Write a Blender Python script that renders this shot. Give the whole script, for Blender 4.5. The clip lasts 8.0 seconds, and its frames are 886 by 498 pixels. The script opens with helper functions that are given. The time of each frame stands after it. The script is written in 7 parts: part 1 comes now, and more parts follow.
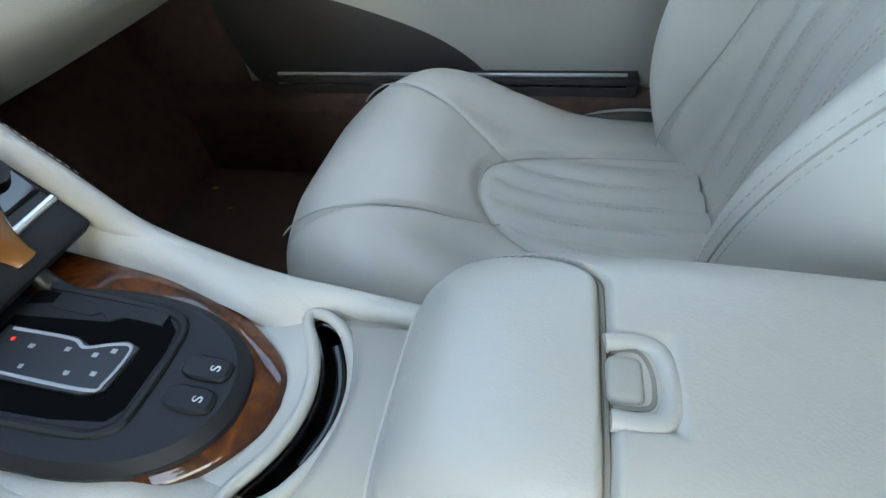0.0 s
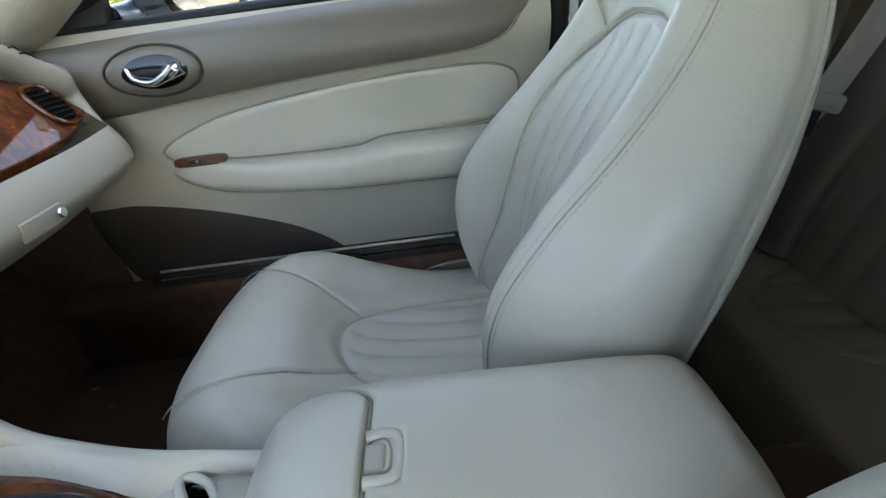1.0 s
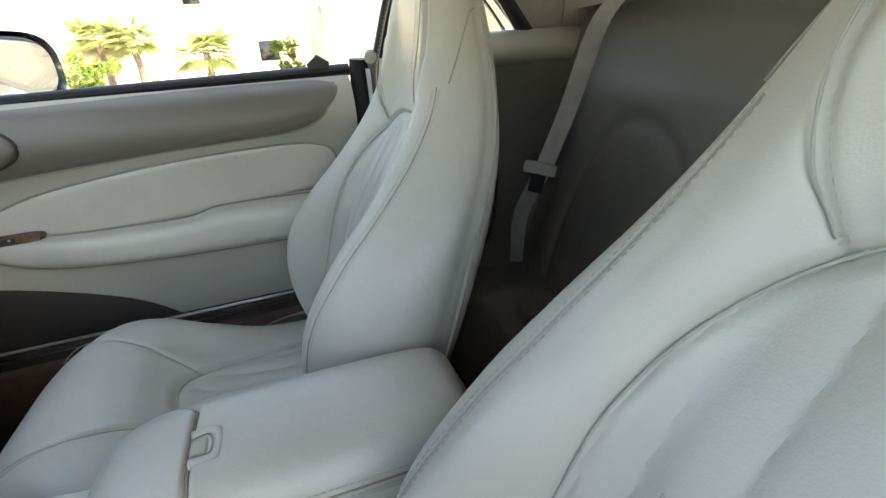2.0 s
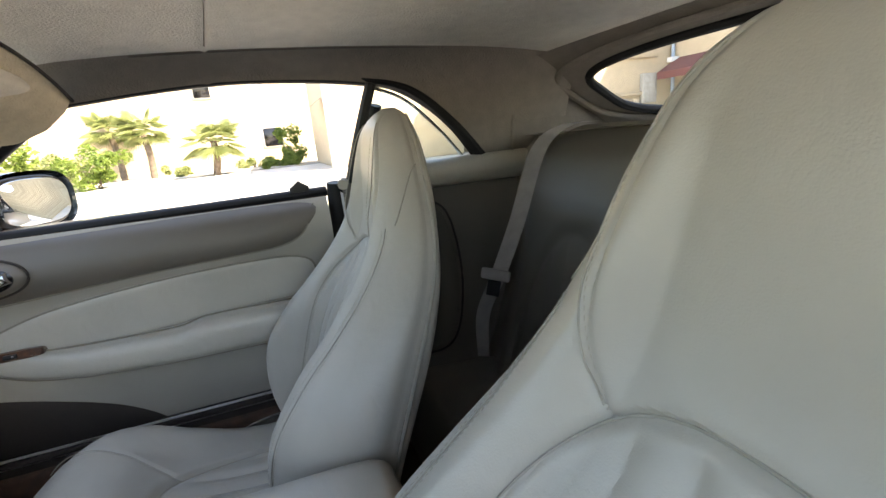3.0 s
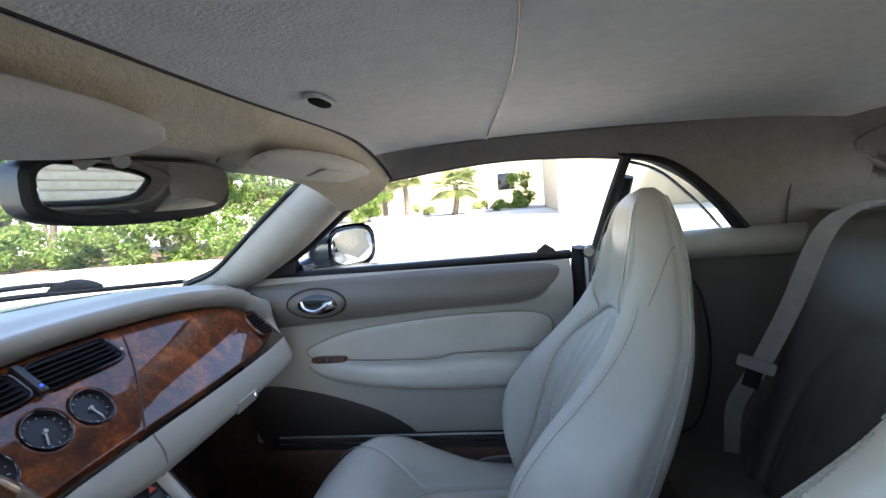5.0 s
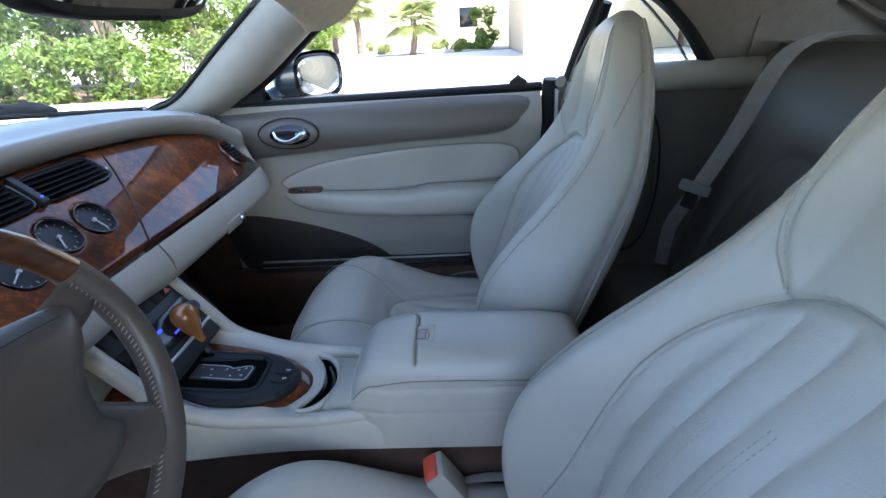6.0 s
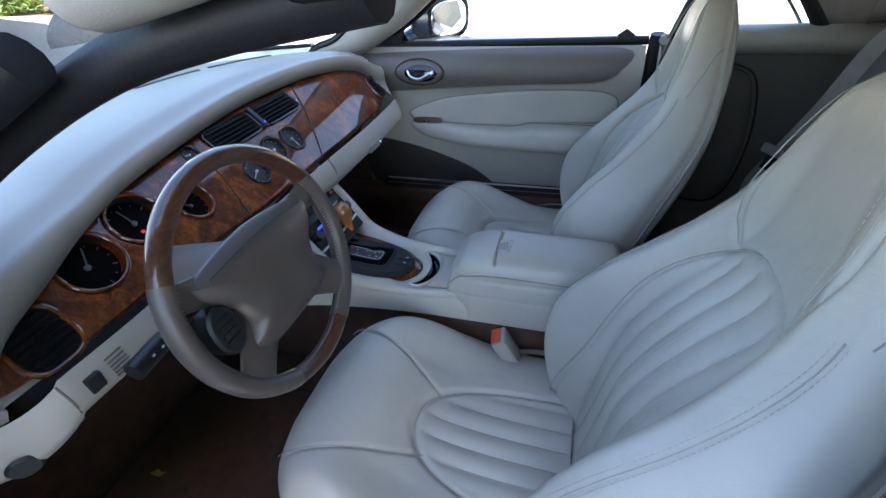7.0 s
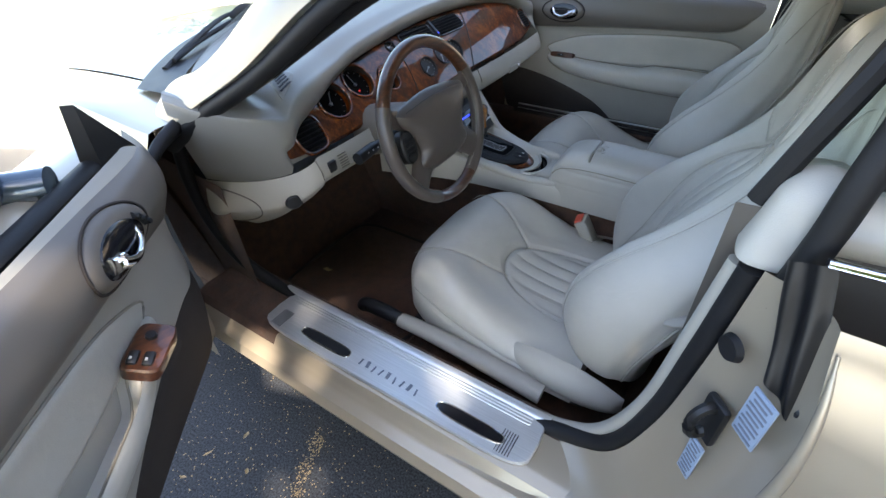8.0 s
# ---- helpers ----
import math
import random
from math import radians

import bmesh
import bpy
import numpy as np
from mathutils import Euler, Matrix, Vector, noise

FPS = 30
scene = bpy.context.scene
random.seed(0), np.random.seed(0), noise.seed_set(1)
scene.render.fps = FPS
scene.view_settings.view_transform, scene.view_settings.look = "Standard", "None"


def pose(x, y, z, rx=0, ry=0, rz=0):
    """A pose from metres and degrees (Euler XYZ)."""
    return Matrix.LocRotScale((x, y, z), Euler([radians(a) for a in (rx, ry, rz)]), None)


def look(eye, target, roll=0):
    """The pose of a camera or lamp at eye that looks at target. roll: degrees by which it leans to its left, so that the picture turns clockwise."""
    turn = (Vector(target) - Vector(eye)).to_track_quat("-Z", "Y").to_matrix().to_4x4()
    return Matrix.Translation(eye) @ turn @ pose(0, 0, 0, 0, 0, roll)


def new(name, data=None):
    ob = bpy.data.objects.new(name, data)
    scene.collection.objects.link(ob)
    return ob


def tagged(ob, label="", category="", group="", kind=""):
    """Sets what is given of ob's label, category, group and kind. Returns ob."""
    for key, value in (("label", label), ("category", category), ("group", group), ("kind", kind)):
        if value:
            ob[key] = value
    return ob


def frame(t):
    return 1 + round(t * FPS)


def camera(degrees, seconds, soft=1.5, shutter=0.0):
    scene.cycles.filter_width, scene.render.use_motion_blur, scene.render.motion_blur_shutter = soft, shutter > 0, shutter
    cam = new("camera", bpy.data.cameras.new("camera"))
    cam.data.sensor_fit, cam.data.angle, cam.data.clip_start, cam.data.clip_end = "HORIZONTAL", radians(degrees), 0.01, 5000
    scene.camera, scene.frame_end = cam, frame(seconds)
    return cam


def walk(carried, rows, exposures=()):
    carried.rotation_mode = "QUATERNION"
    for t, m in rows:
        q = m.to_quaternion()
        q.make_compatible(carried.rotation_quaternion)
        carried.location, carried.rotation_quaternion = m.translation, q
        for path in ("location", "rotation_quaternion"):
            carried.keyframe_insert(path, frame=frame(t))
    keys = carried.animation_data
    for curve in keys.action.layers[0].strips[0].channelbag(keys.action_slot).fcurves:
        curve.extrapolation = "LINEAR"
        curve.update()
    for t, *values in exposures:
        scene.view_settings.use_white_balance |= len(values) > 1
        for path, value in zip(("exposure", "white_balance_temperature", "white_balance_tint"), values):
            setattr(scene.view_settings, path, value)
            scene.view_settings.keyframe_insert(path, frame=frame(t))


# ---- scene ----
cam = camera(87.7, 8.0)
PATH = [
    (0, (0.034, -0.099, 0.777), (-0.367, 1.241, -0.652), -7.3),
    (0.5, (0.098, -0.115, 0.826), (-0.147, 1.477, -0.359), -6.5),
    (1, (0.139, -0.201, 0.865), (0.122, 1.545, -0.11), -7.5),
    (1.5, (0.157, -0.281, 0.871), (0.473, 1.463, -0.056), -4.9),
    (2, (0.19, -0.364, 0.903), (0.777, 1.378, 0.114), -4.4),
    (2.2, (0.204, -0.39, 0.919), (0.877, 1.333, 0.157), -4.1),
    (3.3, (0.248, -0.488, 1.023), (0.817, 1.393, 0.65), -6.3),
    (3.5, (0.243, -0.503, 1.035), (0.723, 1.415, 0.736), -6.4),
    (4, (0.239, -0.507, 1.046), (0.407, 1.481, 0.902), -6.2),
    (4.2, (0.231, -0.512, 1.043), (0.283, 1.484, 0.931), -5.9),
    (5.3, (0.179, -0.528, 1.068), (-0.093, 1.42, 0.707), -5.1),
    (5.5, (0.18, -0.538, 1.058), (-0.065, 1.388, 0.578), -5.2),
    (6, (0.147, -0.596, 1.033), (0.052, 1.208, 0.174), -3.6),
    (6.5, (0.139, -0.679, 1.102), (-0.041, 0.998, 0.027), -2.7),
    (7, (0.213, -0.827, 1.167), (-0.31, 0.743, 0.043), -4.2),
    (7.5, (0.268, -1.01, 1.183), (-0.444, 0.425, -0.014), -3.6),
    (8, (0.373, -1.211, 1.203), (-0.525, 0.071, -0.043), -3.0),
]
EXPOSURE = [(0, 3.78, 7900, 4), (0.5, 3.56, 8100, 5), (1, 3.3, 8300, 7), (1.5, 3.3, 8400, 8), (2, 3.15, 8600, 10), (3.5, 2.61, 8100, 14), (4.2, 2.70, 7900, 13),
            (5.5, 2.67, 6200, 11), (7, 2.60, 6250, 12), (7.5, 2.55, 6900, 12), (8, 2.50, 7050, 12)]
walk(cam, [(t, look(eye, target, roll)) for t, eye, target, roll in PATH], EXPOSURE)

# ---- light ----
SUN_EL, SUN_AZ = 50.0, 320.0   # degrees; azimuth measured from +x towards +y
world = bpy.data.worlds.new("sky")
scene.world = world
world.use_nodes = True
wn = world.node_tree
sky = wn.nodes.new("ShaderNodeTexSky")
sky.sky_type, sky.sun_disc = "NISHITA", False
sky.sun_elevation, sky.sun_rotation = radians(SUN_EL), radians(90 - SUN_AZ)
wn.nodes["Background"].inputs[1].default_value = 0.15
wn.links.new(sky.outputs[0], wn.nodes["Background"].inputs[0])
sun_data = bpy.data.lights.new("sun", "SUN")
sun_data.energy, sun_data.angle, sun_data.color = 4.5, radians(0.5), (1.0, 0.94, 0.85)
sun = new("sun", sun_data)
sd = Vector((math.cos(radians(SUN_EL)) * math.cos(radians(SUN_AZ)), math.cos(radians(SUN_EL)) * math.sin(radians(SUN_AZ)), math.sin(radians(SUN_EL))))
sun.matrix_world = look(sd * 30, (0, 0, 0))


# ---- materials ----
def material(name, color, rough=0.5, metal=0.0, var=0.12, scale=8.0, bump=0.0, bump_scale=200.0, coat=0.0, color2=None, stretch=None, spec=0.5, obj_random=0.0, coords="Object", sheen=0.0, crease=0.0, thin=0.0):
    m = bpy.data.materials.new(name)
    m.use_nodes = True
    nt = m.node_tree
    b = nt.nodes["Principled BSDF"]
    tc = nt.nodes.new("ShaderNodeTexCoord")
    mp = nt.nodes.new("ShaderNodeMapping")
    nt.links.new(tc.outputs[coords], mp.inputs[0])
    if stretch:
        mp.inputs["Scale"].default_value = stretch
    n1 = nt.nodes.new("ShaderNodeTexNoise")
    n1.inputs["Scale"].default_value, n1.inputs["Detail"].default_value = scale, 6
    nt.links.new(mp.outputs[0], n1.inputs["Vector"])
    ramp = nt.nodes.new("ShaderNodeValToRGB")
    c = Vector(color[:3])
    c2 = Vector(color2) if color2 else c * (1 + var)
    c1 = c if color2 else c * (1 - var)
    ramp.color_ramp.elements[0].position, ramp.color_ramp.elements[1].position = 0.3, 0.7
    ramp.color_ramp.elements[0].color, ramp.color_ramp.elements[1].color = (*c1, 1), (*c2, 1)
    nt.links.new(n1.outputs[0], ramp.inputs[0])
    out = ramp.outputs[0]
    if obj_random:
        oi = nt.nodes.new("ShaderNodeObjectInfo")
        hs = nt.nodes.new("ShaderNodeHueSaturation")
        mr = nt.nodes.new("ShaderNodeMapRange")
        mr.inputs[3].default_value, mr.inputs[4].default_value = 1 - obj_random, 1 + obj_random
        nt.links.new(oi.outputs["Random"], mr.inputs[0])
        nt.links.new(mr.outputs[0], hs.inputs["Value"])
        nt.links.new(out, hs.inputs["Color"])
        out = hs.outputs[0]
    nt.links.new(out, b.inputs["Base Color"])
    b.inputs["Roughness"].default_value, b.inputs["Metallic"].default_value = rough, metal
    b.inputs["Specular IOR Level"].default_value = spec
    b.inputs["Coat Weight"].default_value, b.inputs["Coat Roughness"].default_value = coat, 0.04
    if sheen:
        b.inputs["Sheen Weight"].default_value = sheen
    if rough > 0.05:
        mr2 = nt.nodes.new("ShaderNodeMapRange")
        mr2.inputs[3].default_value, mr2.inputs[4].default_value = max(0.02, rough * 0.85), min(1, rough * 1.15)
        nt.links.new(n1.outputs[0], mr2.inputs[0])
        nt.links.new(mr2.outputs[0], b.inputs["Roughness"])
    if bump:
        n2 = nt.nodes.new("ShaderNodeTexNoise")
        n2.inputs["Scale"].default_value, n2.inputs["Detail"].default_value = bump_scale, 3
        nt.links.new(mp.outputs[0], n2.inputs["Vector"])
        bp = nt.nodes.new("ShaderNodeBump")
        bp.inputs["Strength"].default_value, bp.inputs["Distance"].default_value = bump, 0.002
        nt.links.new(n2.outputs[0], bp.inputs["Height"])
        nt.links.new(bp.outputs[0], b.inputs["Normal"])
        if crease:
            n3, b3 = nt.nodes.new("ShaderNodeTexNoise"), nt.nodes.new("ShaderNodeBump")
            n3.inputs["Scale"].default_value, n3.inputs["Detail"].default_value, n3.inputs["Distortion"].default_value = 26, 4, 1.2
            b3.inputs["Strength"].default_value, b3.inputs["Distance"].default_value = crease, 0.006
            nt.links.new(mp.outputs[0], n3.inputs["Vector"])
            nt.links.new(n3.outputs[0], b3.inputs["Height"])
            nt.links.new(b3.outputs[0], bp.inputs["Normal"])
    if thin:
        tl, mx = nt.nodes.new("ShaderNodeBsdfTranslucent"), nt.nodes.new("ShaderNodeMixShader")
        mx.inputs[0].default_value = thin
        nt.links.new(out, tl.inputs[0])
        nt.links.new(b.outputs[0], mx.inputs[1])
        nt.links.new(tl.outputs[0], mx.inputs[2])
        nt.links.new(mx.outputs[0], nt.nodes["Material Output"].inputs[0])
    return m


def burl(name):
    m = bpy.data.materials.new(name)
    m.use_nodes = True
    nt = m.node_tree
    b = nt.nodes["Principled BSDF"]
    tc = nt.nodes.new("ShaderNodeTexCoord")
    n0 = nt.nodes.new("ShaderNodeTexNoise")
    n0.inputs["Scale"].default_value, n0.inputs["Detail"].default_value, n0.inputs["Distortion"].default_value = 7, 10, 3.0
    nt.links.new(tc.outputs["Object"], n0.inputs["Vector"])
    n1 = nt.nodes.new("ShaderNodeTexNoise")
    n1.inputs["Scale"].default_value, n1.inputs["Detail"].default_value, n1.inputs["Distortion"].default_value = 55, 8, 2.2
    nt.links.new(tc.outputs["Object"], n1.inputs["Vector"])
    mix = nt.nodes.new("ShaderNodeMix")
    mix.inputs[0].default_value = 0.4
    nt.links.new(n0.outputs[0], mix.inputs[2])
    nt.links.new(n1.outputs[0], mix.inputs[3])
    r = nt.nodes.new("ShaderNodeValToRGB")
    e = r.color_ramp.elements
    e[0].position, e[0].color = 0.36, (0.022, 0.0055, 0.0015, 1)
    e[1].position, e[1].color = 0.64, (0.215, 0.056, 0.008, 1)
    k = e.new(0.5)
    k.color = (0.083, 0.019, 0.0035, 1)
    nt.links.new(mix.outputs[0], r.inputs[0])
    nt.links.new(r.outputs[0], b.inputs["Base Color"])
    b.inputs["Roughness"].default_value, b.inputs["Specular IOR Level"].default_value = 0.5, 0.1
    b.inputs["Coat Weight"].default_value, b.inputs["Coat Roughness"].default_value, b.inputs["Coat IOR"].default_value = 1.0, 0.03, 1.5
    return m


def plain_glass(name, tint=(1, 1, 1)):
    m = bpy.data.materials.new(name)
    m.use_nodes = True
    nt = m.node_tree
    nt.nodes.remove(nt.nodes["Principled BSDF"])
    o = nt.nodes["Material Output"]
    tr, gl, mx, lw = nt.nodes.new("ShaderNodeBsdfTransparent"), nt.nodes.new("ShaderNodeBsdfGlossy"), nt.nodes.new("ShaderNodeMixShader"), nt.nodes.new("ShaderNodeLayerWeight")
    pw, ad = nt.nodes.new("ShaderNodeMath"), nt.nodes.new("ShaderNodeMath")
    pw.operation, ad.operation = "POWER", "MULTIPLY_ADD"
    pw.inputs[1].default_value, ad.inputs[1].default_value, ad.inputs[2].default_value = 4.0, 0.6, 0.04
    tr.inputs[0].default_value = (*tint, 1)
    gl.inputs["Roughness"].default_value = 0.01
    nt.links.new(lw.outputs["Facing"], pw.inputs[0])
    nt.links.new(pw.outputs[0], ad.inputs[0])
    nt.links.new(ad.outputs[0], mx.inputs[0])
    nt.links.new(tr.outputs[0], mx.inputs[1])
    nt.links.new(gl.outputs[0], mx.inputs[2])
    nt.links.new(mx.outputs[0], o.inputs[0])
    return m


def glow(name, color, strength):
    m = bpy.data.materials.new(name)
    m.use_nodes = True
    b = m.node_tree.nodes["Principled BSDF"]
    b.inputs["Base Color"].default_value = (*color, 1)
    b.inputs["Emission Color"].default_value, b.inputs["Emission Strength"].default_value = (*color, 1), strength
    return m


LEATHER = material("leather", (0.45, 0.422, 0.365), 0.36, var=0.07, scale=7, bump=0.14, bump_scale=650, crease=0.16)
TRIM = material("soft_trim", (0.36, 0.335, 0.285), 0.5, var=0.05, scale=6, bump=0.12, bump_scale=600)
DASHTOP = material("dash_vinyl", (0.215, 0.204, 0.183), 0.36, var=0.06, scale=6, bump=0.15, bump_scale=500)
PILLAR = material("pillar_cloth", (0.40, 0.375, 0.32), 0.85, var=0.06, scale=30, bump=0.5, bump_scale=350)
TAUPE = material("taupe_vinyl", (0.135, 0.117, 0.098), 0.48, var=0.06, scale=6, bump=0.12, bump_scale=600)
TAUPE_LEATHER = material("taupe_leather", (0.095, 0.077, 0.066), 0.34, var=0.08, scale=10, bump=0.16, bump_scale=600, crease=0.1)
SEATSEAM = material("sewn_thread", (0.36, 0.335, 0.285), 0.8, var=0.1, scale=60)
# beige grained header; warm bounced sunlight is put into its yellow
HEADER = material("warm_lit_header", (0.56, 0.475, 0.345), 0.95, var=0.08, scale=60, bump=1.0, bump_scale=230)
CARPET = material("brown_carpet", (0.068, 0.032, 0.018), 0.95, var=0.35, scale=40, bump=0.9, bump_scale=900, sheen=0.1)
SPEAKER = material("speaker_cloth", (0.034, 0.026, 0.022), 0.9, var=0.15, scale=60, bump=0.5, bump_scale=1200)
# darker, browner copy of the roof cloth: shade and warm light are painted in
ROOF_SHADED = material("shaded_roof_cloth", (0.225, 0.20, 0.175), 0.95, var=0.08, scale=40, bump=1.0, bump_scale=240)
VISOR = material("visor_cloth", (0.58, 0.53, 0.45), 0.95, var=0.06, scale=40, bump=0.6, bump_scale=240)
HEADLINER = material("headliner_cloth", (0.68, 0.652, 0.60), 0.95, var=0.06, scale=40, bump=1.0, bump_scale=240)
# darker thread for seams and gaps; groove shade is in its colour
SEAM = material("seam_shadow_thread", (0.24, 0.215, 0.175), 0.8, var=0.1, scale=60)
STITCH = material("stitch_thread", (0.40, 0.372, 0.31), 0.8, var=0.1, scale=60)
WOOD = burl("burr_walnut")
RIMWOOD = material("dark_walnut", (0.040, 0.012, 0.0045), 0.35, color2=(0.105, 0.034, 0.010), scale=30, coat=1.0, stretch=(6, 1, 6))
KNOBWOOD = material("amber_wood", (0.30, 0.11, 0.02), 0.2, var=0.25, scale=60, coat=1.0, stretch=(1, 1, 0.2))
BLACK = material("black_plastic", (0.007, 0.007, 0.008), 0.45, var=0.15, scale=30, bump=0.1, bump_scale=800)
GLOSSBLACK = material("gloss_black", (0.008, 0.008, 0.01), 0.12, var=0.1, scale=10)
WETRUBBER = material("smooth_rubber", (0.007, 0.007, 0.008), 0.40, var=0.2, scale=12, bump=0.2, bump_scale=90)
SIDING = material("tan_siding", (0.48, 0.41, 0.30), 0.85, var=0.12, scale=6, bump=0.3, bump_scale=80, obj_random=0.1)
RUBBER = material("black_rubber", (0.010, 0.010, 0.011), 0.55, var=0.2, scale=20, bump=0.15, bump_scale=300, spec=0.3)
CHARCOAL = material("charcoal_plastic", (0.010, 0.0105, 0.012), 0.55, var=0.1, scale=30, bump=0.15, bump_scale=900, spec=0.3)
CHROME = material("chrome", (0.8, 0.8, 0.8), 0.08, metal=1.0, var=0.02)
ALU = material("brushed_aluminium", (0.74, 0.74, 0.73), 0.36, metal=0.75, var=0.08, scale=30, stretch=(0.4, 12, 12))
PAINT = material("champagne_paint", (0.42, 0.35, 0.26), 0.34, metal=0.4, var=0.03, scale=3, coat=0.8)
# champagne mirrors: reflected sky and dark silhouette are put into this colour
PAINT_SHADED = material("shaded_mirror_paint", (0.05, 0.075, 0.10), 0.25, metal=0.5, var=0.03, scale=3, coat=1.0)
MIRROR = material("mirror_silver", (0.85, 0.86, 0.86), 0.02, metal=1.0, var=0.0)
VENTBLACK = material("vent_black", (0.005, 0.005, 0.006), 0.5, var=0.1, spec=0.15)
# near-black without sheen: the shade of a recess is in the colour
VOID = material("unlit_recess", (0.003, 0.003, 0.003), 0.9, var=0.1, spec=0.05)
DIAL = material("dial_face", (0.008, 0.009, 0.012), 0.4, var=0.1, scale=30)
# print for the large dials, turned down almost to black
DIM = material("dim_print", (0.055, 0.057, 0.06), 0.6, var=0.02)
MIDGREY = material("grey_print", (0.33, 0.34, 0.35), 0.6, var=0.02)
WHITE = material("white_mark", (0.7, 0.7, 0.7), 0.6, var=0.02)
RED = material("red_plastic", (0.62, 0.07, 0.03), 0.4, var=0.05)
BELT = material("seat_belt_webbing", (0.36, 0.33, 0.31), 0.75, var=0.1, scale=40, bump=0.4, bump_scale=900)
ORANGE = material("amber_lens", (0.7, 0.25, 0.03), 0.4)
GLASS = plain_glass("clear_glass", (0.93, 0.96, 0.95))
SIDEGLASS = plain_glass("side_glass", (0.80, 0.88, 0.85))
BLUE_GLOW = glow("blue_display", (0.02, 0.05, 1.0), 0.5)
LCD = material("lcd_green", (0.10, 0.12, 0.10), 0.3)
GREEN_GLOW = glow("green_lamp", (0.02, 0.3, 0.06), 0.04)
RED_GLOW = glow("red_lamp", (0.9, 0.03, 0.02), 0.05)
ASPHALT = material("asphalt", (0.045, 0.047, 0.052), 0.85, var=0.85, scale=190, bump=1.0, bump_scale=260)
CONCRETE = material("concrete", (0.58, 0.555, 0.51), 0.9, var=0.12, scale=2.5, bump=0.3, bump_scale=60)
CURB = material("kerb_concrete", (0.40, 0.38, 0.34), 0.9, var=0.15, scale=6, bump=0.3, bump_scale=60)
LEAF = material("hedge_leaf", (0.085, 0.16, 0.03), 0.45, color2=(0.23, 0.30, 0.07), scale=3, thin=0.45)
PALM = material("palm_leaf", (0.17, 0.23, 0.08), 0.45, color2=(0.33, 0.35, 0.15), scale=3, thin=0.35)
# front seat leather made darker: the shade in the back is in the colour
SHADED_LEATHER = material("shaded_leather", (0.165, 0.147, 0.122), 0.48, var=0.06, scale=5, bump=0.12, bump_scale=700)
BARK = material("bark", (0.13, 0.10, 0.075), 0.9, var=0.3, scale=20, bump=0.8, bump_scale=60)
STUCCO = material("tan_stucco", (0.52, 0.43, 0.31), 0.9, var=0.06, scale=4, bump=0.3, bump_scale=120)
BLOCK = material("tan_block", (0.47, 0.39, 0.28), 0.9, var=0.08, scale=8, bump=0.3, bump_scale=100, obj_random=0.08)
AWNING = material("maroon_canvas", (0.16, 0.06, 0.055), 0.8, var=0.1, scale=6)
SOIL = material("mulch", (0.14, 0.09, 0.06), 0.95, var=0.3, scale=30, bump=0.8, bump_scale=90)
LABEL = material("sticker_paper", (0.30, 0.37, 0.47), 0.4, var=0.03)
DRYLEAF = material("dry_leaf", (0.42, 0.30, 0.15), 0.7, var=0.25, scale=40)
BARS = material("print_grey", (0.16, 0.18, 0.22), 0.6)

# ---- mesh makers: each returns (verts, faces) ----
LOC = {}


def thing(name, at, label, category, group="", kind=""):
    ob = new(name)
    ob.empty_display_size = 0.05
    ob.location = at
    LOC[ob.name] = Vector(at)
    return tagged(ob, label, category, group, kind)


def mesh_of(name, geo, mats, smooth=True, face_mats=None):
    me = bpy.data.meshes.new(name)
    me.from_pydata([tuple(v) for v in geo[0]], [], [tuple(f) for f in geo[1]])
    for m in (mats if isinstance(mats, (list, tuple)) else [mats]):
        me.materials.append(m)
    if face_mats is not None:
        me.polygons.foreach_set("material_index", list(face_mats))
    me.validate()
    bm = bmesh.new()
    bm.from_mesh(me)
    bmesh.ops.recalc_face_normals(bm, faces=bm.faces)
    bm.to_mesh(me)
    bm.free()
    if smooth:
        me.polygons.foreach_set("use_smooth", [True] * len(me.polygons))
        me.set_sharp_from_angle(angle=radians(38))
    me.update()
    return me


def part(name, geo, mats, parent, label="", smooth=True, face_mats=None):
    o = LOC[parent.name]
    ob = new(name, mesh_of(name, ([Vector(v) - o for v in geo[0]], geo[1]), mats, smooth, face_mats))
    ob.parent = parent
    LOC[ob.name] = o
    if label:
        tagged(ob, label)
    return ob


def setting(name, geo, mats, label, category, smooth=True, face_mats=None, kind="structure"):
    ob = new(name, mesh_of(name, geo, mats, smooth, face_mats))
    LOC[ob.name] = Vector((0, 0, 0))
    return tagged(ob, label, category, kind=kind)


def join(*geos):
    vs, fs = [], []
    for v, f in geos:
        k = len(vs)
        vs += [Vector(p) for p in v]
        fs += [[i + k for i in q] for q in f]
    return vs, fs


def moved(geo, m):
    return [m @ Vector(v) for v in geo[0]], geo[1]


def grid(fn, nu, nv, cu=False, cv=False, cap0=False, cap1=False):
    """A sheet fn(u, v), u and v from 0 to 1; cu, cv close it round; caps fill the first and last v-ring."""
    us = [i / (nu if cu else nu - 1) for i in range(nu)]
    vs_ = [j / (nv if cv else nv - 1) for j in range(nv)]
    vs = [Vector(fn(u, v)) for u in us for v in vs_]
    fs = []
    for i in range(nu if cu else nu - 1):
        for j in range(nv if cv else nv - 1):
            a, b = (i + 1) % nu, (j + 1) % nv
            fs.append((i * nv + j, a * nv + j, a * nv + b, i * nv + b))
    if cap0:
        fs.append(list(range(nv)))
    if cap1:
        fs.append([(nu - 1) * nv + j for j in range(nv)])
    return vs, fs


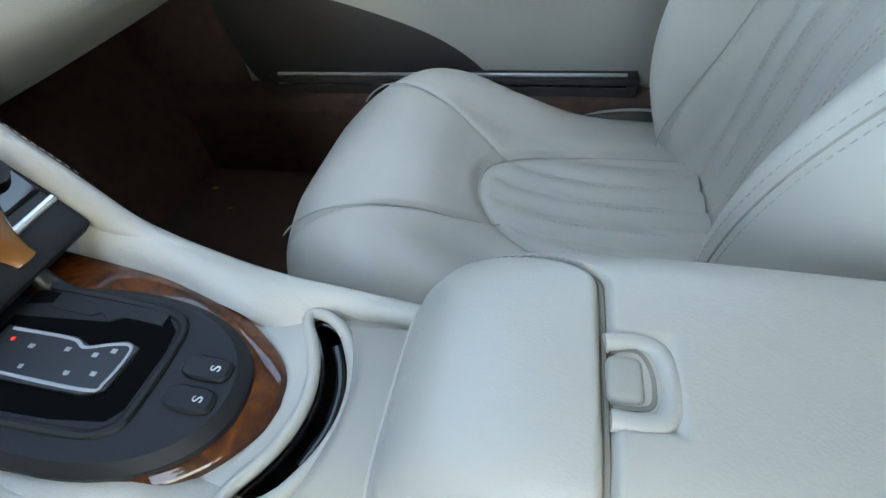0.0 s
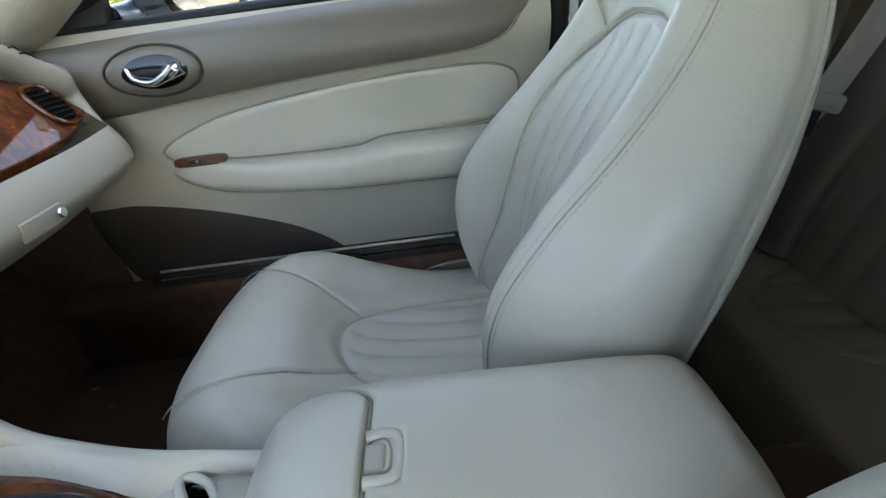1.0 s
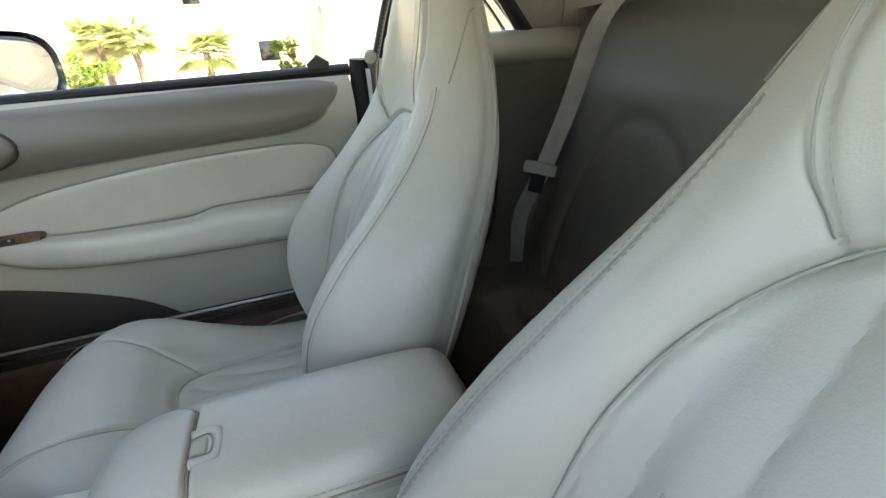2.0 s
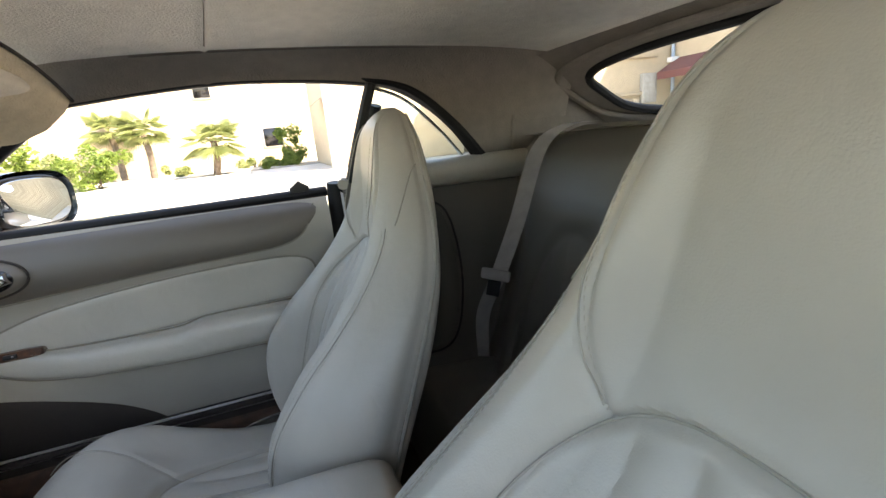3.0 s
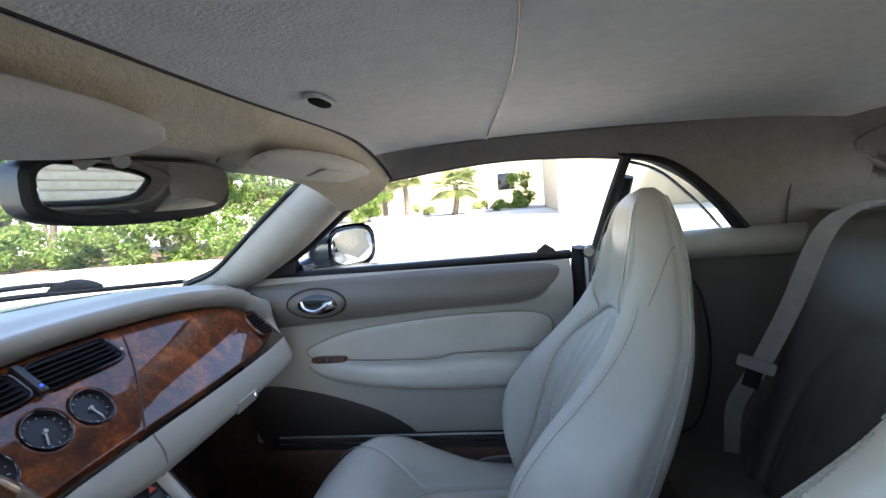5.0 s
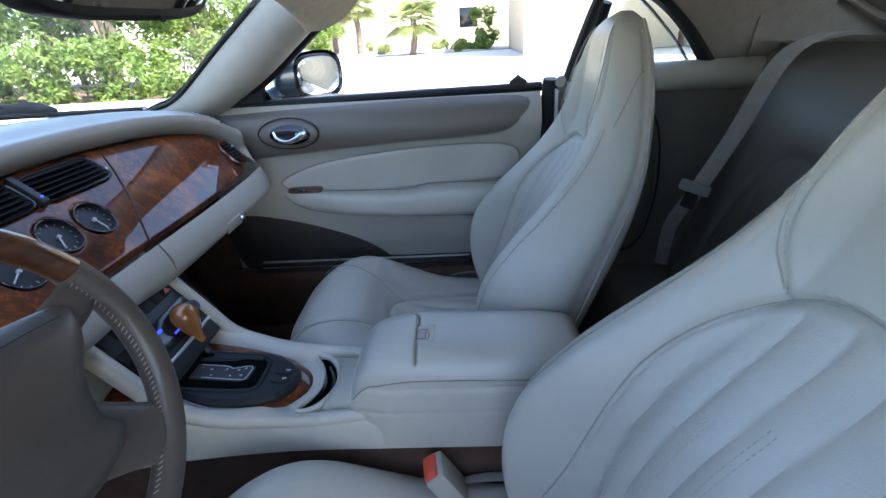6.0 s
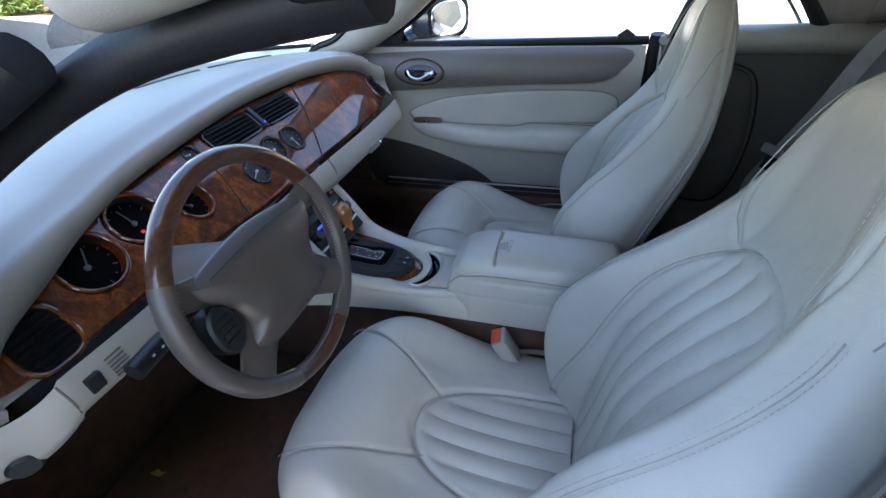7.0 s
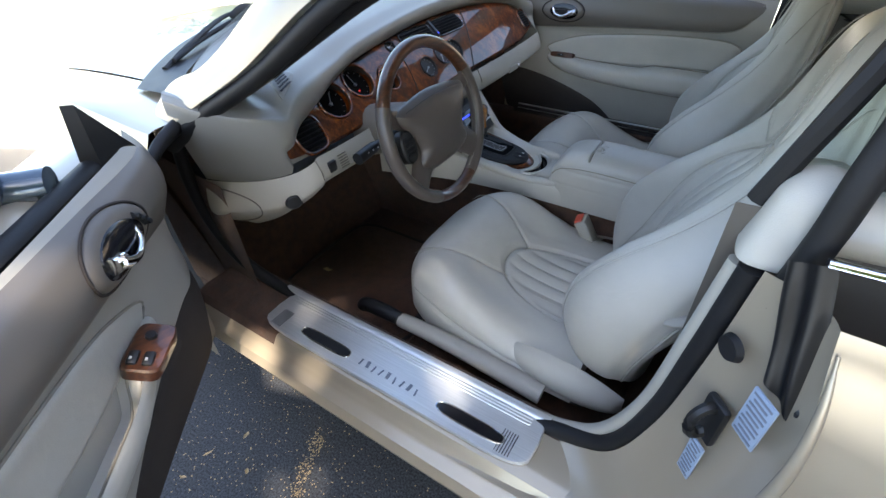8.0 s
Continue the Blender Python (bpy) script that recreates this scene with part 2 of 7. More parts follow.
def box(cx, cy, cz, sx, sy, sz, bev=0.004, seg=2, m=None):
    bm = bmesh.new()
    bmesh.ops.create_cube(bm, size=1, matrix=Matrix.Diagonal((sx, sy, sz, 1)))
    if bev:
        bmesh.ops.bevel(bm, geom=list(bm.edges), offset=min(bev, 0.49 * min(sx, sy, sz)), segments=seg, affect="EDGES", profile=0.5)
    bm.verts.index_update()
    t = Matrix.Translation((cx, cy, cz)) @ (m if m else Matrix.Identity(4))
    out = [t @ v.co for v in bm.verts], [[v.index for v in f.verts] for f in bm.faces]
    bm.free()
    return out


def spline(pts, n):
    """n points evenly along a smooth curve through pts."""
    P = [Vector(p) for p in pts]
    Q = [2 * P[0] - P[1]] + P + [2 * P[-1] - P[-2]]
    out = []
    for i in range(len(P) - 1):
        a, b, c, d = Q[i:i + 4]
        for k in range(16):
            t = k / 16
            out.append(0.5 * (2 * b + (c - a) * t + (2 * a - 5 * b + 4 * c - d) * t * t + (3 * b - a - 3 * c + d) * t ** 3))
    out.append(P[-1])
    L = [0.0]
    for a, b in zip(out, out[1:]):
        L.append(L[-1] + (b - a).length)
    res, j = [], 0
    for k in range(n):
        s = L[-1] * k / (n - 1)
        while j < len(L) - 2 and L[j + 1] < s:
            j += 1
        f = (s - L[j]) / max(1e-9, L[j + 1] - L[j])
        res.append(out[j].lerp(out[j + 1], min(1, max(0, f))))
    return res


def tube(pts, r, sides=10, n=None, flat=1.0, up=(0, 0, 1), closed=False):
    """A pipe along pts; r may be a function of 0..1; flat squeezes it along up."""
    P = spline(pts, n or max(6, 4 * len(pts))) if not closed else [Vector(p) for p in pts]
    N = len(P)
    rings = []
    up = Vector(up)
    for i, p in enumerate(P):
        d = (P[(i + 1) % N] - P[i - 1]) if closed else (P[min(i + 1, N - 1)] - P[max(i - 1, 0)])
        d.normalize()
        s = d.cross(up)
        s = s.normalized() if s.length > 1e-4 else Vector((1, 0, 0))
        t = s.cross(d).normalized()
        rr = r(i / (N - 1)) if callable(r) else r
        rings.append([p + (s * math.cos(a) + t * flat * math.sin(a)) * rr for a in (2 * math.pi * k / sides for k in range(sides))])
    vs = [v for g in rings for v in g]
    fs = []
    for i in range(N if closed else N - 1):
        for k in range(sides):
            a, b = (i + 1) % N, (k + 1) % sides
            fs.append((i * sides + k, i * sides + b, a * sides + b, a * sides + k))
    if not closed:
        fs += [list(range(sides)), [(N - 1) * sides + k for k in range(sides)]]
    return vs, fs


def lathe(prof, m, n=32):
    """Turns a profile of (radius, height) round local z, placed by the pose m."""
    return moved(grid(lambda u, v: (lambda rh: (rh[0] * math.cos(2 * math.pi * u), rh[0] * math.sin(2 * math.pi * u), rh[1]))(prof[round(v * (len(prof) - 1))]), n, len(prof), cu=True), m)


def patch(outline, surf, puff, n=96, rings=14, edge=0.012, power=4, centre=None):
    """A padded panel: outline points (a, b), surf(a, b, h) its place h above the surface; rises by puff within edge of its rim."""
    O = [Vector((*p, 0)) for p in outline]
    O = spline([*O, O[0]], n + 1)[:-1]
    c = Vector((*centre, 0)) if centre else sum(O, Vector()) / len(O)
    vs, fs = [], []
    for k in range(rings + 1):
        r = 1 - (1 - k / rings) ** 2 if k < rings else 1.0
        for p in O:
            q = c.lerp(p, r)
            vs.append(surf(q.x, q.y, puff * (1 - r ** power) - (0.004 if k == rings else 0)))
    for k in range(rings):
        for j in range(n):
            b = (j + 1) % n
            if k == 0:
                if j == 0:
                    fs.append([n + i for i in range(n)])
            else:
                fs.append((k * n + j, k * n + b, (k + 1) * n + b, (k + 1) * n + j))
    vs2 = vs[n:]
    fs = [[i - n for i in f] for f in fs]
    return vs2, fs


def slab(outline, surf, h0, h1, bev=0.002):
    """A plate with straight sides over an outline (a, b), from h0 to h1 above a surface."""
    n = len(outline)
    c = sum((Vector((*p, 0)) for p in outline), Vector()) / n
    vs, fs = [], []
    for h, k in ((h0, 0), (h1 - bev, 0), (h1, bev)):
        for p in outline:
            v = Vector((*p, 0))
            v -= (v - c).normalized() * k
            vs.append(surf(v.x, v.y, h))
    for r in range(2):
        for j in range(n):
            b = (j + 1) % n
            fs.append((r * n + j, r * n + b, (r + 1) * n + b, (r + 1) * n + j))
    fs += [list(range(n)), [2 * n + j for j in range(n)]]
    return vs, fs


def oval(ca, cb, ra, rb, n=40, p=1.0, tilt=0.0):
    out = []
    for k in range(n):
        t = 2 * math.pi * k / n
        x, y = spow(math.cos(t), p) * ra, spow(math.sin(t), p) * rb
        out.append((ca + x * math.cos(tilt) - y * math.sin(tilt), cb + x * math.sin(tilt) + y * math.cos(tilt)))
    return out


def spow(x, p):
    return math.copysign(abs(x) ** p, x)


def interp(x, xs, ys):
    return float(np.interp(x, xs, ys))


def smooth_table(xs, ys):
    """A smooth function through a few set values, many fitted to the camera's view."""
    def f(x):
        if x <= xs[0]:
            return ys[0]
        if x >= xs[-1]:
            return ys[-1]
        for i in range(len(xs) - 1):
            if x <= xs[i + 1]:
                h = xs[i + 1] - xs[i]
                t = (x - xs[i]) / h
                m0 = (ys[i + 1] - ys[max(i - 1, 0)]) / (xs[i + 1] - xs[max(i - 1, 0)])
                m1 = (ys[min(i + 2, len(xs) - 1)] - ys[i]) / (xs[min(i + 2, len(xs) - 1)] - xs[i])
                return (2 * t ** 3 - 3 * t * t + 1) * ys[i] + (t ** 3 - 2 * t * t + t) * h * m0 + (3 * t * t - 2 * t ** 3) * ys[i + 1] + (t ** 3 - t * t) * h * m1
    return f


def sstep(a, b, x):
    t = min(1, max(0, (x - a) / (b - a)))
    return t * t * (3 - 2 * t)


def stitches(line, gap=0.006, length=0.004, r=0.00042):
    """A row of small thread bars along a line of points lying on a surface."""
    P = spline(line, max(2, int(sum((Vector(b) - Vector(a)).length for a, b in zip(line, line[1:])) / gap)))
    geos = []
    for a, b in zip(P, P[1:]):
        d = (b - a).normalized()
        s = d.cross(Vector((0.3, 0.5, 0.8))).normalized() * r
        t = d.cross(s).normalized() * r
        e = a + d * length
        geos.append(([a + s, a + t, a - s, a - t, e + s, e + t, e - s, e - t], [(0, 1, 5, 4), (1, 2, 6, 5), (2, 3, 7, 6), (3, 0, 4, 7), (4, 5, 6, 7), (3, 2, 1, 0)]))
    return join(*geos)


def seam(line, r=0.0012, n=None):
    """A thin sewn line lying in a groove."""
    return tube(line, r, 6, n or max(12, 3 * len(line)))

# ---- front seats ----
CX = [-0.27, -0.262, -0.24, -0.20, -0.10, 0.05, 0.20, 0.25]
cush_w = smooth_table(CX, [0.045, 0.125, 0.172, 0.212, 0.252, 0.264, 0.265, 0.265])
cush_c = smooth_table([-0.27, -0.262, -0.24, -0.20, -0.14, -0.09, -0.05, 0.0, 0.10, 0.25], [0.375, 0.405, 0.436, 0.460, 0.468, 0.452, 0.424, 0.398, 0.378, 0.370])
cush_e = smooth_table([-0.27, -0.24, -0.20, -0.14, -0.08, 0.0, 0.10, 0.25], [0.375, 0.432, 0.466, 0.488, 0.476, 0.432, 0.387, 0.372])
cush_b = smooth_table([-0.27, -0.255, -0.22, 0.25], [0.35, 0.325, 0.30, 0.29])


def pleat(q, pitch, depth):
    return depth * (1 - abs(math.sin(math.pi * q / pitch + math.pi / 2)) ** 0.7)


def notch(d, depth, width=0.0035):
    return depth * math.exp(-(d / width) ** 2)


def cush_seam(x):
    """How far off the middle the seam runs that parts the bolster from the thigh pad."""
    return 0.150 - 0.085 * max(0.0, (x + 0.24) / 0.235) ** 1.6


def cushion_top(x, y):
    w = cush_w(x)
    s = abs(y) / w
    z = cush_c(x) + (cush_e(x) - cush_c(x)) * sstep(0.45, 0.85, s)
    e = ((abs(y) / 0.125) ** 2.4 + ((0.24 - min(x, 0.24)) / 0.275) ** 2.4) ** (1 / 2.4)
    d = (e - 1) * 0.125
    z -= notch(d, 0.008) + 0.004 * sstep(0.006, -0.006, d)
    if d < 0:
        z -= pleat(y, 0.042, 0.007) * sstep(0, 0.02, -d)
    else:
        z += 0.004 * sstep(0.0, 0.03, d) * sstep(-0.25, -0.18, x)
        ys = cush_seam(x)
        if x < -0.005:
            z -= notch(abs(y) - ys, 0.006) * sstep(-0.265, -0.24, x)
    return z


def superell(t, n=3.9, flat=0.64, lim=0.90):
    """Runs over the upper half of a squarish oval; dense and even across its top."""
    zl = (1 - lim ** n) ** (1 / n)
    a = (1 - flat) / 2
    if t < a:
        Z = zl * t / a
        return -(1 - Z ** n) ** (1 / n), Z
    if t > 1 - a:
        Z = zl * (1 - t) / a
        return (1 - Z ** n) ** (1 / n), Z
    Y = -lim + 2 * lim * (t - a) / flat
    return Y, (1 - abs(Y) ** n) ** (1 / n)


def cushion_fn(u, v):
    x = -0.27 + 0.52 * u ** 1.5
    Y, Z = superell(v)
    w, zb = cush_w(x), cush_b(x)
    Y *= 1 - 0.02 * math.exp(-((Z - 0.42) / 0.035) ** 2)
    y = Y * w
    return x, y, zb + (cushion_top(x, y) - zb) * Z


# backrest tables, shaped to fit its outline in the camera's view
BZ = [0.33, 0.38, 0.48, 0.58, 0.66, 0.72, 0.78, 0.84, 0.90, 0.97, 1.01, 1.032, 1.045]
back_f = smooth_table(BZ, [0.239, 0.253, 0.268, 0.281, 0.310, 0.346, 0.386, 0.411, 0.418, 0.422, 0.430, 0.444, 0.463])
back_p = smooth_table(BZ, [0.024, 0.070, 0.116, 0.119, 0.093, 0.068, 0.054, 0.039, 0.025, 0.010, 0.004, 0.0, 0.0])
back_r = smooth_table(BZ, [0.368, 0.364, 0.370, 0.408, 0.446, 0.468, 0.484, 0.492, 0.500, 0.498, 0.491, 0.482, 0.464])
back_w = smooth_table(BZ, [0.192, 0.230, 0.265, 0.275, 0.260, 0.241, 0.214, 0.185, 0.154, 0.122, 0.093, 0.058, 0.006])
ins_w = smooth_table([0.33, 0.45, 0.55, 0.66], [0.148, 0.142, 0.136, 0.132])
edge_s = smooth_table([0.33, 0.50, 0.70, 0.85, 1.0], [0.72, 0.72, 0.78, 0.86, 0.90])


head_seam = smooth_table([0.765, 0.80, 0.83, 0.88, 0.93, 0.97, 1.0, 1.03], [0.076, 0.092, 0.106, 0.112, 0.104, 0.090, 0.074, 0.046])


def back_front(z, y):
    w = back_w(z)
    s = abs(y) / w
    x = back_f(z) - back_p(z) * sstep(0.40, 0.70, s)
    if z < 0.66:
        d = abs(y) - ins_w(z)
        q = y / ins_w(z) * 0.15
    else:
        d = (((abs(y) / 0.132) ** 2.5 + ((z - 0.66) / 0.156) ** 2.5) ** 0.4 - 1) * 0.132
        q = y / 0.132 * 0.15
    x += notch(d, 0.008) + 0.003 * sstep(0.005, -0.005, d)
    if d < 0:
        x += pleat(q, 0.05, 0.0065) * sstep(0, 0.02, -d)
    elif z > 0.77:
        x += notch(abs(y) - head_seam(z), 0.0045)
    x += notch(s - edge_s(z), 0.0016, 0.014) * sstep(0.90, 0.84, z)
    return x


def back_fn(u, v):
    z = 0.33 + 0.715 * (1 - (1 - u) ** 1.35)
    w = back_w(z)
    xm = 0.5 * (back_f(z) + back_r(z)) + 0.015
    if v < 0.66:
        Y, Z = superell(v / 0.66, 3.0)
        w *= 1 - 0.035 * math.exp(-(Z / 0.10) ** 2)
        return back_front(z, Y * w) * Z + xm * (1 - Z), Y * w, z
    Y, Z = superell((1 - v) / 0.34, 3.0)
    w *= 1 - 0.035 * math.exp(-(Z / 0.10) ** 2) - 0.05 * sstep(0.0, 0.25, Z) * sstep(1.0, 0.9, Z)
    return xm + 0.006 + (back_r(z) - xm) * Z, Y * w * 0.985, z


def front_seat(out, recline=0.0):
    s = thing("front_seat", (0, 0, 0), "oatmeal leather bucket seat with pleated centre panels", "seat", "front seats")
    # the backrest leans back by this slope above the hinge
    lean = lambda p: Vector((p[0] + recline * max(0.0, p[2] - 0.40), p[1], p[2]))
    leaned = lambda geo: ([lean(p) for p in geo[0]], geo[1])
    c = part("cushion", grid(cushion_fn, 150, 200, cap1=True), LEATHER, s)
    b = part("backrest", leaned(grid(back_fn, 200, 320, cv=True, cap0=True, cap1=True)), LEATHER, s)
    on_c = lambda x, y: Vector((x, y, cushion_top(x, y) * 0.999 + 0.0012))
    on_b = lambda z, y: lean((back_front(z, y) - 0.0012, y, z))

    def cush_line(f, n=24):
        return [on_c(*f(i / (n - 1))) for i in range(n)]
    rows, edge_lines = [], []
    for k in (-0.10, -0.05, 0.0, 0.05, 0.10):
        for off in (-0.004, 0.004):
            rows.append(stitches([on_b(0.40 + 0.33 * i / 15 * (1 - 1.6 * abs(k)), ((k + off) / 0.15) * ins_w(0.40 + 0.33 * i / 15 * (1 - 1.6 * abs(k)))) for i in range(16)], 0.0065, 0.0038))
        rows.append(stitches([on_c(0.01 + abs(k) * 0.6 + i / 9 * (0.19 - abs(k) * 0.6), 0.84 * k + 0.004) for i in range(10)], 0.0065, 0.0038))
    for sg in (-1, 1):
        rows.append(stitches([on_b(0.80 + 0.20 * i / 12, sg * (head_seam(0.80 + 0.20 * i / 12) - 0.006)) for i in range(13)], 0.0065, 0.0038))
        # the side seam's rows, on the rounded edge
        for off_ in (-0.024, 0.0, 0.024):
            line = []
            for i in range(40):
                z = 0.38 + 0.48 * i / 39
                off = edge_s(z) + off_
                Z = (1 - off ** 3) ** (1 / 3)
                xm = 0.5 * (back_f(z) + back_r(z)) + 0.015
                y = sg * off * back_w(z)
                line.append(lean((back_front(z, y) * Z + xm * (1 - Z) - 0.001, y * 1.0005, z)))
            if off_:
                rows.append(stitches(line, 0.0065, 0.0038))
            else:
                edge_lines.append(line)
    part("stitching", join(*rows), STITCH, s, "tan thread")
    tagged(s.children[-1], kind="stuff")
    # sewn lines in the grooves
    dark = [seam(l, 0.0009, 90) for l in edge_lines]
    ell = [radians(a) for a in range(-90, 91, 6)]
    dark.append(seam([on_c(0.24 - 0.275 * spow(math.cos(a), 2 / 2.4), 0.125 * spow(math.sin(a), 2 / 2.4)) for a in ell], 0.0009, 90))
    for sg in (-1, 1):
        dark.append(seam([on_c(-0.235 + 0.232 * i / 20, sg * cush_seam(-0.235 + 0.232 * i / 20)) for i in range(21)], 0.0009, 60))
        dark.append(seam([on_b(0.80 + 0.22 * i / 16, sg * head_seam(0.80 + 0.22 * i / 16)) for i in range(17)], 0.0009, 50))
        lo = []
        for i in range(46):
            p = Vector(back_fn(0.04 + 0.90 * i / 45, 0.664 if sg > 0 else 0.996))
            lo.append(lean(p + Vector((0.002, 0.0, 0))))
        dark.append(seam(lo, 0.0030, 90))
        lo2 = []
        for i in range(30):
            u = 0.26 + 0.71 * i / 29
            lo2.append(Vector(cushion_fn(u, 0.105 if sg < 0 else 0.895)) + Vector((0, 0.0008 * sg, 0)))
        dark.append(seam(lo2, 0.0012, 60))
    dark.append(seam([on_b(0.66 + 0.156 * spow(math.cos(a), 0.8), 0.132 * spow(math.sin(a), 0.8)) for a in ell], 0.0011, 90))
    for sg in (-1, 1):
        dark.append(seam([on_b(0.36 + 0.30 * i / 20, sg * ins_w(0.36 + 0.30 * i / 20)) for i in range(21)], 0.0009, 60))
    for sg in (-1, 1):
        arc = []
        for i in range(18):
            t = i / 17
            z = 0.865 + 0.085 * math.sin(t * math.pi / 2)
            p = Vector(back_fn(1 - (1 - (z - 0.33) / 0.715) ** (1 / 1.35), (0.66 - 0.66 * (0.16 - 0.155 * t)) if sg > 0 else 0.66 * (0.16 - 0.155 * t)))
            arc.append(lean(p + Vector((-0.0004, 0.0012 * sg, 0))))
        dark.append(seam(arc, 0.0011, 40))
    tagged(part("seams", join(*dark), SEATSEAM, s, "sewn seam lines"), kind="stuff")
    # base, rails, side shield and recliner
    part("seat_base", box(0.01, 0, 0.265, 0.44, 0.36, 0.07, 0.015), CHARCOAL, s, "dark seat frame")
    for sg in (-1, 1):
        part("rail", box(0.02, sg * 0.185, 0.215, 0.50, 0.035, 0.035, 0.006), CHARCOAL, s, "dark steel slide rail")
        part("side_shield", grid(lambda u, v, sg=sg: (0.10 + 0.25 * u, sg * (0.232 + 0.044 * math.sin(math.pi * v) ** 0.5 * math.sin(math.pi * min(1, u + 0.02)) ** 0.35), 0.345 - 0.030 * u + (0.095 - 0.045 * (2 * u - 1) ** 2) * (v - 0.5)), 24, 18), TRIM, s, "grey-beige plastic side cover")
        if sg == out:
          part("recliner_lever", leaned(join(tube([(0.350, sg * 0.240, 0.600), (0.372, sg * 0.262, 0.622), (0.402, sg * 0.266, 0.648)], lambda t: 0.016 - 0.004 * t, 10, flat=0.7), tube([(0.346, sg * 0.225, 0.590), (0.346, sg * 0.262, 0.590)], 0.020, 14))), TRIM, s, "beige plastic tilt lever")
    return s


seat_p = front_seat(1)
seat_p.location = (-0.011, 0.374, 0.0)
seat_d = front_seat(-1, 0.056)
seat_d.location = (0.007, -0.331, 0.010)
tagged(seat_d, "worn oatmeal leather driver's bucket seat, scuffed at its edge")

# ---- rear seat ----
def rear_back(u, v):
    y = -0.60 + 1.2 * v
    h = u
    x = 0.72 + 0.13 * h + 0.03 * math.sin(math.pi * h)
    z = 0.40 + 0.56 * h
    c = abs(abs(y) - 0.28)
    x -= 0.05 * sstep(0.30, 0.16, c) * sstep(1.0, 0.7, h)
    d = (math.hypot(c / 0.15, (h - 0.22) / 0.44) - 1) * 0.15
    x += notch(d, 0.007, 0.010)
    if d < 0:
        x += pleat(abs(y) - 0.28, 0.05, 0.003) * sstep(0, 0.02, -d)
    x += 0.05 * sstep(0.86, 1.0, h) ** 2
    x += 0.02 * sstep(0.05, 0.0, abs(y))
    return x, y, z + 0.02 * sstep(0.24, 0.10, c) * sstep(0.6, 1.0, h)


def rear_cush(u, v):
    y = -0.56 + 1.12 * v
    t = u
    x = 0.44 + 0.32 * t
    c = abs(abs(y) - 0.28)
    z = 0.30 + 0.13 * sstep(0.0, 0.22, t) ** 0.6 + 0.015 * sstep(0.22, 0.12, c) - 0.03 * t
    e = math.hypot(c / 0.13, (t - 1.0) / 0.62) - 1
    z -= notch(e * 0.13, 0.008, 0.005)
    if e < 0:
        z -= pleat(c, 0.05, 0.006)
    return x, y, z


rear = thing("rear_bench", (0.7, 0, 0.3), "beige leather rear bench with two pleated places, darkened for shade", "seat")
# the bench takes the leather copy with shade in its colour
part("backrest", grid(rear_back, 80, 240), SHADED_LEATHER, rear)
part("cushion", grid(rear_cush, 60, 220), SHADED_LEATHER, rear)
part("shelf", grid(lambda u, v: (0.87 + 0.57 * u, -0.66 + 1.32 * v, 0.965 - 0.05 * u + 0.01 * math.sin(3.14 * v)), 6, 12), TRIM, rear, "grey-beige rear shelf")


def seat_belt(sg):
    b = thing("seat_belt", (0.72, sg * 0.45, 0.40), "grey-brown rear seat belt with latch tongue, hanging slack", "seat belt", "rear seat belts")
    strap = spline([(0.93, sg * 0.40, 0.985), (0.86, sg * 0.41, 0.980), (0.80, sg * 0.425, 0.935), (0.745, sg * 0.437, 0.79), (0.69, sg * 0.445, 0.665), (0.67, sg * 0.50, 0.55), (0.68, sg * 0.54, 0.42)], 40)
    def f(u, v):
        i = min(39, round(u * 39))
        p = strap[i]
        w = 0.037 if u < 0.66 else 0.037 - 0.02 * (u - 0.66)
        return p + Vector((0.8 * (v - 0.5) * w, -0.6 * sg * (v - 0.5) * w, 0.003 * math.sin(9 * u)))
    part("webbing", grid(f, 40, 6), BELT, b)
    part("buckle_plate", box(0.685, sg * 0.445, 0.668, 0.014, 0.068, 0.026, 0.006, m=pose(0, 0, 0, 12, 10, 55 * sg)), BELT, b, "grey plastic tongue grip")
    part("tongue", join(box(0.680, sg * 0.449, 0.640, 0.006, 0.030, 0.045, 0.002, m=pose(0, 0, 0, 12, 10, 55 * sg))), CHARCOAL, b, "dark metal latch tongue")
    return b


seat_belt(1), seat_belt(-1)

# ---- doors: built as the closed right-hand door, then mirrored and swung where needed ----
door_y = smooth_table([0.30, 0.38, 0.46, 0.56, 0.64, 0.72, 0.79, 0.84, 0.875], [0.742, 0.728, 0.712, 0.704, 0.706, 0.696, 0.668, 0.678, 0.705])


arm_lo = smooth_table([0.0, 0.05, 0.125, 0.31, 0.48, 0.73, 1.0], [0.600, 0.584, 0.566, 0.550, 0.542, 0.537, 0.535])
arm_hi = smooth_table([0.0, 0.05, 0.17, 0.36, 0.51, 0.58, 0.83, 1.0], [0.632, 0.636, 0.626, 0.622, 0.622, 0.634, 0.633, 0.633])


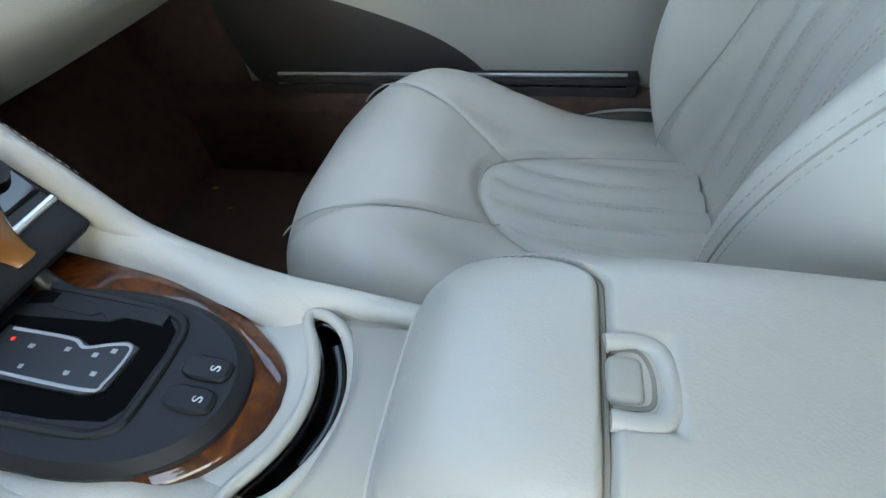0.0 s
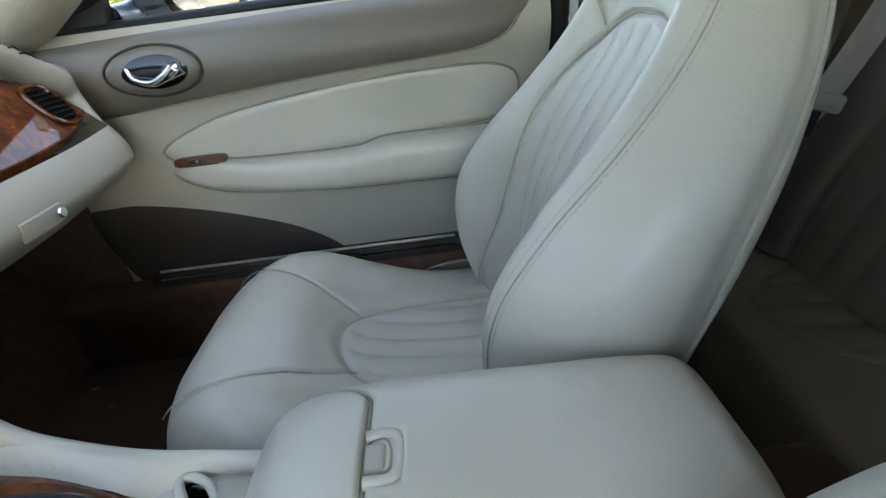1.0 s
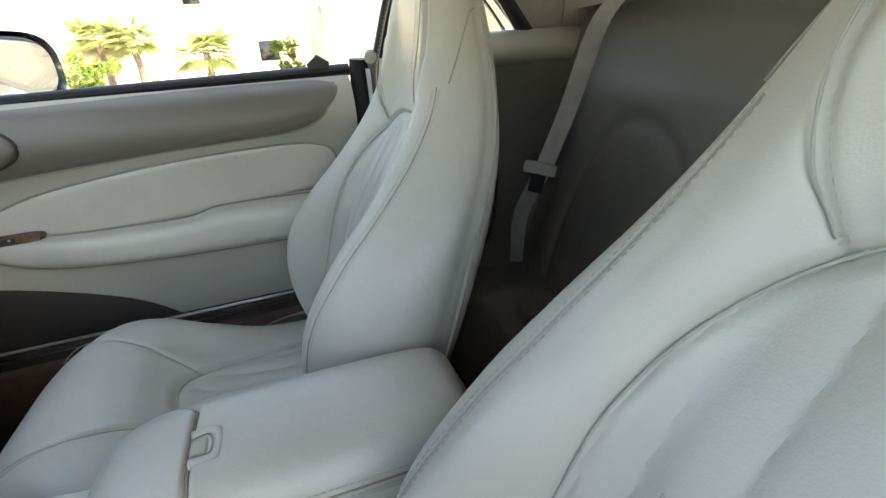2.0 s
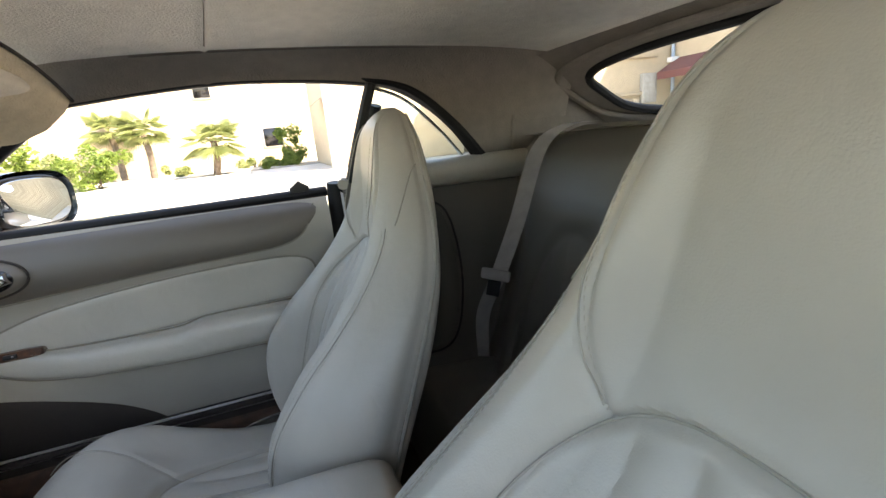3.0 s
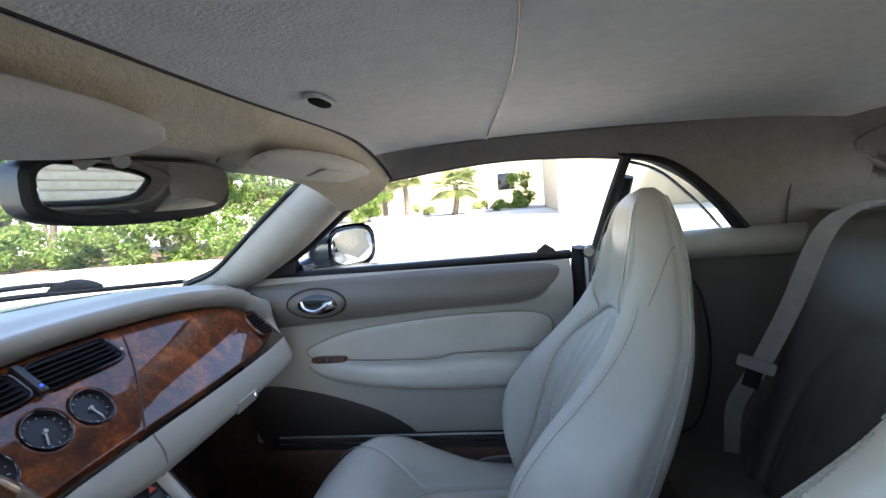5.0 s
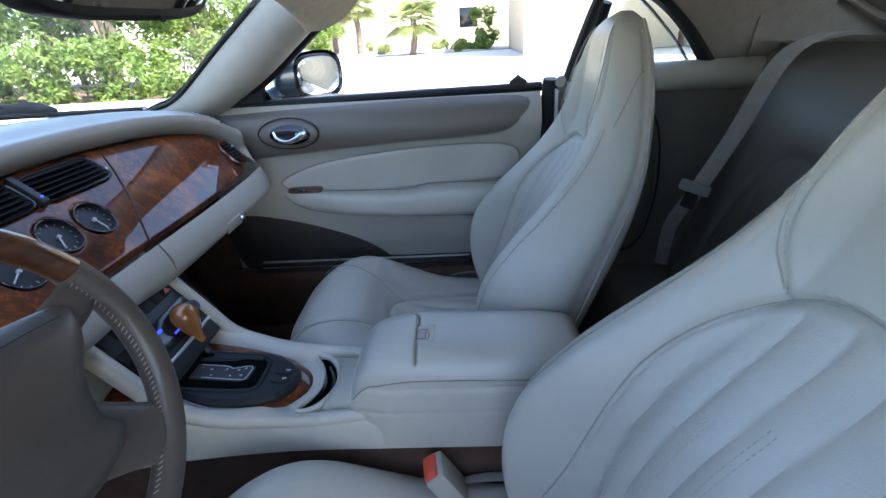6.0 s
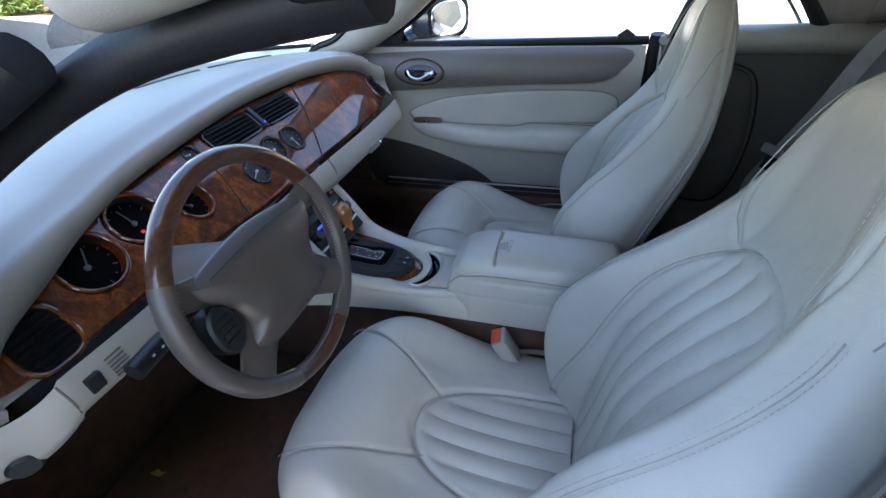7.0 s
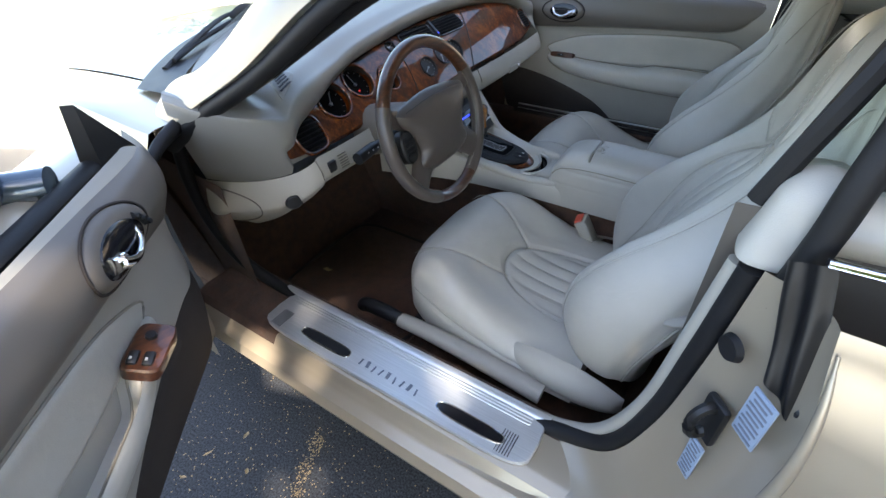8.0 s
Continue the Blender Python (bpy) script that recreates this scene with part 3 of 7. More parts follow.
def door(name, m, driver, label):
    d = thing(name, m @ Vector((-0.60, 0.80, 0.30)), label, "car door", "doors")
    P = lambda g: moved(g, m)
    S = lambda x, z, h: Vector((x, door_y(z) + 0.05 * sstep(-0.52, -0.68, x) - h, z))
    # inner panel with its rounded front edge and lower lip
    def panel(u, v):
        x = -0.62 + 0.985 * u
        z = 0.345 + 0.525 * v
        z += 0.03 * sstep(0.18, 0.0, u) * (1 - v)
        return S(x, z, 0.0)
    part("panel", P(grid(panel, 70, 60)), TRIM, d)
    part("shell", P(join(box(-0.13, 0.795, 0.60, 0.99, 0.12, 0.56, 0.03))), PAINT, d, "champagne metallic outer skin")
    part("upper_pad", P(patch([(-0.605, 0.715), (-0.35, 0.735), (-0.036, 0.757), (0.15, 0.764), (0.25, 0.772), (0.30, 0.80), (0.33, 0.858), (0.15, 0.868), (-0.2, 0.862), (-0.45, 0.855), (-0.60, 0.845), (-0.615, 0.78)], S, 0.012, 160, 16, power=10)), TAUPE, d, "taupe vinyl upper pad")
    part("insert", P(patch([(-0.385, 0.652), (-0.33, 0.682), (-0.22, 0.713), (0.0, 0.738), (0.20, 0.744), (0.285, 0.732), (0.312, 0.70), (0.300, 0.645), (0.20, 0.632), (0.05, 0.622), (-0.20, 0.612), (-0.36, 0.625)], S, 0.010, 160, 14, power=12)), LEATHER, d, "padded leather insert")
    # arm rest: a long swelling roll
    def arm(u, v):
        x = -0.385 + 0.745 * u
        env = math.sqrt(max(0.0, 1 - (1 - u / 0.07) ** 2)) if u < 0.07 else 1.0
        deep = env * (0.45 + 0.55 * sstep(0.02, 0.30, u))
        lo_, hi_ = arm_lo(u), arm_hi(u)
        zc, half = 0.5 * (lo_ + hi_), 0.5 * (hi_ - lo_)
        a = -math.pi / 2 + math.pi * v
        dip = 0.055 * sstep(0.70, 0.80, v) * sstep(0.17, 0.24, u) * sstep(0.62, 0.48, u) if driver else 0.0
        return Vector((x, door_y(zc) + 0.004 - deep * 0.060 * spow(math.cos(a), 0.48), zc + env * half * spow(math.sin(a), 0.8) - dip))
    part("armrest", P(grid(arm, 80, 30)), LEATHER, d, "leather-covered arm rest")
    part("stitching", P(join(*[stitches([arm(0.06 + 0.93 * i / 30, 0.80) + Vector((0, -0.0015, 0.0015 + o)) for i in range(31)], 0.007, 0.004) for o in (0.0, 0.003)])), STITCH, d)
    part("armrest_seam", P(tube([arm(0.004 + 0.99 * i / 40, 0.035) + Vector((0, -0.0005, -0.0025)) for i in range(41)], 0.0032, 6, 90)), SEAM, d, "dark seam")
    part("pull_seam", P(tube([arm(0.16 + 0.83 * i / 30, 0.955) + Vector((0, -0.0005, 0.0015)) for i in range(31)], 0.0022, 6, 70)), SEAM, d, "dark seam")
    # switch panel; its shade is in the colour, a walnut darker than the fascia
    if driver:
        w = part("switch_panel", P(slab(oval(-0.292, 0.664, 0.050, 0.028, 40, 0.38), lambda a, b, h: Vector((a, b - 0.33 * h, 0.634 + 0.35 * (b - 0.664) + 0.94 * h)), -0.02, 0.004, 0.003)), RIMWOOD, d, "lacquered walnut switch panel")
        for b in (0.655, 0.676):
            rk = part("switch", P(box(-0.266, b, 0.639 + 0.35 * (b - 0.664), 0.026, 0.016, 0.010, 0.004, m=pose(0, 0, 0, 19, 8, 0))), BLACK, w, "black rocker switch")
            part("switch_mark", P(box(-0.262, b, 0.6445 + 0.35 * (b - 0.664), 0.005, 0.004, 0.0006, 0, m=pose(0, 0, 0, 19, 8, 0))), MIDGREY, rk)
        part("mirror_knob", P(lathe([(0.0, 0.006), (0.008, 0.006), (0.0095, 0.0)], Matrix.Translation((-0.312, 0.667, 0.639)) @ pose(0, 0, 0, 19, 0, 0), 16)), BLACK, w, "black mirror knob")
    else:
        w = part("switch_panel", P(slab(oval(-0.312, 0.632, 0.050, 0.0095, 36, 0.45), lambda a, b, h: Vector((a, 0.684 + 0.25 * (b - 0.632) - h * 0.96, b + h * 0.2)), -0.02, 0.006, 0.003)), RIMWOOD, d, "lacquered walnut switch panel")
        part("switch", P(box(-0.318, 0.677, 0.633, 0.024, 0.007, 0.010, 0.003, m=pose(0, 0, 0, -12, 0, 0))), BLACK, w, "black rocker switch")
        part("switch_mark", P(box(-0.313, 0.6735, 0.634, 0.004, 0.001, 0.003, 0)), MIDGREY, w)
    # speaker pocket cloth
    part("speaker_cover", P(patch([(-0.645, 0.42), (-0.625, 0.525), (-0.52, 0.552), (-0.42, 0.54), (-0.30, 0.508), (-0.17, 0.455), (-0.09, 0.39), (-0.08, 0.348), (-0.3, 0.346), (-0.62, 0.347)], S, 0.010, 140, 12, power=8)), SPEAKER, d, "dark brown cloth speaker cover")
    outlines = [[(-0.60, 0.716), (-0.35, 0.736), (-0.036, 0.758), (0.15, 0.765), (0.25, 0.773), (0.30, 0.801), (0.33, 0.858)],
                [(-0.36, 0.625), (-0.385, 0.652), (-0.33, 0.682), (-0.22, 0.713), (0.0, 0.738), (0.20, 0.744), (0.285, 0.732), (0.312, 0.70), (0.300, 0.645)]]
    for ol in outlines:
        part("panel_seam", P(tube([S(a, b, 0.002) for a, b in ol], 0.0024, 6, 90)), SEAM, d, "dark seam")
    # handle
    bw_, bh_ = (0.090, 0.052) if driver else (0.082, 0.040)
    hx = -0.028 if driver else 0.0
    S_, S = S, lambda x, z, h: S_(x + hx, z, h)
    bz = part("handle_bezel", P(patch(oval(-0.318, 0.800, bw_, bh_, 40), lambda a, b, h: S(a, b, 0.012 + h), 0.009, 80, 8, power=10)), TAUPE, d, "oval taupe handle surround")
    part("handle_cup", P(patch(oval(-0.312, 0.799, bw_ * 0.68, bh_ * 0.68, 40), lambda a, b, h: S(a, b, 0.0225 + h * 0.5), 0.004, 60, 6, power=6)), GLOSSBLACK, bz, "dark recess")
    part("bezel_line", P(tube([S(a, b, 0.0135) for a, b in oval(-0.318, 0.800, bw_ + 0.001, bh_ + 0.001, 48)], 0.0026, 6, closed=True)), SPEAKER, bz)
    part("lever", P(join(tube([S(-0.356, 0.808, 0.020), S(-0.345, 0.792, 0.028), S(-0.318, 0.784, 0.034), S(-0.290, 0.792, 0.036), S(-0.272, 0.804, 0.034)], lambda t: 0.0045 + 0.006 * t ** 2, 10, 30), tube([S(-0.290, 0.795, 0.024), S(-0.262, 0.803, 0.026)], 0.012, 14, flat=1.0))), CHROME, bz, "chrome door lever")
    if driver:
        strip = part("button_strip", P(tube([S(-0.366, 0.820, 0.020), S(-0.378, 0.810, 0.021), S(-0.385, 0.796, 0.020)], 0.0080, 10, 16, flat=0.8)), BLACK, bz, "curved black button strip")
        for i in range(3):
            part("memory_button", P(lathe([(0.0, 0.004), (0.004, 0.004), (0.005, 0.0)], Matrix.Translation(S(-0.368 - 0.008 * i, 0.818 - 0.010 * i, 0.0275)) @ pose(0, 0, 0, 90, 0, 0), 12)), CHARCOAL, strip)
    S = S_
    # belt seal, mirror corner, glass
    part("belt_seal", P(grid(lambda u, v: (lambda a: Vector((-0.56 + 0.93 * u, 0.722 + 0.018 * math.cos(a), 0.868 + 0.012 * u + 0.013 * math.sin(a))))(2 * math.pi * v), 30, 12, cv=True, cap0=True, cap1=True)), RUBBER, d, "black window seal")
    cc = [(-0.622, 0.812), (-0.470, 0.840), (-0.478, 0.968)] if driver else [(-0.60, 0.855), (-0.395, 0.862), (-0.372, 0.972)]
    part("corner_cover", P(join(([(a, 0.700 if b > 0.95 else 0.704 if driver else 0.712, b) for a, b in cc] + [(a, 0.720 if b > 0.95 else 0.738, b) for a, b in cc], [(0, 1, 2), (5, 4, 3), (0, 3, 4, 1), (1, 4, 5, 2), (2, 5, 3, 0)]))), BLACK, d, "black triangular corner cover", smooth=False)
    gl = part("window_glass", P(box(0.0, 0.738, 0.665, 0.74, 0.004, 0.41 if not driver else 0.42, 0.001)), SIDEGLASS, d, "lowered glass")
    if not driver:
        part("lock_button", P(slab([(0.285, 0.884), (0.327, 0.886), (0.330, 0.898), (0.306, 0.914), (0.283, 0.897)], lambda a, b, h: Vector((a, 0.712 - h, b)), -0.006, 0.006, 0.003)), BLACK, d, "small black wedge on the sill", smooth=False)
    # mirror outside
    mb = part("mirror_housing", P(grid(mirror_shell, 30, 26, cu=True)), PAINT_SHADED, d, "champagne door mirror housing, coloured dark blue for reflected sky")
    part("mirror_frame", P(patch(oval(0.872, 0.930, 0.086, 0.062, 40, 0.65), lambda a, b, h: Vector((-0.278 + h + 0.5 * (a - 0.872), a, b)), 0.006, 80, 6, power=30)), GLOSSBLACK, mb, "black mirror rim")
    part("mirror_glass", P(slab(oval(0.872, 0.930, 0.077, 0.053, 40, 0.65), lambda a, b, h: Vector((-0.270 + h + 0.5 * (a - 0.872), a, b)), -0.002, 0.003, 0.001)), MIRROR, mb, "mirror glass")
    part("mirror_foot", P(tube([(-0.40, 0.735, 0.885), (-0.385, 0.78, 0.888), (-0.35, 0.83, 0.900)], 0.030, 12, flat=0.8)), PAINT_SHADED, mb, "mirror foot coloured dark blue for reflected sky")
    return d


def mirror_shell(u, v):
    a = 2 * math.pi * u
    t = v
    r = 1.0 if t < 0.35 else math.sqrt(max(0.0, 1 - ((t - 0.35) / 0.65) ** 2))
    y, z = spow(math.cos(a), 0.65) * 0.094 * r, spow(math.sin(a), 0.65) * 0.070 * r
    return Vector((-0.268 - 0.135 * t + 0.5 * y * (1 - t), 0.872 + y - 0.03 * t, 0.930 + z))


M_P = Matrix.Identity(4)
door("door_1", M_P, False, "closed passenger door trimmed in beige leather and taupe vinyl")
M_D = pose(-0.319, -1.051, 0, 0, 0, -50) @ Matrix.Translation((0.32, 0.655, 0)) @ Matrix.Diagonal((1, -1, 1, 1))
door("door_2", M_D, True, "open driver's door trimmed in beige leather with walnut switches")

# ---- body: sills, floor, tunnel, bulkhead ----
setting("floor", join(box(-0.30, 0.40, 0.165, 1.40, 0.66, 0.04, 0.01), box(-0.30, -0.38, 0.165, 1.40, 0.66, 0.04, 0.01), box(0.70, 0, 0.16, 0.7, 1.3, 0.06, 0.01)), CARPET, "dark brown carpeted car floor", "floor")
setting("tunnel", box(-0.25, 0.018, 0.30, 1.50, 0.165, 0.27, 0.03, 3), CARPET, "brown carpeted transmission tunnel", "floor")
setting("bulkhead", join(grid(lambda u, v: (-0.72 - 0.30 * u ** 1.5, -0.72 + 1.44 * v, 0.18 + 0.55 * u), 12, 4)), CARPET, "carpeted footwell front wall", "wall")
mat = thing("floor_mat", (-0.45, -0.40, 0.19), "dark brown carpet floor mat with bound edge", "floor mat")
part("mat", box(-0.46, -0.40, 0.192, 0.50, 0.44, 0.014, 0.006), CARPET, mat)
part("binding", tube([(x, y, 0.198) for x, y in oval(-0.46, -0.40, 0.247, 0.217, 48, 0.3)], 0.006, 6, closed=True), SPEAKER, mat, "dark bound edge")
for sg, nm in ((1, "sill_right"), (-1, "sill_left")):
    def sill(u, v, sg=sg):
        prof = [(0.655, 0.18), (0.66, 0.33), (0.675, 0.352), (0.70, 0.360), (0.80, 0.360), (0.826, 0.354), (0.84, 0.335), (0.852, 0.325), (0.875, 0.315), (0.885, 0.29), (0.87, 0.24), (0.84, 0.20)]
        k = v * (len(prof) - 1)
        i = min(len(prof) - 2, int(k))
        a, b = prof[i], prof[i + 1]
        f = k - i
        x = -0.72 + 1.15 * u
        return x, sg * (a[0] + (b[0] - a[0]) * f), a[1] + (b[1] - a[1]) * f
    g = grid(sill, 12, 45)
    fm = [0 if (i % 44) < (13 if i // 44 > 2 else 24) else 1 for i in range(len(g[1]))]
    setting(nm, g, [CARPET, PAINT], "champagne painted door sill with carpeted inner face", "sill", face_mats=fm)
setting("sill_plate", box(-0.17, 0.712, 0.372, 0.70, 0.040, 0.034, 0.003), SPEAKER, "dark sill cover beside the passenger seat", "trim")
setting("sill_strips", join(box(-0.17, 0.703, 0.392, 0.66, 0.004, 0.006, 0.0015), box(-0.17, 0.694, 0.377, 0.66, 0.004, 0.006, 0.0015)), ALU, "bright metal strips on the passenger sill", "trim")
plate = thing("tread_plate", (-0.1, -0.77, 0.37), "brushed aluminium tread plate with dark lettering marks", "tread plate")
outline = []
for a in range(24):
    outline.append((-0.11 + spow(math.cos(2 * math.pi * a / 24), 0.22) * 0.36, -0.758 + spow(math.sin(2 * math.pi * a / 24), 0.4) * 0.062))
flat = lambda a, b, h: Vector((a, b, 0.3645 + h))
part("plate", slab(outline, flat, -0.004, 0.005, 0.002), ALU, plate)
part("inner_step", tube([(-0.50, -0.700, 0.366), (-0.1, -0.700, 0.366), (0.25, -0.700, 0.366)], 0.012, 10, flat=0.5), ALU, plate, "polished rolled edge")
for o in (-0.715, -0.722, -0.729):
    part("rib", box(-0.11, o, 0.3705, 0.66, 0.0028, 0.003, 0.001), ALU, plate)
for c in (-0.275, 0.115):
    part("slot", slab(oval(c, -0.785, 0.075, 0.0125, 28, 0.6), flat, 0.0045, 0.0062, 0.0006), GLOSSBLACK if c > 0 else CHARCOAL, plate, "dark slot")
    part("slot_rim", tube([(x, y, 0.3708) for x, y in oval(c, -0.785, 0.076, 0.0135, 40, 0.6)], 0.0016, 6, closed=True), CHROME, plate)
for i in range(9):
    c = -0.165 + i * 0.019
    part("mark_bar", box(c, -0.785 + 0.002 * math.sin(i * 2.1), 0.3702, 0.004 + 0.004 * (i % 3 == 1), 0.017, 0.0012, 0.0004, m=pose(0, 0, 0, 0, 0, 12 * math.sin(i * 1.7))), BARS, plate, "dark printed mark")
for i in range(12):
    part("grip_line", box(-0.437 + 0.0055 * (i % 6) + (0.62 if i > 5 else 0), -0.785, 0.3702, 0.0016, 0.05, 0.0012, 0.0004), CHARCOAL, plate)

# handbrake by the driver's seat
hb = thing("handbrake", (-0.1, -0.60, 0.30), "beige handbrake lever with a black grip beside the seat", "handbrake")
part("lever", tube([(0.20, -0.615, 0.315), (0.05, -0.615, 0.330), (-0.10, -0.612, 0.335), (-0.19, -0.61, 0.330)], lambda t: 0.026 - 0.006 * t, 14, flat=0.85), TRIM, hb)
part("grip", tube([(-0.185, -0.61, 0.330), (-0.26, -0.607, 0.328), (-0.315, -0.604, 0.318), (-0.327, -0.604, 0.305)], lambda t: 0.017 + 0.003 * math.sin(3 * t), 14), BLACK, hb, "black rubber grip")

# seat belt stalk
for sg in (-1, 1):
    st = thing("belt_buckle", (0.10, sg * 0.10, 0.38), "beige belt buckle with a red press button", "belt buckle", "front buckles")
    yy = -0.108 if sg < 0 else 0.135
    mm = Matrix.Translation((0.105, yy, 0.402)) @ pose(0, 0, 0, 0, -28, 8)
    part("case", moved(box(0, 0, 0, 0.034, 0.05, 0.085, 0.006), mm), TRIM, st)
    part("button", moved(box(-0.004, 0, 0.043, 0.022, 0.040, 0.008, 0.003), mm), RED, st, "red button")
    part("stalk", tube([(0.12, yy, 0.37), (0.17, yy, 0.30), (0.21, yy, 0.26)], 0.008, 8), BLACK, st)

# ---- dashboard ----
# fascia edges and lean, placed to fit the camera's view
fas_top = smooth_table([-0.65, -0.60, -0.51, -0.434, -0.323, -0.14, 0.0, 0.11, 0.222, 0.351, 0.468, 0.559, 0.587, 0.61], [0.762, 0.790, 0.814, 0.833, 0.853, 0.868, 0.875, 0.876, 0.874, 0.867, 0.852, 0.828, 0.800, 0.775])
fas_bot = smooth_table([-0.65, -0.50, -0.38, -0.12, 0.02, 0.30, 0.49, 0.60], [0.738, 0.735, 0.736, 0.724, 0.726, 0.725, 0.729, 0.738])
fas_dep = smooth_table([0.66, 0.715, 0.79, 0.84, 0.87, 0.885, 0.90], [-0.347, -0.390, -0.447, -0.495, -0.532, -0.556, -0.585])


def fas_x(y, t):
    z = fas_bot(y) + t * (fas_top(y) - fas_bot(y))
    return fas_dep(z)


dash = thing("dashboard", (-0.45, 0, 0.75), "beige and burr walnut dashboard with round dials", "dashboard")
GAUGES = [(-0.450, 0.802, 0.046), (-0.345, 0.815, 0.045), (-0.244, 0.794, 0.034), (-0.163, 0.849, 0.016), (-0.075, 0.779, 0.030), (0.011, 0.791, 0.030), (0.083, 0.790, 0.030)]
YL, YR = -0.650, 0.602
SLOPE = 1.31      # length along the leaning fascia for each metre of height


def fascia():
    nu, nv = 420, 74
    vs, fs, fm = [], [], []
    for i in range(nu):
        for j in range(nv):
            a = YL + (YR - YL) * i / (nu - 1)
            r = j / (nv - 1)
            lens = max(0.0, 1 - abs(2 * i / (nu - 1) - 1) ** 16) ** 0.5
            zc = 0.5 * (fas_top(a) + fas_bot(a))
            z = zc + (r - 0.5) * (fas_top(a) - fas_bot(a)) * lens
            dx = 0.0
            for gy, gz, gr in GAUGES:
                d = math.hypot(a - gy, (z - gz) * SLOPE)
                if d < gr * 1.12:
                    if abs(d - gr) < 0.0022 and d > 1e-6:
                        a, z = gy + (a - gy) * gr / d, gz + (z - gz) * gr / d
                        d = gr
                    dx = 0.035 * sstep(gr, gr - 0.006, d) + 0.003 * sstep(gr * 1.12, gr, d)
            edge = min(r, 1 - r)
            dx += 0.010 * sstep(0.05, 0.0, edge) ** 2
            vs.append((fas_dep(z) - dx * 0.755, a, z - dx * 0.656))
    for i in range(nu - 1):
        for j in range(nv - 1):
            fs.append((i * nv + j, (i + 1) * nv + j, (i + 1) * nv + j + 1, i * nv + j + 1))
    return vs, fs


fa = part("fascia", fascia(), WOOD, dash, "lacquered burr walnut fascia")
part("fascia_backing", grid(lambda u, v: (lambda y: (fas_dep(fas_bot(y) - 0.004 + u * (fas_top(y) - fas_bot(y) + 0.004)) - 0.046 + 0.039 * sstep(0.500, 0.535, -y) + 0.036 * sstep(0.60, 0.63, y), y, fas_bot(y) - 0.004 + u * (fas_top(y) - fas_bot(y) + 0.004)))(-0.662 + 1.275 * v), 16, 120), DASHTOP, dash, "padded edge round the fascia")
def fr(y, z):
    """A pose on the fascia: local x down, y across, z out."""
    hh = fas_top(y) - fas_bot(y)
    t = (z - fas_bot(y)) / hh
    lean = math.degrees(math.atan((fas_x(y, t - 0.06) - fas_x(y, t + 0.06)) / (0.12 * hh)))
    return Matrix.Translation((fas_x(y, t), y, z)) @ pose(0, 0, 0, 0, 90 - lean, 0)



for n_, (gy, gz, gr) in enumerate(GAUGES):
    mm = fr(gy, gz)
    # large dials: the near-black face carries the shade of its recess
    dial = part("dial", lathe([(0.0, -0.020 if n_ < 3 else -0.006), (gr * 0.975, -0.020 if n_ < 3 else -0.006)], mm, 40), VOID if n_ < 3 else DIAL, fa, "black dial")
    dp = -0.020 if n_ < 3 else -0.006
    part("liner", lathe([(gr * 0.970, dp - 0.001), (gr * 0.985, -0.004), (gr * 1.002, 0.0012)], mm, 40), BLACK, dial, "dark dial shroud")
    part("bezel", tube([mm @ Vector((gr * 1.005 * math.cos(a), gr * 1.005 * math.sin(a), 0.0012)) for a in (2 * math.pi * k / 48 for k in range(48))], 0.0030 if n_ < 3 else 0.0014, 8, closed=True), WOOD if n_ < 3 else GLOSSBLACK, dial, "rounded rim")
    ticks = []
    for k in range(25 if gr > 0.05 else 11):
        a = radians(-40 + 260 * k / (24 if gr > 0.05 else 10))
        ticks.append(moved(box(gr * 0.80, 0, dp + 0.001, gr * (0.14 if k % 2 == 0 else 0.07), 0.0014, 0.0008, 0), mm @ pose(0, 0, 0, 0, 0, math.degrees(a))))
    part("scale", join(*ticks), DIM if n_ < 3 else MIDGREY, dial, "grey scale marks")
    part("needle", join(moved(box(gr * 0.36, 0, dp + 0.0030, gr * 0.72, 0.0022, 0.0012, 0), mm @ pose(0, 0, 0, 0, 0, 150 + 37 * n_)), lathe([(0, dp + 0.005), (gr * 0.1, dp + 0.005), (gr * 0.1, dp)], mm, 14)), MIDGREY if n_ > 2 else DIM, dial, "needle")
part("warning_lamp", moved(box(0.018, 0.0, -0.0185, 0.005, 0.006, 0.001, 0), fr(-0.345, 0.815)), RED_GLOW, fa)
part("green_lamp", moved(box(0.038, 0.004, -0.0185, 0.006, 0.012, 0.001, 0), fr(-0.345, 0.815)), GREEN_GLOW, fa)


def air_vent(y, z, w, h, n, yaw=0.0, rnd=False, roll=0.0):
    mm = fr(y, z) @ pose(0, 0, 0, yaw, 0, roll)   # local x is down, y across, z out
    v = part("air_vent", moved(slab(oval(0, 0, h, w, 36, 0.30 if not rnd else 0.62), lambda a, b, k: Vector((a, b, k)), -0.01, 0.003, 0.001), mm), VENTBLACK, fa, "black air vent")
    part("surround", moved(tube([(a, b, 0.003) for a, b in oval(0, 0, h * 1.03, w * 1.02, 48, 0.30 if not rnd else 0.62)], 0.004 if rnd else 0.0028, 8, closed=True), mm), GLOSSBLACK if not rnd else WOOD, v)
    for k in range(n):
        a = (k + 0.5) / n * 2 - 1
        ww = w * (0.92 if not rnd else 0.92 * math.sqrt(max(0.05, 1 - abs(a) ** 3)))
        part("slat", moved(box(a * h * 0.88, 0, 0.005, 0.0016, 2 * ww, 0.011, 0.0006, 1, m=pose(0, 0, 0, 0, 32, 0)), mm), VENTBLACK, v)
    return v, mm


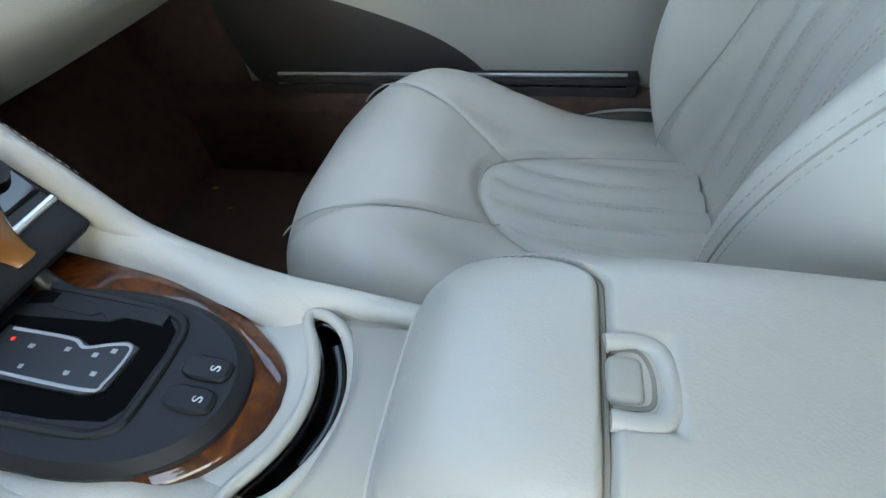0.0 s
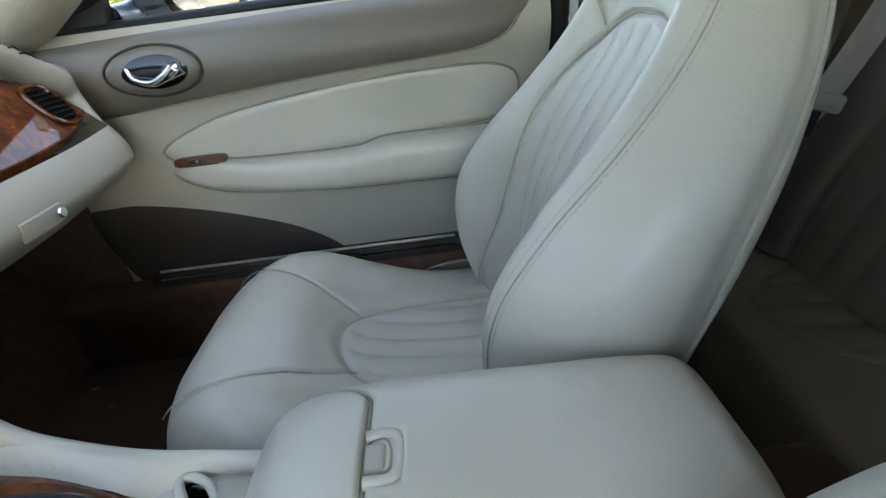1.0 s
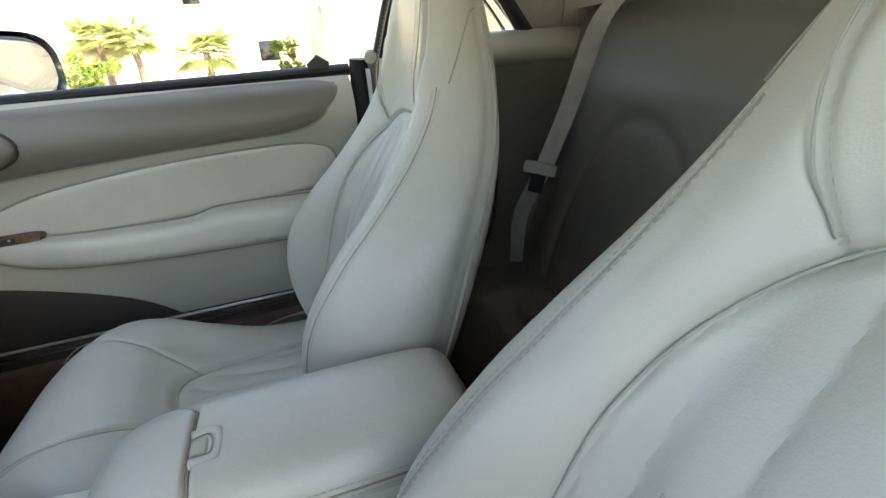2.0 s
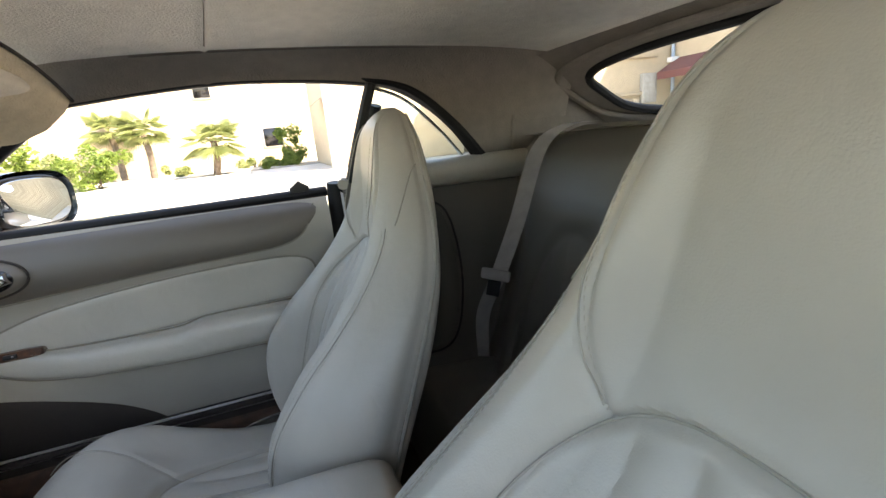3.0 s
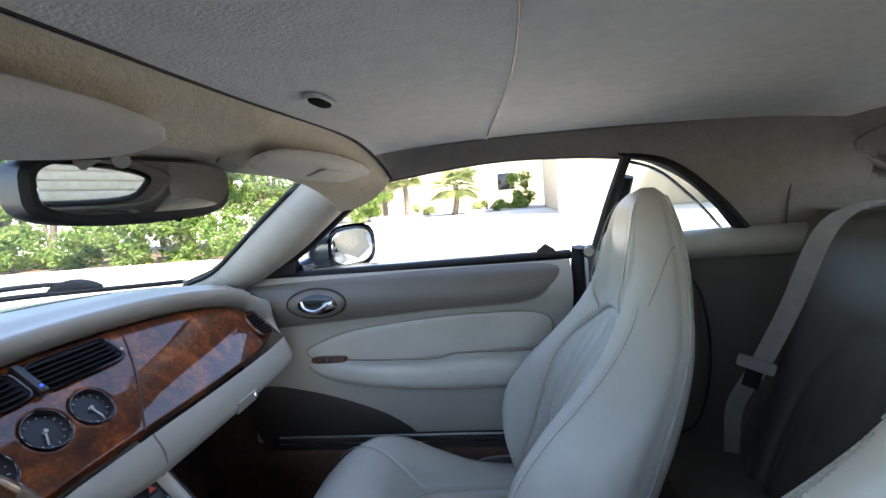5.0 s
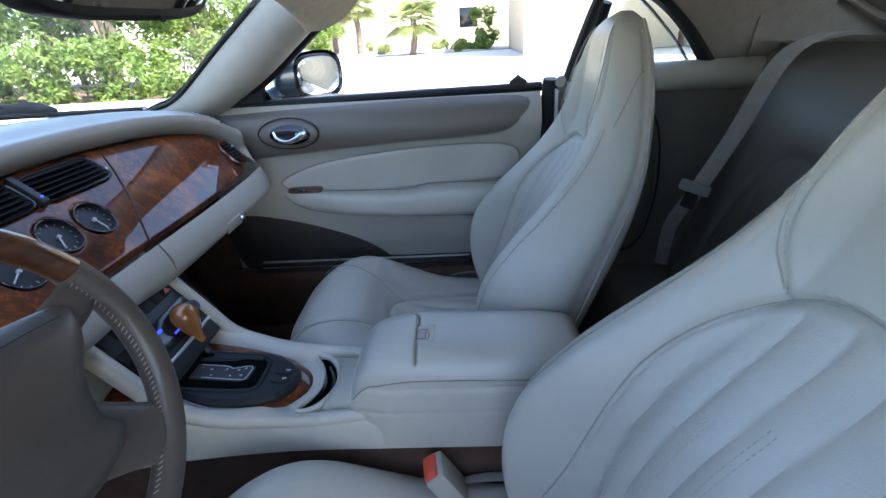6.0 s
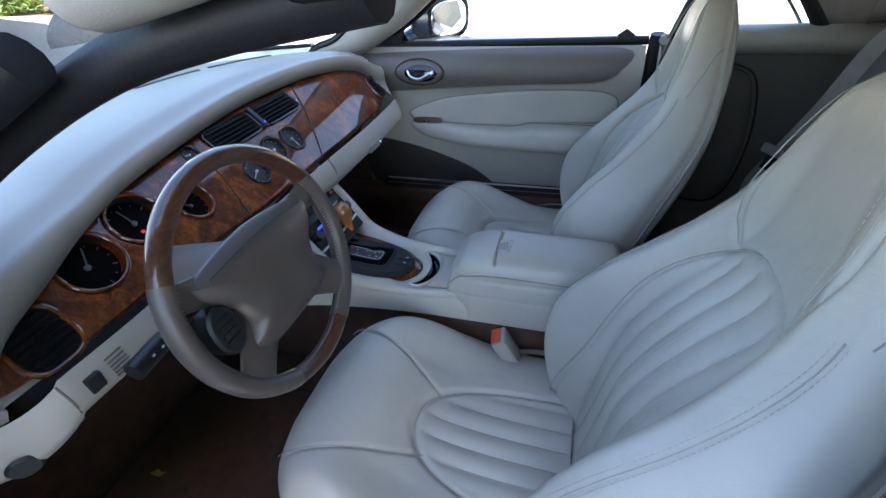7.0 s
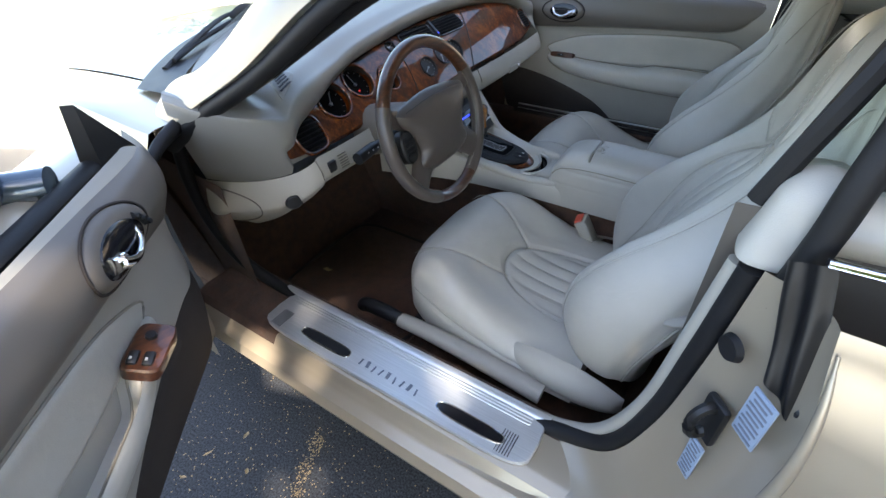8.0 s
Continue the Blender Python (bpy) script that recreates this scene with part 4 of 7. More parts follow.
for c in (-0.040, 0.122):
    v, mm = air_vent(c, 0.846, 0.072, 0.027, 5)
v, mm = air_vent(0.557, 0.779, 0.026, 0.035, 7, 0, True)
v, mm = air_vent(-0.570, 0.767, 0.038, 0.041, 7, 0, True)
part("vent_divider", moved(box(0, 0, 0.006, 0.060, 0.012, 0.014, 0.003), fr(0.041, 0.846)), BLACK, fa)
part("divider_mark", lathe([(0, 0.0145), (0.002, 0.0145), (0.0024, 0.012)], fr(0.041, 0.846) @ Matrix.Translation((0.020, 0, 0)), 10), BLUE_GLOW, fa)
part("divider_mark", lathe([(0, 0.0045), (0.002, 0.0045), (0.0024, 0.003)], fr(0.200, 0.846) @ Matrix.Translation((0.010, 0, 0)), 10), WHITE, fa)
for y_lo, y_hi in ((-0.177, -0.138), (0.118, 0.246)):
    line = []
    for t in (0.02, 0.25, 0.5, 0.75, 0.98):
        y = y_lo + (y_hi - y_lo) * t
        line.append((fas_x(y, t) + 0.001, y, fas_bot(y) + t * (fas_top(y) - fas_bot(y)) + 0.0008))
    part("fascia_joint", tube(line, 0.0014, 6, 30), BLACK, fa, "dark joint line")

# padded top, from the fascia's upper edge and round its ends to the windscreen
def dash_edge(v):
    t = 2 * v - 1
    sg = 1 if t > 0 else -1
    y0, wrap, end = (0.600, 0.042, 0.795) if sg > 0 else (-0.645, 0.090, 0.815)
    if abs(t) < 0.86:
        y = t / 0.86 * abs(y0)
        return Vector((fas_x(y, 1) - 0.002, y, fas_top(y) - 0.003))
    q = (abs(t) - 0.86) / 0.14
    return Vector((fas_x(y0, 1) - 0.002 - 0.17 * (1 - math.cos(q * math.pi / 2)), y0 + sg * wrap * math.sin(q * math.pi / 2), fas_top(y0) - 0.003 + (end - fas_top(y0)) * q ** 0.8))


def low_path(v):
    """Where the lower pad meets the fascia: a place, its outward way and how far it has turned the end."""
    if v < 0.16:
        q = (0.16 - v) / 0.16
        a = q * math.pi / 2
        return Vector((-0.388 - 0.275 * (1 - math.cos(a)), -0.60 - 0.115 * math.sin(a), 0.731 - 0.068 * q)), Vector((math.cos(a), -math.sin(a), 0)), -q
    if v > 0.92:
        q = (v - 0.92) / 0.08
        a = q * math.pi / 2
        return Vector((-0.388 - 0.10 * (1 - math.cos(a)), 0.575 + 0.055 * math.sin(a), 0.733 + 0.01 * q)), Vector((math.cos(a), math.sin(a), 0)), q
    y = -0.60 + 1.175 * (v - 0.16) / 0.76
    return Vector((-0.388, y, fas_bot(y) - 0.002)), Vector((1, 0, 0)), 0.0


def dash_pad(u, v):
    c = dash_edge(v)
    t = 2 * v - 1
    e = max(0.0, (abs(t) - 0.86) / 0.14)               # how far round the end, 0 to 1
    q = e * math.pi / 2
    out = Vector((math.cos(q), math.copysign(math.sin(q), t), 0))
    w = Vector((-1.03 + 0.34 * (abs(c.y) / 0.72) ** 2.2, c.y * 0.94, 0.898 - 0.035 * (abs(c.y) / 0.7) ** 2))
    fat = 0.026 + 0.020 * sstep(-0.38, -0.58, c.y)      # the roll swells towards the driver's end
    a = math.pi * 0.72 * min(1.0, u / 0.3)
    roll = c + out * fat * math.sin(a) + Vector((0, 0, fat * (1 - math.cos(a))))
    if e > 0 and u < 0.3:
        # round the end the pad comes down as a wall to the lower pad
        low = low_path(0.16 - 0.16 * e if t < 0 else 0.92 + 0.08 * e)[0]
        k = u / 0.3
        top = c + out * fat * math.sin(math.pi * 0.72) + Vector((0, 0, fat * (1 - math.cos(math.pi * 0.72))))
        mid = c + out * fat * 0.9 + Vector((0, 0, fat * 0.55))
        wall = low * (1 - k) ** 2 + mid * 2 * k * (1 - k) + top * k * k
        return roll.lerp(wall, sstep(0.0, 0.30, e))
    if u < 0.3:
        return roll
    k = (u - 0.3) / 0.7
    p = roll.lerp(w, k)
    p.z += 0.022 * math.sin(math.pi * min(1, k * 1.3 + 0.08)) * (1 - k) * sstep(0.0, 0.12, k)
    return p


part("top_pad", grid(dash_pad, 80, 220), DASHTOP, dash, "pale grey-beige padded top")
pad_pts = [(dash_pad(0.2 + 0.5 * i / 30, j / 159)) for i in range(31) for j in range(160)]


def pad_at(x, y, h):
    """A place h above the padded top."""
    near = sorted(pad_pts, key=lambda p: (p.x - x) ** 2 + (p.y - y) ** 2)[:4]
    return Vector((x, y, sum(p.z for p in near) / 4 + h))


for sg in (-1, 1):
    # a rounded triangle with slanting slots
    gx, gy = (-0.466, sg * 0.570)
    tri = [(gx - 0.052, gy + 0.018 * -sg), (gx - 0.046, gy + sg * 0.008), (gx - 0.004, gy + sg * 0.030), (gx + 0.034, gy + sg * 0.044), (gx + 0.030, gy + sg * 0.030), (gx + 0.008, gy - sg * 0.012), (gx - 0.012, gy - sg * 0.034), (gx - 0.040, gy - sg * 0.030)]
    dg = part("demister_grille", patch(tri, lambda a, b, h: pad_at(a, b, h), 0.004, 60, 8, power=10), DASHTOP, dash, "small triangular demister grille")
    for k in range(6):
        f = (k + 0.5) / 6
        m0 = Vector((gx - 0.038 + 0.058 * f, gy - sg * 0.022 + sg * 0.022 * f, 0))
        m1 = Vector((gx - 0.034 + 0.060 * f, gy + sg * 0.002 + sg * 0.032 * f, 0))
        part("slot", tube([pad_at(*m0.lerp(m1, i / 4).xy, 0.0046) for i in range(5)], 0.0030, 6, 10, flat=0.5), BLACK, dg)
for v0, v1, u0, u1 in ((0.40, 0.47, 0.69, 0.69), (0.529, 0.654, 0.70, 0.66), (0.672, 0.78, 0.65, 0.56)):
    part("screen_slot", tube([dash_pad(u0 + (u1 - u0) * i / 8, v0 + (v1 - v0) * i / 8) + Vector((0, 0, 0.001)) for i in range(9)], 0.009, 8, 24, flat=0.3), BLACK, dash, "dark demister slot")


def at_y(y):
    return 0.16 + 0.76 * (y + 0.60) / 1.175


def lower_pad(u, v):
    c, n, q = low_path(v)
    drop = 0.112 + 0.015 * sstep(0.02, 0.12, c.y) + 0.075 * max(0.0, -q)
    h = 0.020 * math.sin(math.pi * min(1, u * 1.1 + 0.04)) - 0.20 * max(0.0, u - 0.42) ** 1.5
    return c + n * h - Vector((0, 0, drop * u))


part("knee_pad", grid(lower_pad, 40, 150), TRIM, dash, "beige lower pad")
for sg in (-1, 1):
    setting("kick_panel", grid(lambda u, v: (-0.585 - 0.45 * u, sg * (0.70 + 0.03 * (1 - u)), 0.17 + 0.50 * v), 8, 8), CARPET, "brown carpeted footwell side", "wall")
part("glovebox_joint", tube([lower_pad(t, at_y(0.118)) + Vector((0.001, 0, 0)) for t in (0.0, 0.3, 0.6, 1.0)], 0.0016, 6, 24), TAUPE, dash)
part("column_joint", tube([lower_pad(t, at_y(-0.606)) + Vector((0.001, 0, 0)) for t in (0.0, 0.3, 0.6, 1.0)], 0.0016, 6, 24), TAUPE, dash, "dark panel joint")
part("fuse_cover", tube([lower_pad(0.42 - 0.34 * math.cos(a), 0.004 + 0.062 * math.sin(a)) + Vector((0.001, -0.001, 0)) for a in [math.pi * k / 20 for k in range(21)]], 0.0016, 6, 50), TAUPE, dash, "curved panel joint")
# added black sheet that makes the darkness below the lower pad
part("under_panel", grid(lambda u, v: lower_pad(1.0, v).lerp(Vector((-0.98, -0.70 + 1.36 * v, 0.60)), u), 6, 30), BLACK, dash, "black sheet added for the shade under the dashboard")
part("glovebox_latch", join(box(*lower_pad(0.46, at_y(0.360)), 0.005, 0.075, 0.026, 0.002, m=pose(0, 0, 0, 0, 14, 0))), TRIM, dash, "glovebox latch")
part("latch_lock", lathe([(0.0, 0.003), (0.006, 0.003), (0.007, 0.0)], Matrix.Translation(Vector(lower_pad(0.46, at_y(0.388))) + Vector((0.005, 0, 0))) @ pose(0, 0, 0, 0, 90, 0), 16), CHROME, dash, "bright lock barrel")
part("cowl_switch", box(*lower_pad(0.26, at_y(-0.572)), 0.010, 0.022, 0.026, 0.003), BLACK, dash, "black rocker switch")
for i in range(6):
    part("speaker_slot", box(*lower_pad(0.14 + 0.05 * i, at_y(-0.534)), 0.004, 0.026, 0.0018, 0), TAUPE, dash)
part("knob_recess", lathe([(0.0, 0.004), (0.016, 0.004), (0.020, 0.0)], Matrix.Translation(lower_pad(0.42, 0.105)) @ pose(0, 0, 0, 0, 100, -32), 24), BLACK, dash, "black round socket")

# ---- steering ----
W0 = Vector((-0.222, -0.361, 0.762))
WT = 17.0      # the wheel leans back from upright
wm = Matrix.Translation(W0) @ pose(0, 0, 0, 0, 90 - WT, 0)   # local z points at the driver, local -x is up
RW = 0.176


def on_wheel(a, r, h=0.0):
    a = radians(a)       # 0 is the top, growing towards the right-hand side
    return wm @ Vector((-r * math.cos(a), r * math.sin(a), h))


sw = thing("steering_wheel", W0, "taupe leather steering wheel with walnut top and bottom", "steering wheel")
T0 = 0.5


def rim(a0, a1, rr):
    n = max(8, int((a1 - a0) / 4))
    P_ = [on_wheel(T0 + a0 + (a1 - a0) * i / n, RW) for i in range(n + 1)]
    vs, fs = [], []
    for i, p in enumerate(P_):
        rad = (p - W0).normalized()
        ax = (wm.to_3x3() @ Vector((0, 0, 1))).normalized()
        for k in range(14):
            t = 2 * math.pi * k / 14
            vs.append(p + (rad * math.cos(t) * 0.95 + ax * math.sin(t) * 1.1) * rr)
    for i in range(n):
        for k in range(14):
            b = (k + 1) % 14
            fs.append((i * 14 + k, i * 14 + b, (i + 1) * 14 + b, (i + 1) * 14 + k))
    fs += [list(range(14)), [n * 14 + k for k in range(14)]]
    return vs, fs


part("top_rim", rim(-62, 62, 0.0150), RIMWOOD, sw, "polished walnut rim")
part("bottom_rim", rim(156, 204, 0.0150), RIMWOOD, sw, "polished walnut rim")
part("right_grip", rim(62, 156, 0.0158), TAUPE_LEATHER, sw, "stitched taupe leather grip")
part("left_grip", rim(-156, -62, 0.0158), TAUPE_LEATHER, sw, "stitched taupe leather grip")


hub_m = wm @ Matrix.Rotation(radians(-T0), 4, "Z")


def on_hub(across, up, h):
    bow = 0.020 * (1 - (up / 0.10) ** 2)          # the cover swells towards the driver
    return hub_m @ Vector((-up, across, -0.012 + bow + h))


part("airbag_cover", patch([(-0.131, 0.056), (-0.090, 0.068), (0.0, 0.077), (0.090, 0.068), (0.131, 0.056), (0.122, 0.030), (0.096, 0.000), (0.086, -0.040), (0.100, -0.072), (0.088, -0.092), (0.045, -0.101), (-0.045, -0.101), (-0.088, -0.092), (-0.100, -0.072), (-0.086, -0.040), (-0.096, 0.000), (-0.122, 0.030)], on_hub, 0.022, 170, 16, power=6, centre=(0, -0.008)), TAUPE_LEATHER, sw, "taupe airbag cover")
part("cover_line", tube([on_hub(x, 0.056 + 0.008 * (1 - (x / 0.10) ** 2), 0.0205 - 0.006 * (abs(x) / 0.1) ** 4) for x in (-0.108, -0.07, -0.035, 0.0, 0.035, 0.07, 0.108)], 0.0008, 6, 40), BLACK, sw, "thin tear line")
for a, w_ in ((69, 0.85), (-69, 0.85), (131, 1.35), (-131, 1.35)):
    sp = part("spoke", tube([on_wheel(T0 + a, 0.055, -0.012), on_wheel(T0 + a, 0.11, -0.008), on_wheel(T0 + a, 0.15, -0.002), on_wheel(T0 + a, RW, 0.0)], lambda t, w_=w_: (0.036 - 0.012 * math.sin(math.pi * min(1, t * 1.15) / 2)) * w_, 16, 16, flat=0.30, up=(wm.to_3x3() @ Vector((0, 0, 1)))), TAUPE_LEATHER, sw)
for a in (-97,):
    pod = part("switch_pod", moved(slab(oval(0, 0, 0.037, 0.024, 28, 0.85), lambda a_, b_, h: Vector((a_, b_, h)), -0.02, 0.004, 0.004), Matrix.Translation(on_wheel(T0 + a, 0.124, 0.006) - W0) @ wm), BLACK, sw, "black control pod")
    for k in range(4):
        part("key", moved(box(-0.017 + 0.011 * k, 0, 0.004, 0.008, 0.026, 0.005, 0.002), Matrix.Translation(on_wheel(T0 + a, 0.124, 0.006) - W0) @ wm), CHARCOAL, pod)
part("column", tube([W0 + wm.to_3x3() @ Vector((0, 0, -0.03)), W0 + wm.to_3x3() @ Vector((0, 0, -0.10)), W0 + wm.to_3x3() @ Vector((0, 0, -0.22))], lambda t: 0.050 + 0.016 * t, 20), TAUPE, sw, "taupe column shroud")
for sg in (-1,):
    stalk = part("stalk", tube([on_wheel(86 * sg, 0.04, -0.075), on_wheel(88 * sg, 0.12, -0.075), on_wheel(90 * sg, 0.208, -0.070)], lambda t: 0.008 + 0.006 * sstep(0.5, 0.7, t), 10, 16), BLACK, sw, "black control stalk")
    for k in range(3):
        part("stalk_mark", box(*(on_wheel(89 * sg, 0.150 + 0.016 * k, -0.0585)), 0.002, 0.004, 0.003, 0.0005), MIDGREY, stalk)
for lo, hi in ((64, 154), (-154, -64)):
    rimst = []
    for k in range(int((hi - lo) / 2)):
        a = T0 + lo + 2 * k
        p, q = on_wheel(a, RW - 0.0150, 0.0070), on_wheel(a + 0.9, RW - 0.0158, 0.0025)
        rimst.append(tube([p, q], 0.0006, 5, 3))
    tagged(part("stitching", join(*rimst), STITCH, sw, "tan thread"), kind="stuff")

# ---- centre stack and console ----
CY = 0.018
stack = thing("centre_stack", (-0.38, CY, 0.60), "black radio and climate panel in a beige frame", "car radio")
st_m = Matrix.Translation((-0.385, CY, 0.625)) @ pose(0, 0, 0, 0, 90 - 38, 0)      # local x down, y across, z out
sm = lambda x, y: st_m @ Vector((x, y, 0.008))
DROP = {1: 0.0, -1: 0.010}      # the edge on the driver's side is set lower to fit the camera's view
leg = lambda sg: [(-0.02, CY + sg * 0.072, 0.492), (-0.10, CY + sg * 0.078, 0.4985 - DROP[sg]), (-0.17, CY + sg * 0.084, 0.504 - DROP[sg]), (-0.235, CY + sg * 0.092, 0.515 - DROP[sg]), (-0.295, CY + sg * 0.099, 0.535 - DROP[sg] / 2), sm(0.075, sg * 0.103), sm(0.0, sg * 0.104), sm(-0.076, sg * 0.103), sm(-0.095, sg * 0.088)]
part("frame", tube([*leg(-1), sm(-0.098, 0.0), *reversed(leg(1))], lambda t: 0.0135 - 0.003 * sstep(0.30, 0.12, t) - 0.003 * sstep(0.70, 0.88, t), 14, 170, flat=1.15), LEATHER, stack, "beige leather frame")
part("frame_stitching", join(*[stitches([sm(0.07 - 0.012 * i, sg * 0.112) + Vector((0.012, 0, 0.010)) for i in range(12)], 0.006, 0.0036) for sg in (-1, 1)]), STITCH, stack, "tan thread")
tagged(stack.children[-1], kind="stuff")
face = part("panel", moved(box(0, 0, -0.004, 0.19, 0.186, 0.034, 0.004), st_m), BLACK, stack)
part("panel_edge", moved(tube([(-0.078, -0.082, 0.013), (-0.084, 0.0, 0.013), (-0.078, 0.082, 0.013), (0.0, 0.090, 0.013), (0.072, 0.090, 0.013)], 0.0016, 6, 50), st_m), CHARCOAL, face)
part("bay_rail", moved(tube([(0.070, -0.088, 0.016), (0.072, 0.0, 0.017), (0.070, 0.088, 0.016)], 0.0030, 8, 24), st_m), ALU, face, "bright rail below the radio")
part("climate_display", moved(box(-0.058, -0.053, 0.013, 0.032, 0.058, 0.003, 0.001), st_m), LCD, face, "grey display window")
for r_ in range(2):
    for k in range(5):
        kk = part("key", moved(box(-0.066 + 0.022 * r_, -0.005 + 0.0195 * k, 0.0125, 0.018, 0.0175, 0.006, 0.002), st_m), CHARCOAL, face)
        part("key_mark", moved(box(-0.066 + 0.022 * r_, -0.005 + 0.0195 * k, 0.0157, 0.0022, 0.006, 0.0004, 0), st_m), MIDGREY if (r_, k) != (0, 0) else RED, kk)
for k in range(7):
    part("key", moved(box(-0.016, -0.075 + 0.025 * k, 0.0125, 0.020, 0.0235, 0.006, 0.002), st_m), CHARCOAL, face)
part("hazard_mark", moved(slab([(-0.022, 0.075), (-0.011, 0.068), (-0.011, 0.082)], lambda a, b, h: Vector((a, b, 0.0157 + h)), 0, 0.001, 0.0003), st_m), RED, face, "red triangle", smooth=False)
part("radio_face", moved(box(0.035, 0, 0.014, 0.052, 0.178, 0.008, 0.003), st_m), GLOSSBLACK, face, "gloss black radio front")
part("display", moved(box(0.026, -0.028, 0.0185, 0.005, 0.052, 0.001, 0), st_m), BLUE_GLOW, face, "blue lit display")
part("display_line", moved(box(0.046, 0.030, 0.0185, 0.003, 0.042, 0.001, 0), st_m), BLUE_GLOW, face, "blue lit line")
for yk in (-0.072, 0.072):
    part("radio_knob", moved(lathe([(0, 0.032), (0.011, 0.032), (0.013, 0.018)], Matrix.Translation((0.036, yk, 0)), 20), st_m), BLACK, face)
part("lower_bay", moved(box(0.085, 0, 0.006, 0.03, 0.178, 0.02, 0.004), st_m), CHARCOAL, face)

con_top = smooth_table([-0.52, -0.42, -0.30, -0.20, -0.10, 0.0, 0.35], [0.585, 0.552, 0.527, 0.515, 0.507, 0.505, 0.50])
con_w = smooth_table([-0.60, -0.40, -0.30, -0.15, 0.0, 0.35], [0.18, 0.122, 0.103, 0.089, 0.087, 0.087])


def console_fn(u, v):
    x = -0.60 + 0.95 * u
    w, zt = con_w(x), con_top(x)
    Y, Z = superell(v, 5.0, 0.7, 0.92)
    y = Y * w
    dish = 0.010 * sstep(0.95, 0.72, abs(Y)) * sstep(-0.02, -0.06, x)
    zb = 0.432
    z = zb + (zt - zb) * Z - dish * Z
    return x, CY + y, z - 0.055 * cup_hole(x, y)


def cup_hole(x, y):
    """1 inside the cup holder's mouth, a strip with rounded ends."""
    d = math.hypot(max(0, abs(y + 0.004) - 0.054), x - cup_mid(y)) - 0.0125
    return 1.0 if d < 0 else 0.0


def cup_mid(y):
    return -0.092 - 0.0062 * ((y + 0.004) / 0.03) ** 2


def cup_rim(k, out=0.0):
    """Points round the mouth of the cup holder, k from 0 to 1."""
    a = (k % 1) * 4
    r = 0.0125 + out
    if a < 1.7:
        y, dx = -0.058 + 0.108 * a / 1.7, -r
    elif a < 2.0:
        q = (a - 1.7) / 0.3 * math.pi
        y, dx = 0.050 + r * math.sin(q), -r * math.cos(q)
    elif a < 3.7:
        y, dx = 0.050 - 0.108 * (a - 2) / 1.7, r
    else:
        q = (a - 3.7) / 0.3 * math.pi
        y, dx = -0.058 - r * math.sin(q), r * math.cos(q)
    return cup_mid(y) + dx, y


cons = thing("centre_console", (-0.1, CY, 0.43), "beige leather centre console with walnut gear panel", "centre console")
cg = grid(console_fn, 260, 120)
part("body", cg, [LEATHER, BLACK], cons, face_mats=[1 if max(cup_hole(cg[0][i][0], cg[0][i][1] - CY) for i in f) > 0 and 0.46 < max(cg[0][i][2] for i in f) < 0.62 and abs(cg[0][f[0]][1] - CY) < 0.08 else 0 for f in cg[1]])
csurf = lambda a, b, h: Vector((a, CY + b, con_top(a) - 0.008 + h))
part("wood_panel", patch([(-0.122, -0.010), (-0.127, 0.012), (-0.146, 0.032), (-0.190, 0.057), (-0.248, 0.072), (-0.30, 0.077), (-0.36, 0.079), (-0.42, 0.085), (-0.42, -0.09), (-0.36, -0.087), (-0.30, -0.086), (-0.235, -0.084), (-0.18, -0.075), (-0.146, -0.054), (-0.127, -0.030)], csurf, 0.012, 180, 14, power=14), WOOD, cons, "glossy burr walnut panel")
gp = part("gear_plate", slab(oval(-0.245, -0.016, 0.106, 0.064, 72, 0.92), csurf, 0.008, 0.020, 0.007), CHARCOAL, cons, "charcoal gear selector plate")
gate = [(-0.318, 0.034), (-0.240, 0.034), (-0.212, 0.031), (-0.200, 0.022), (-0.197, 0.005), (-0.197, -0.040), (-0.204, -0.051), (-0.225, -0.057), (-0.318, -0.060)]
gb = part("gate_frame", tube([csurf(a, b, 0.0205) for a, b in gate], 0.0034, 8, 80, flat=0.9), CHARCOAL, gp, "raised rim of the gate")
# flat slab, no hole: near-black colour gives the slot its shade
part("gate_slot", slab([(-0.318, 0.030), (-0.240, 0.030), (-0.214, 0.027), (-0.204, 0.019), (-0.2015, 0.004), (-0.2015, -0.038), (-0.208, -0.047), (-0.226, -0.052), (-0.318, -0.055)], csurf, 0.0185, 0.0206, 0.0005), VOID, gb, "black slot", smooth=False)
part("gate_notch", slab([(-0.300, 0.017), (-0.268, 0.017), (-0.262, 0.021), (-0.252, 0.016), (-0.243, 0.021), (-0.214, 0.020), (-0.214, 0.031), (-0.300, 0.031)], csurf, 0.0200, 0.0222, 0.0008), CHARCOAL, gb, "stepped edge of the slot", smooth=False)
part("gate_plate", slab([(-0.312, -0.002), (-0.262, 0.000), (-0.250, -0.004), (-0.228, 0.004), (-0.217, 0.001), (-0.219, -0.030), (-0.232, -0.036), (-0.312, -0.038)], csurf, 0.0205, 0.0235, 0.0008), BLACK, gb, smooth=False)
part("gate_line", tube([csurf(a, b, 0.0240) for a, b in ((-0.306, -0.004), (-0.264, -0.0025), (-0.252, -0.0065), (-0.236, -0.001), (-0.224, 0.001), (-0.2205, -0.006), (-0.2225, -0.026), (-0.230, -0.0325), (-0.292, -0.0335))], 0.0012, 6, 70, flat=0.4), MIDGREY, gb, "pale line")
for a, b in ((-0.285, -0.013), (-0.281, -0.027), (-0.261, -0.010), (-0.241, -0.010), (-0.231, -0.005), (-0.250, -0.025), (-0.233, -0.022)):
    part("gate_mark", box(*csurf(a, b, 0.0240), 0.004, 0.003, 0.0006, 0), MIDGREY, gb)
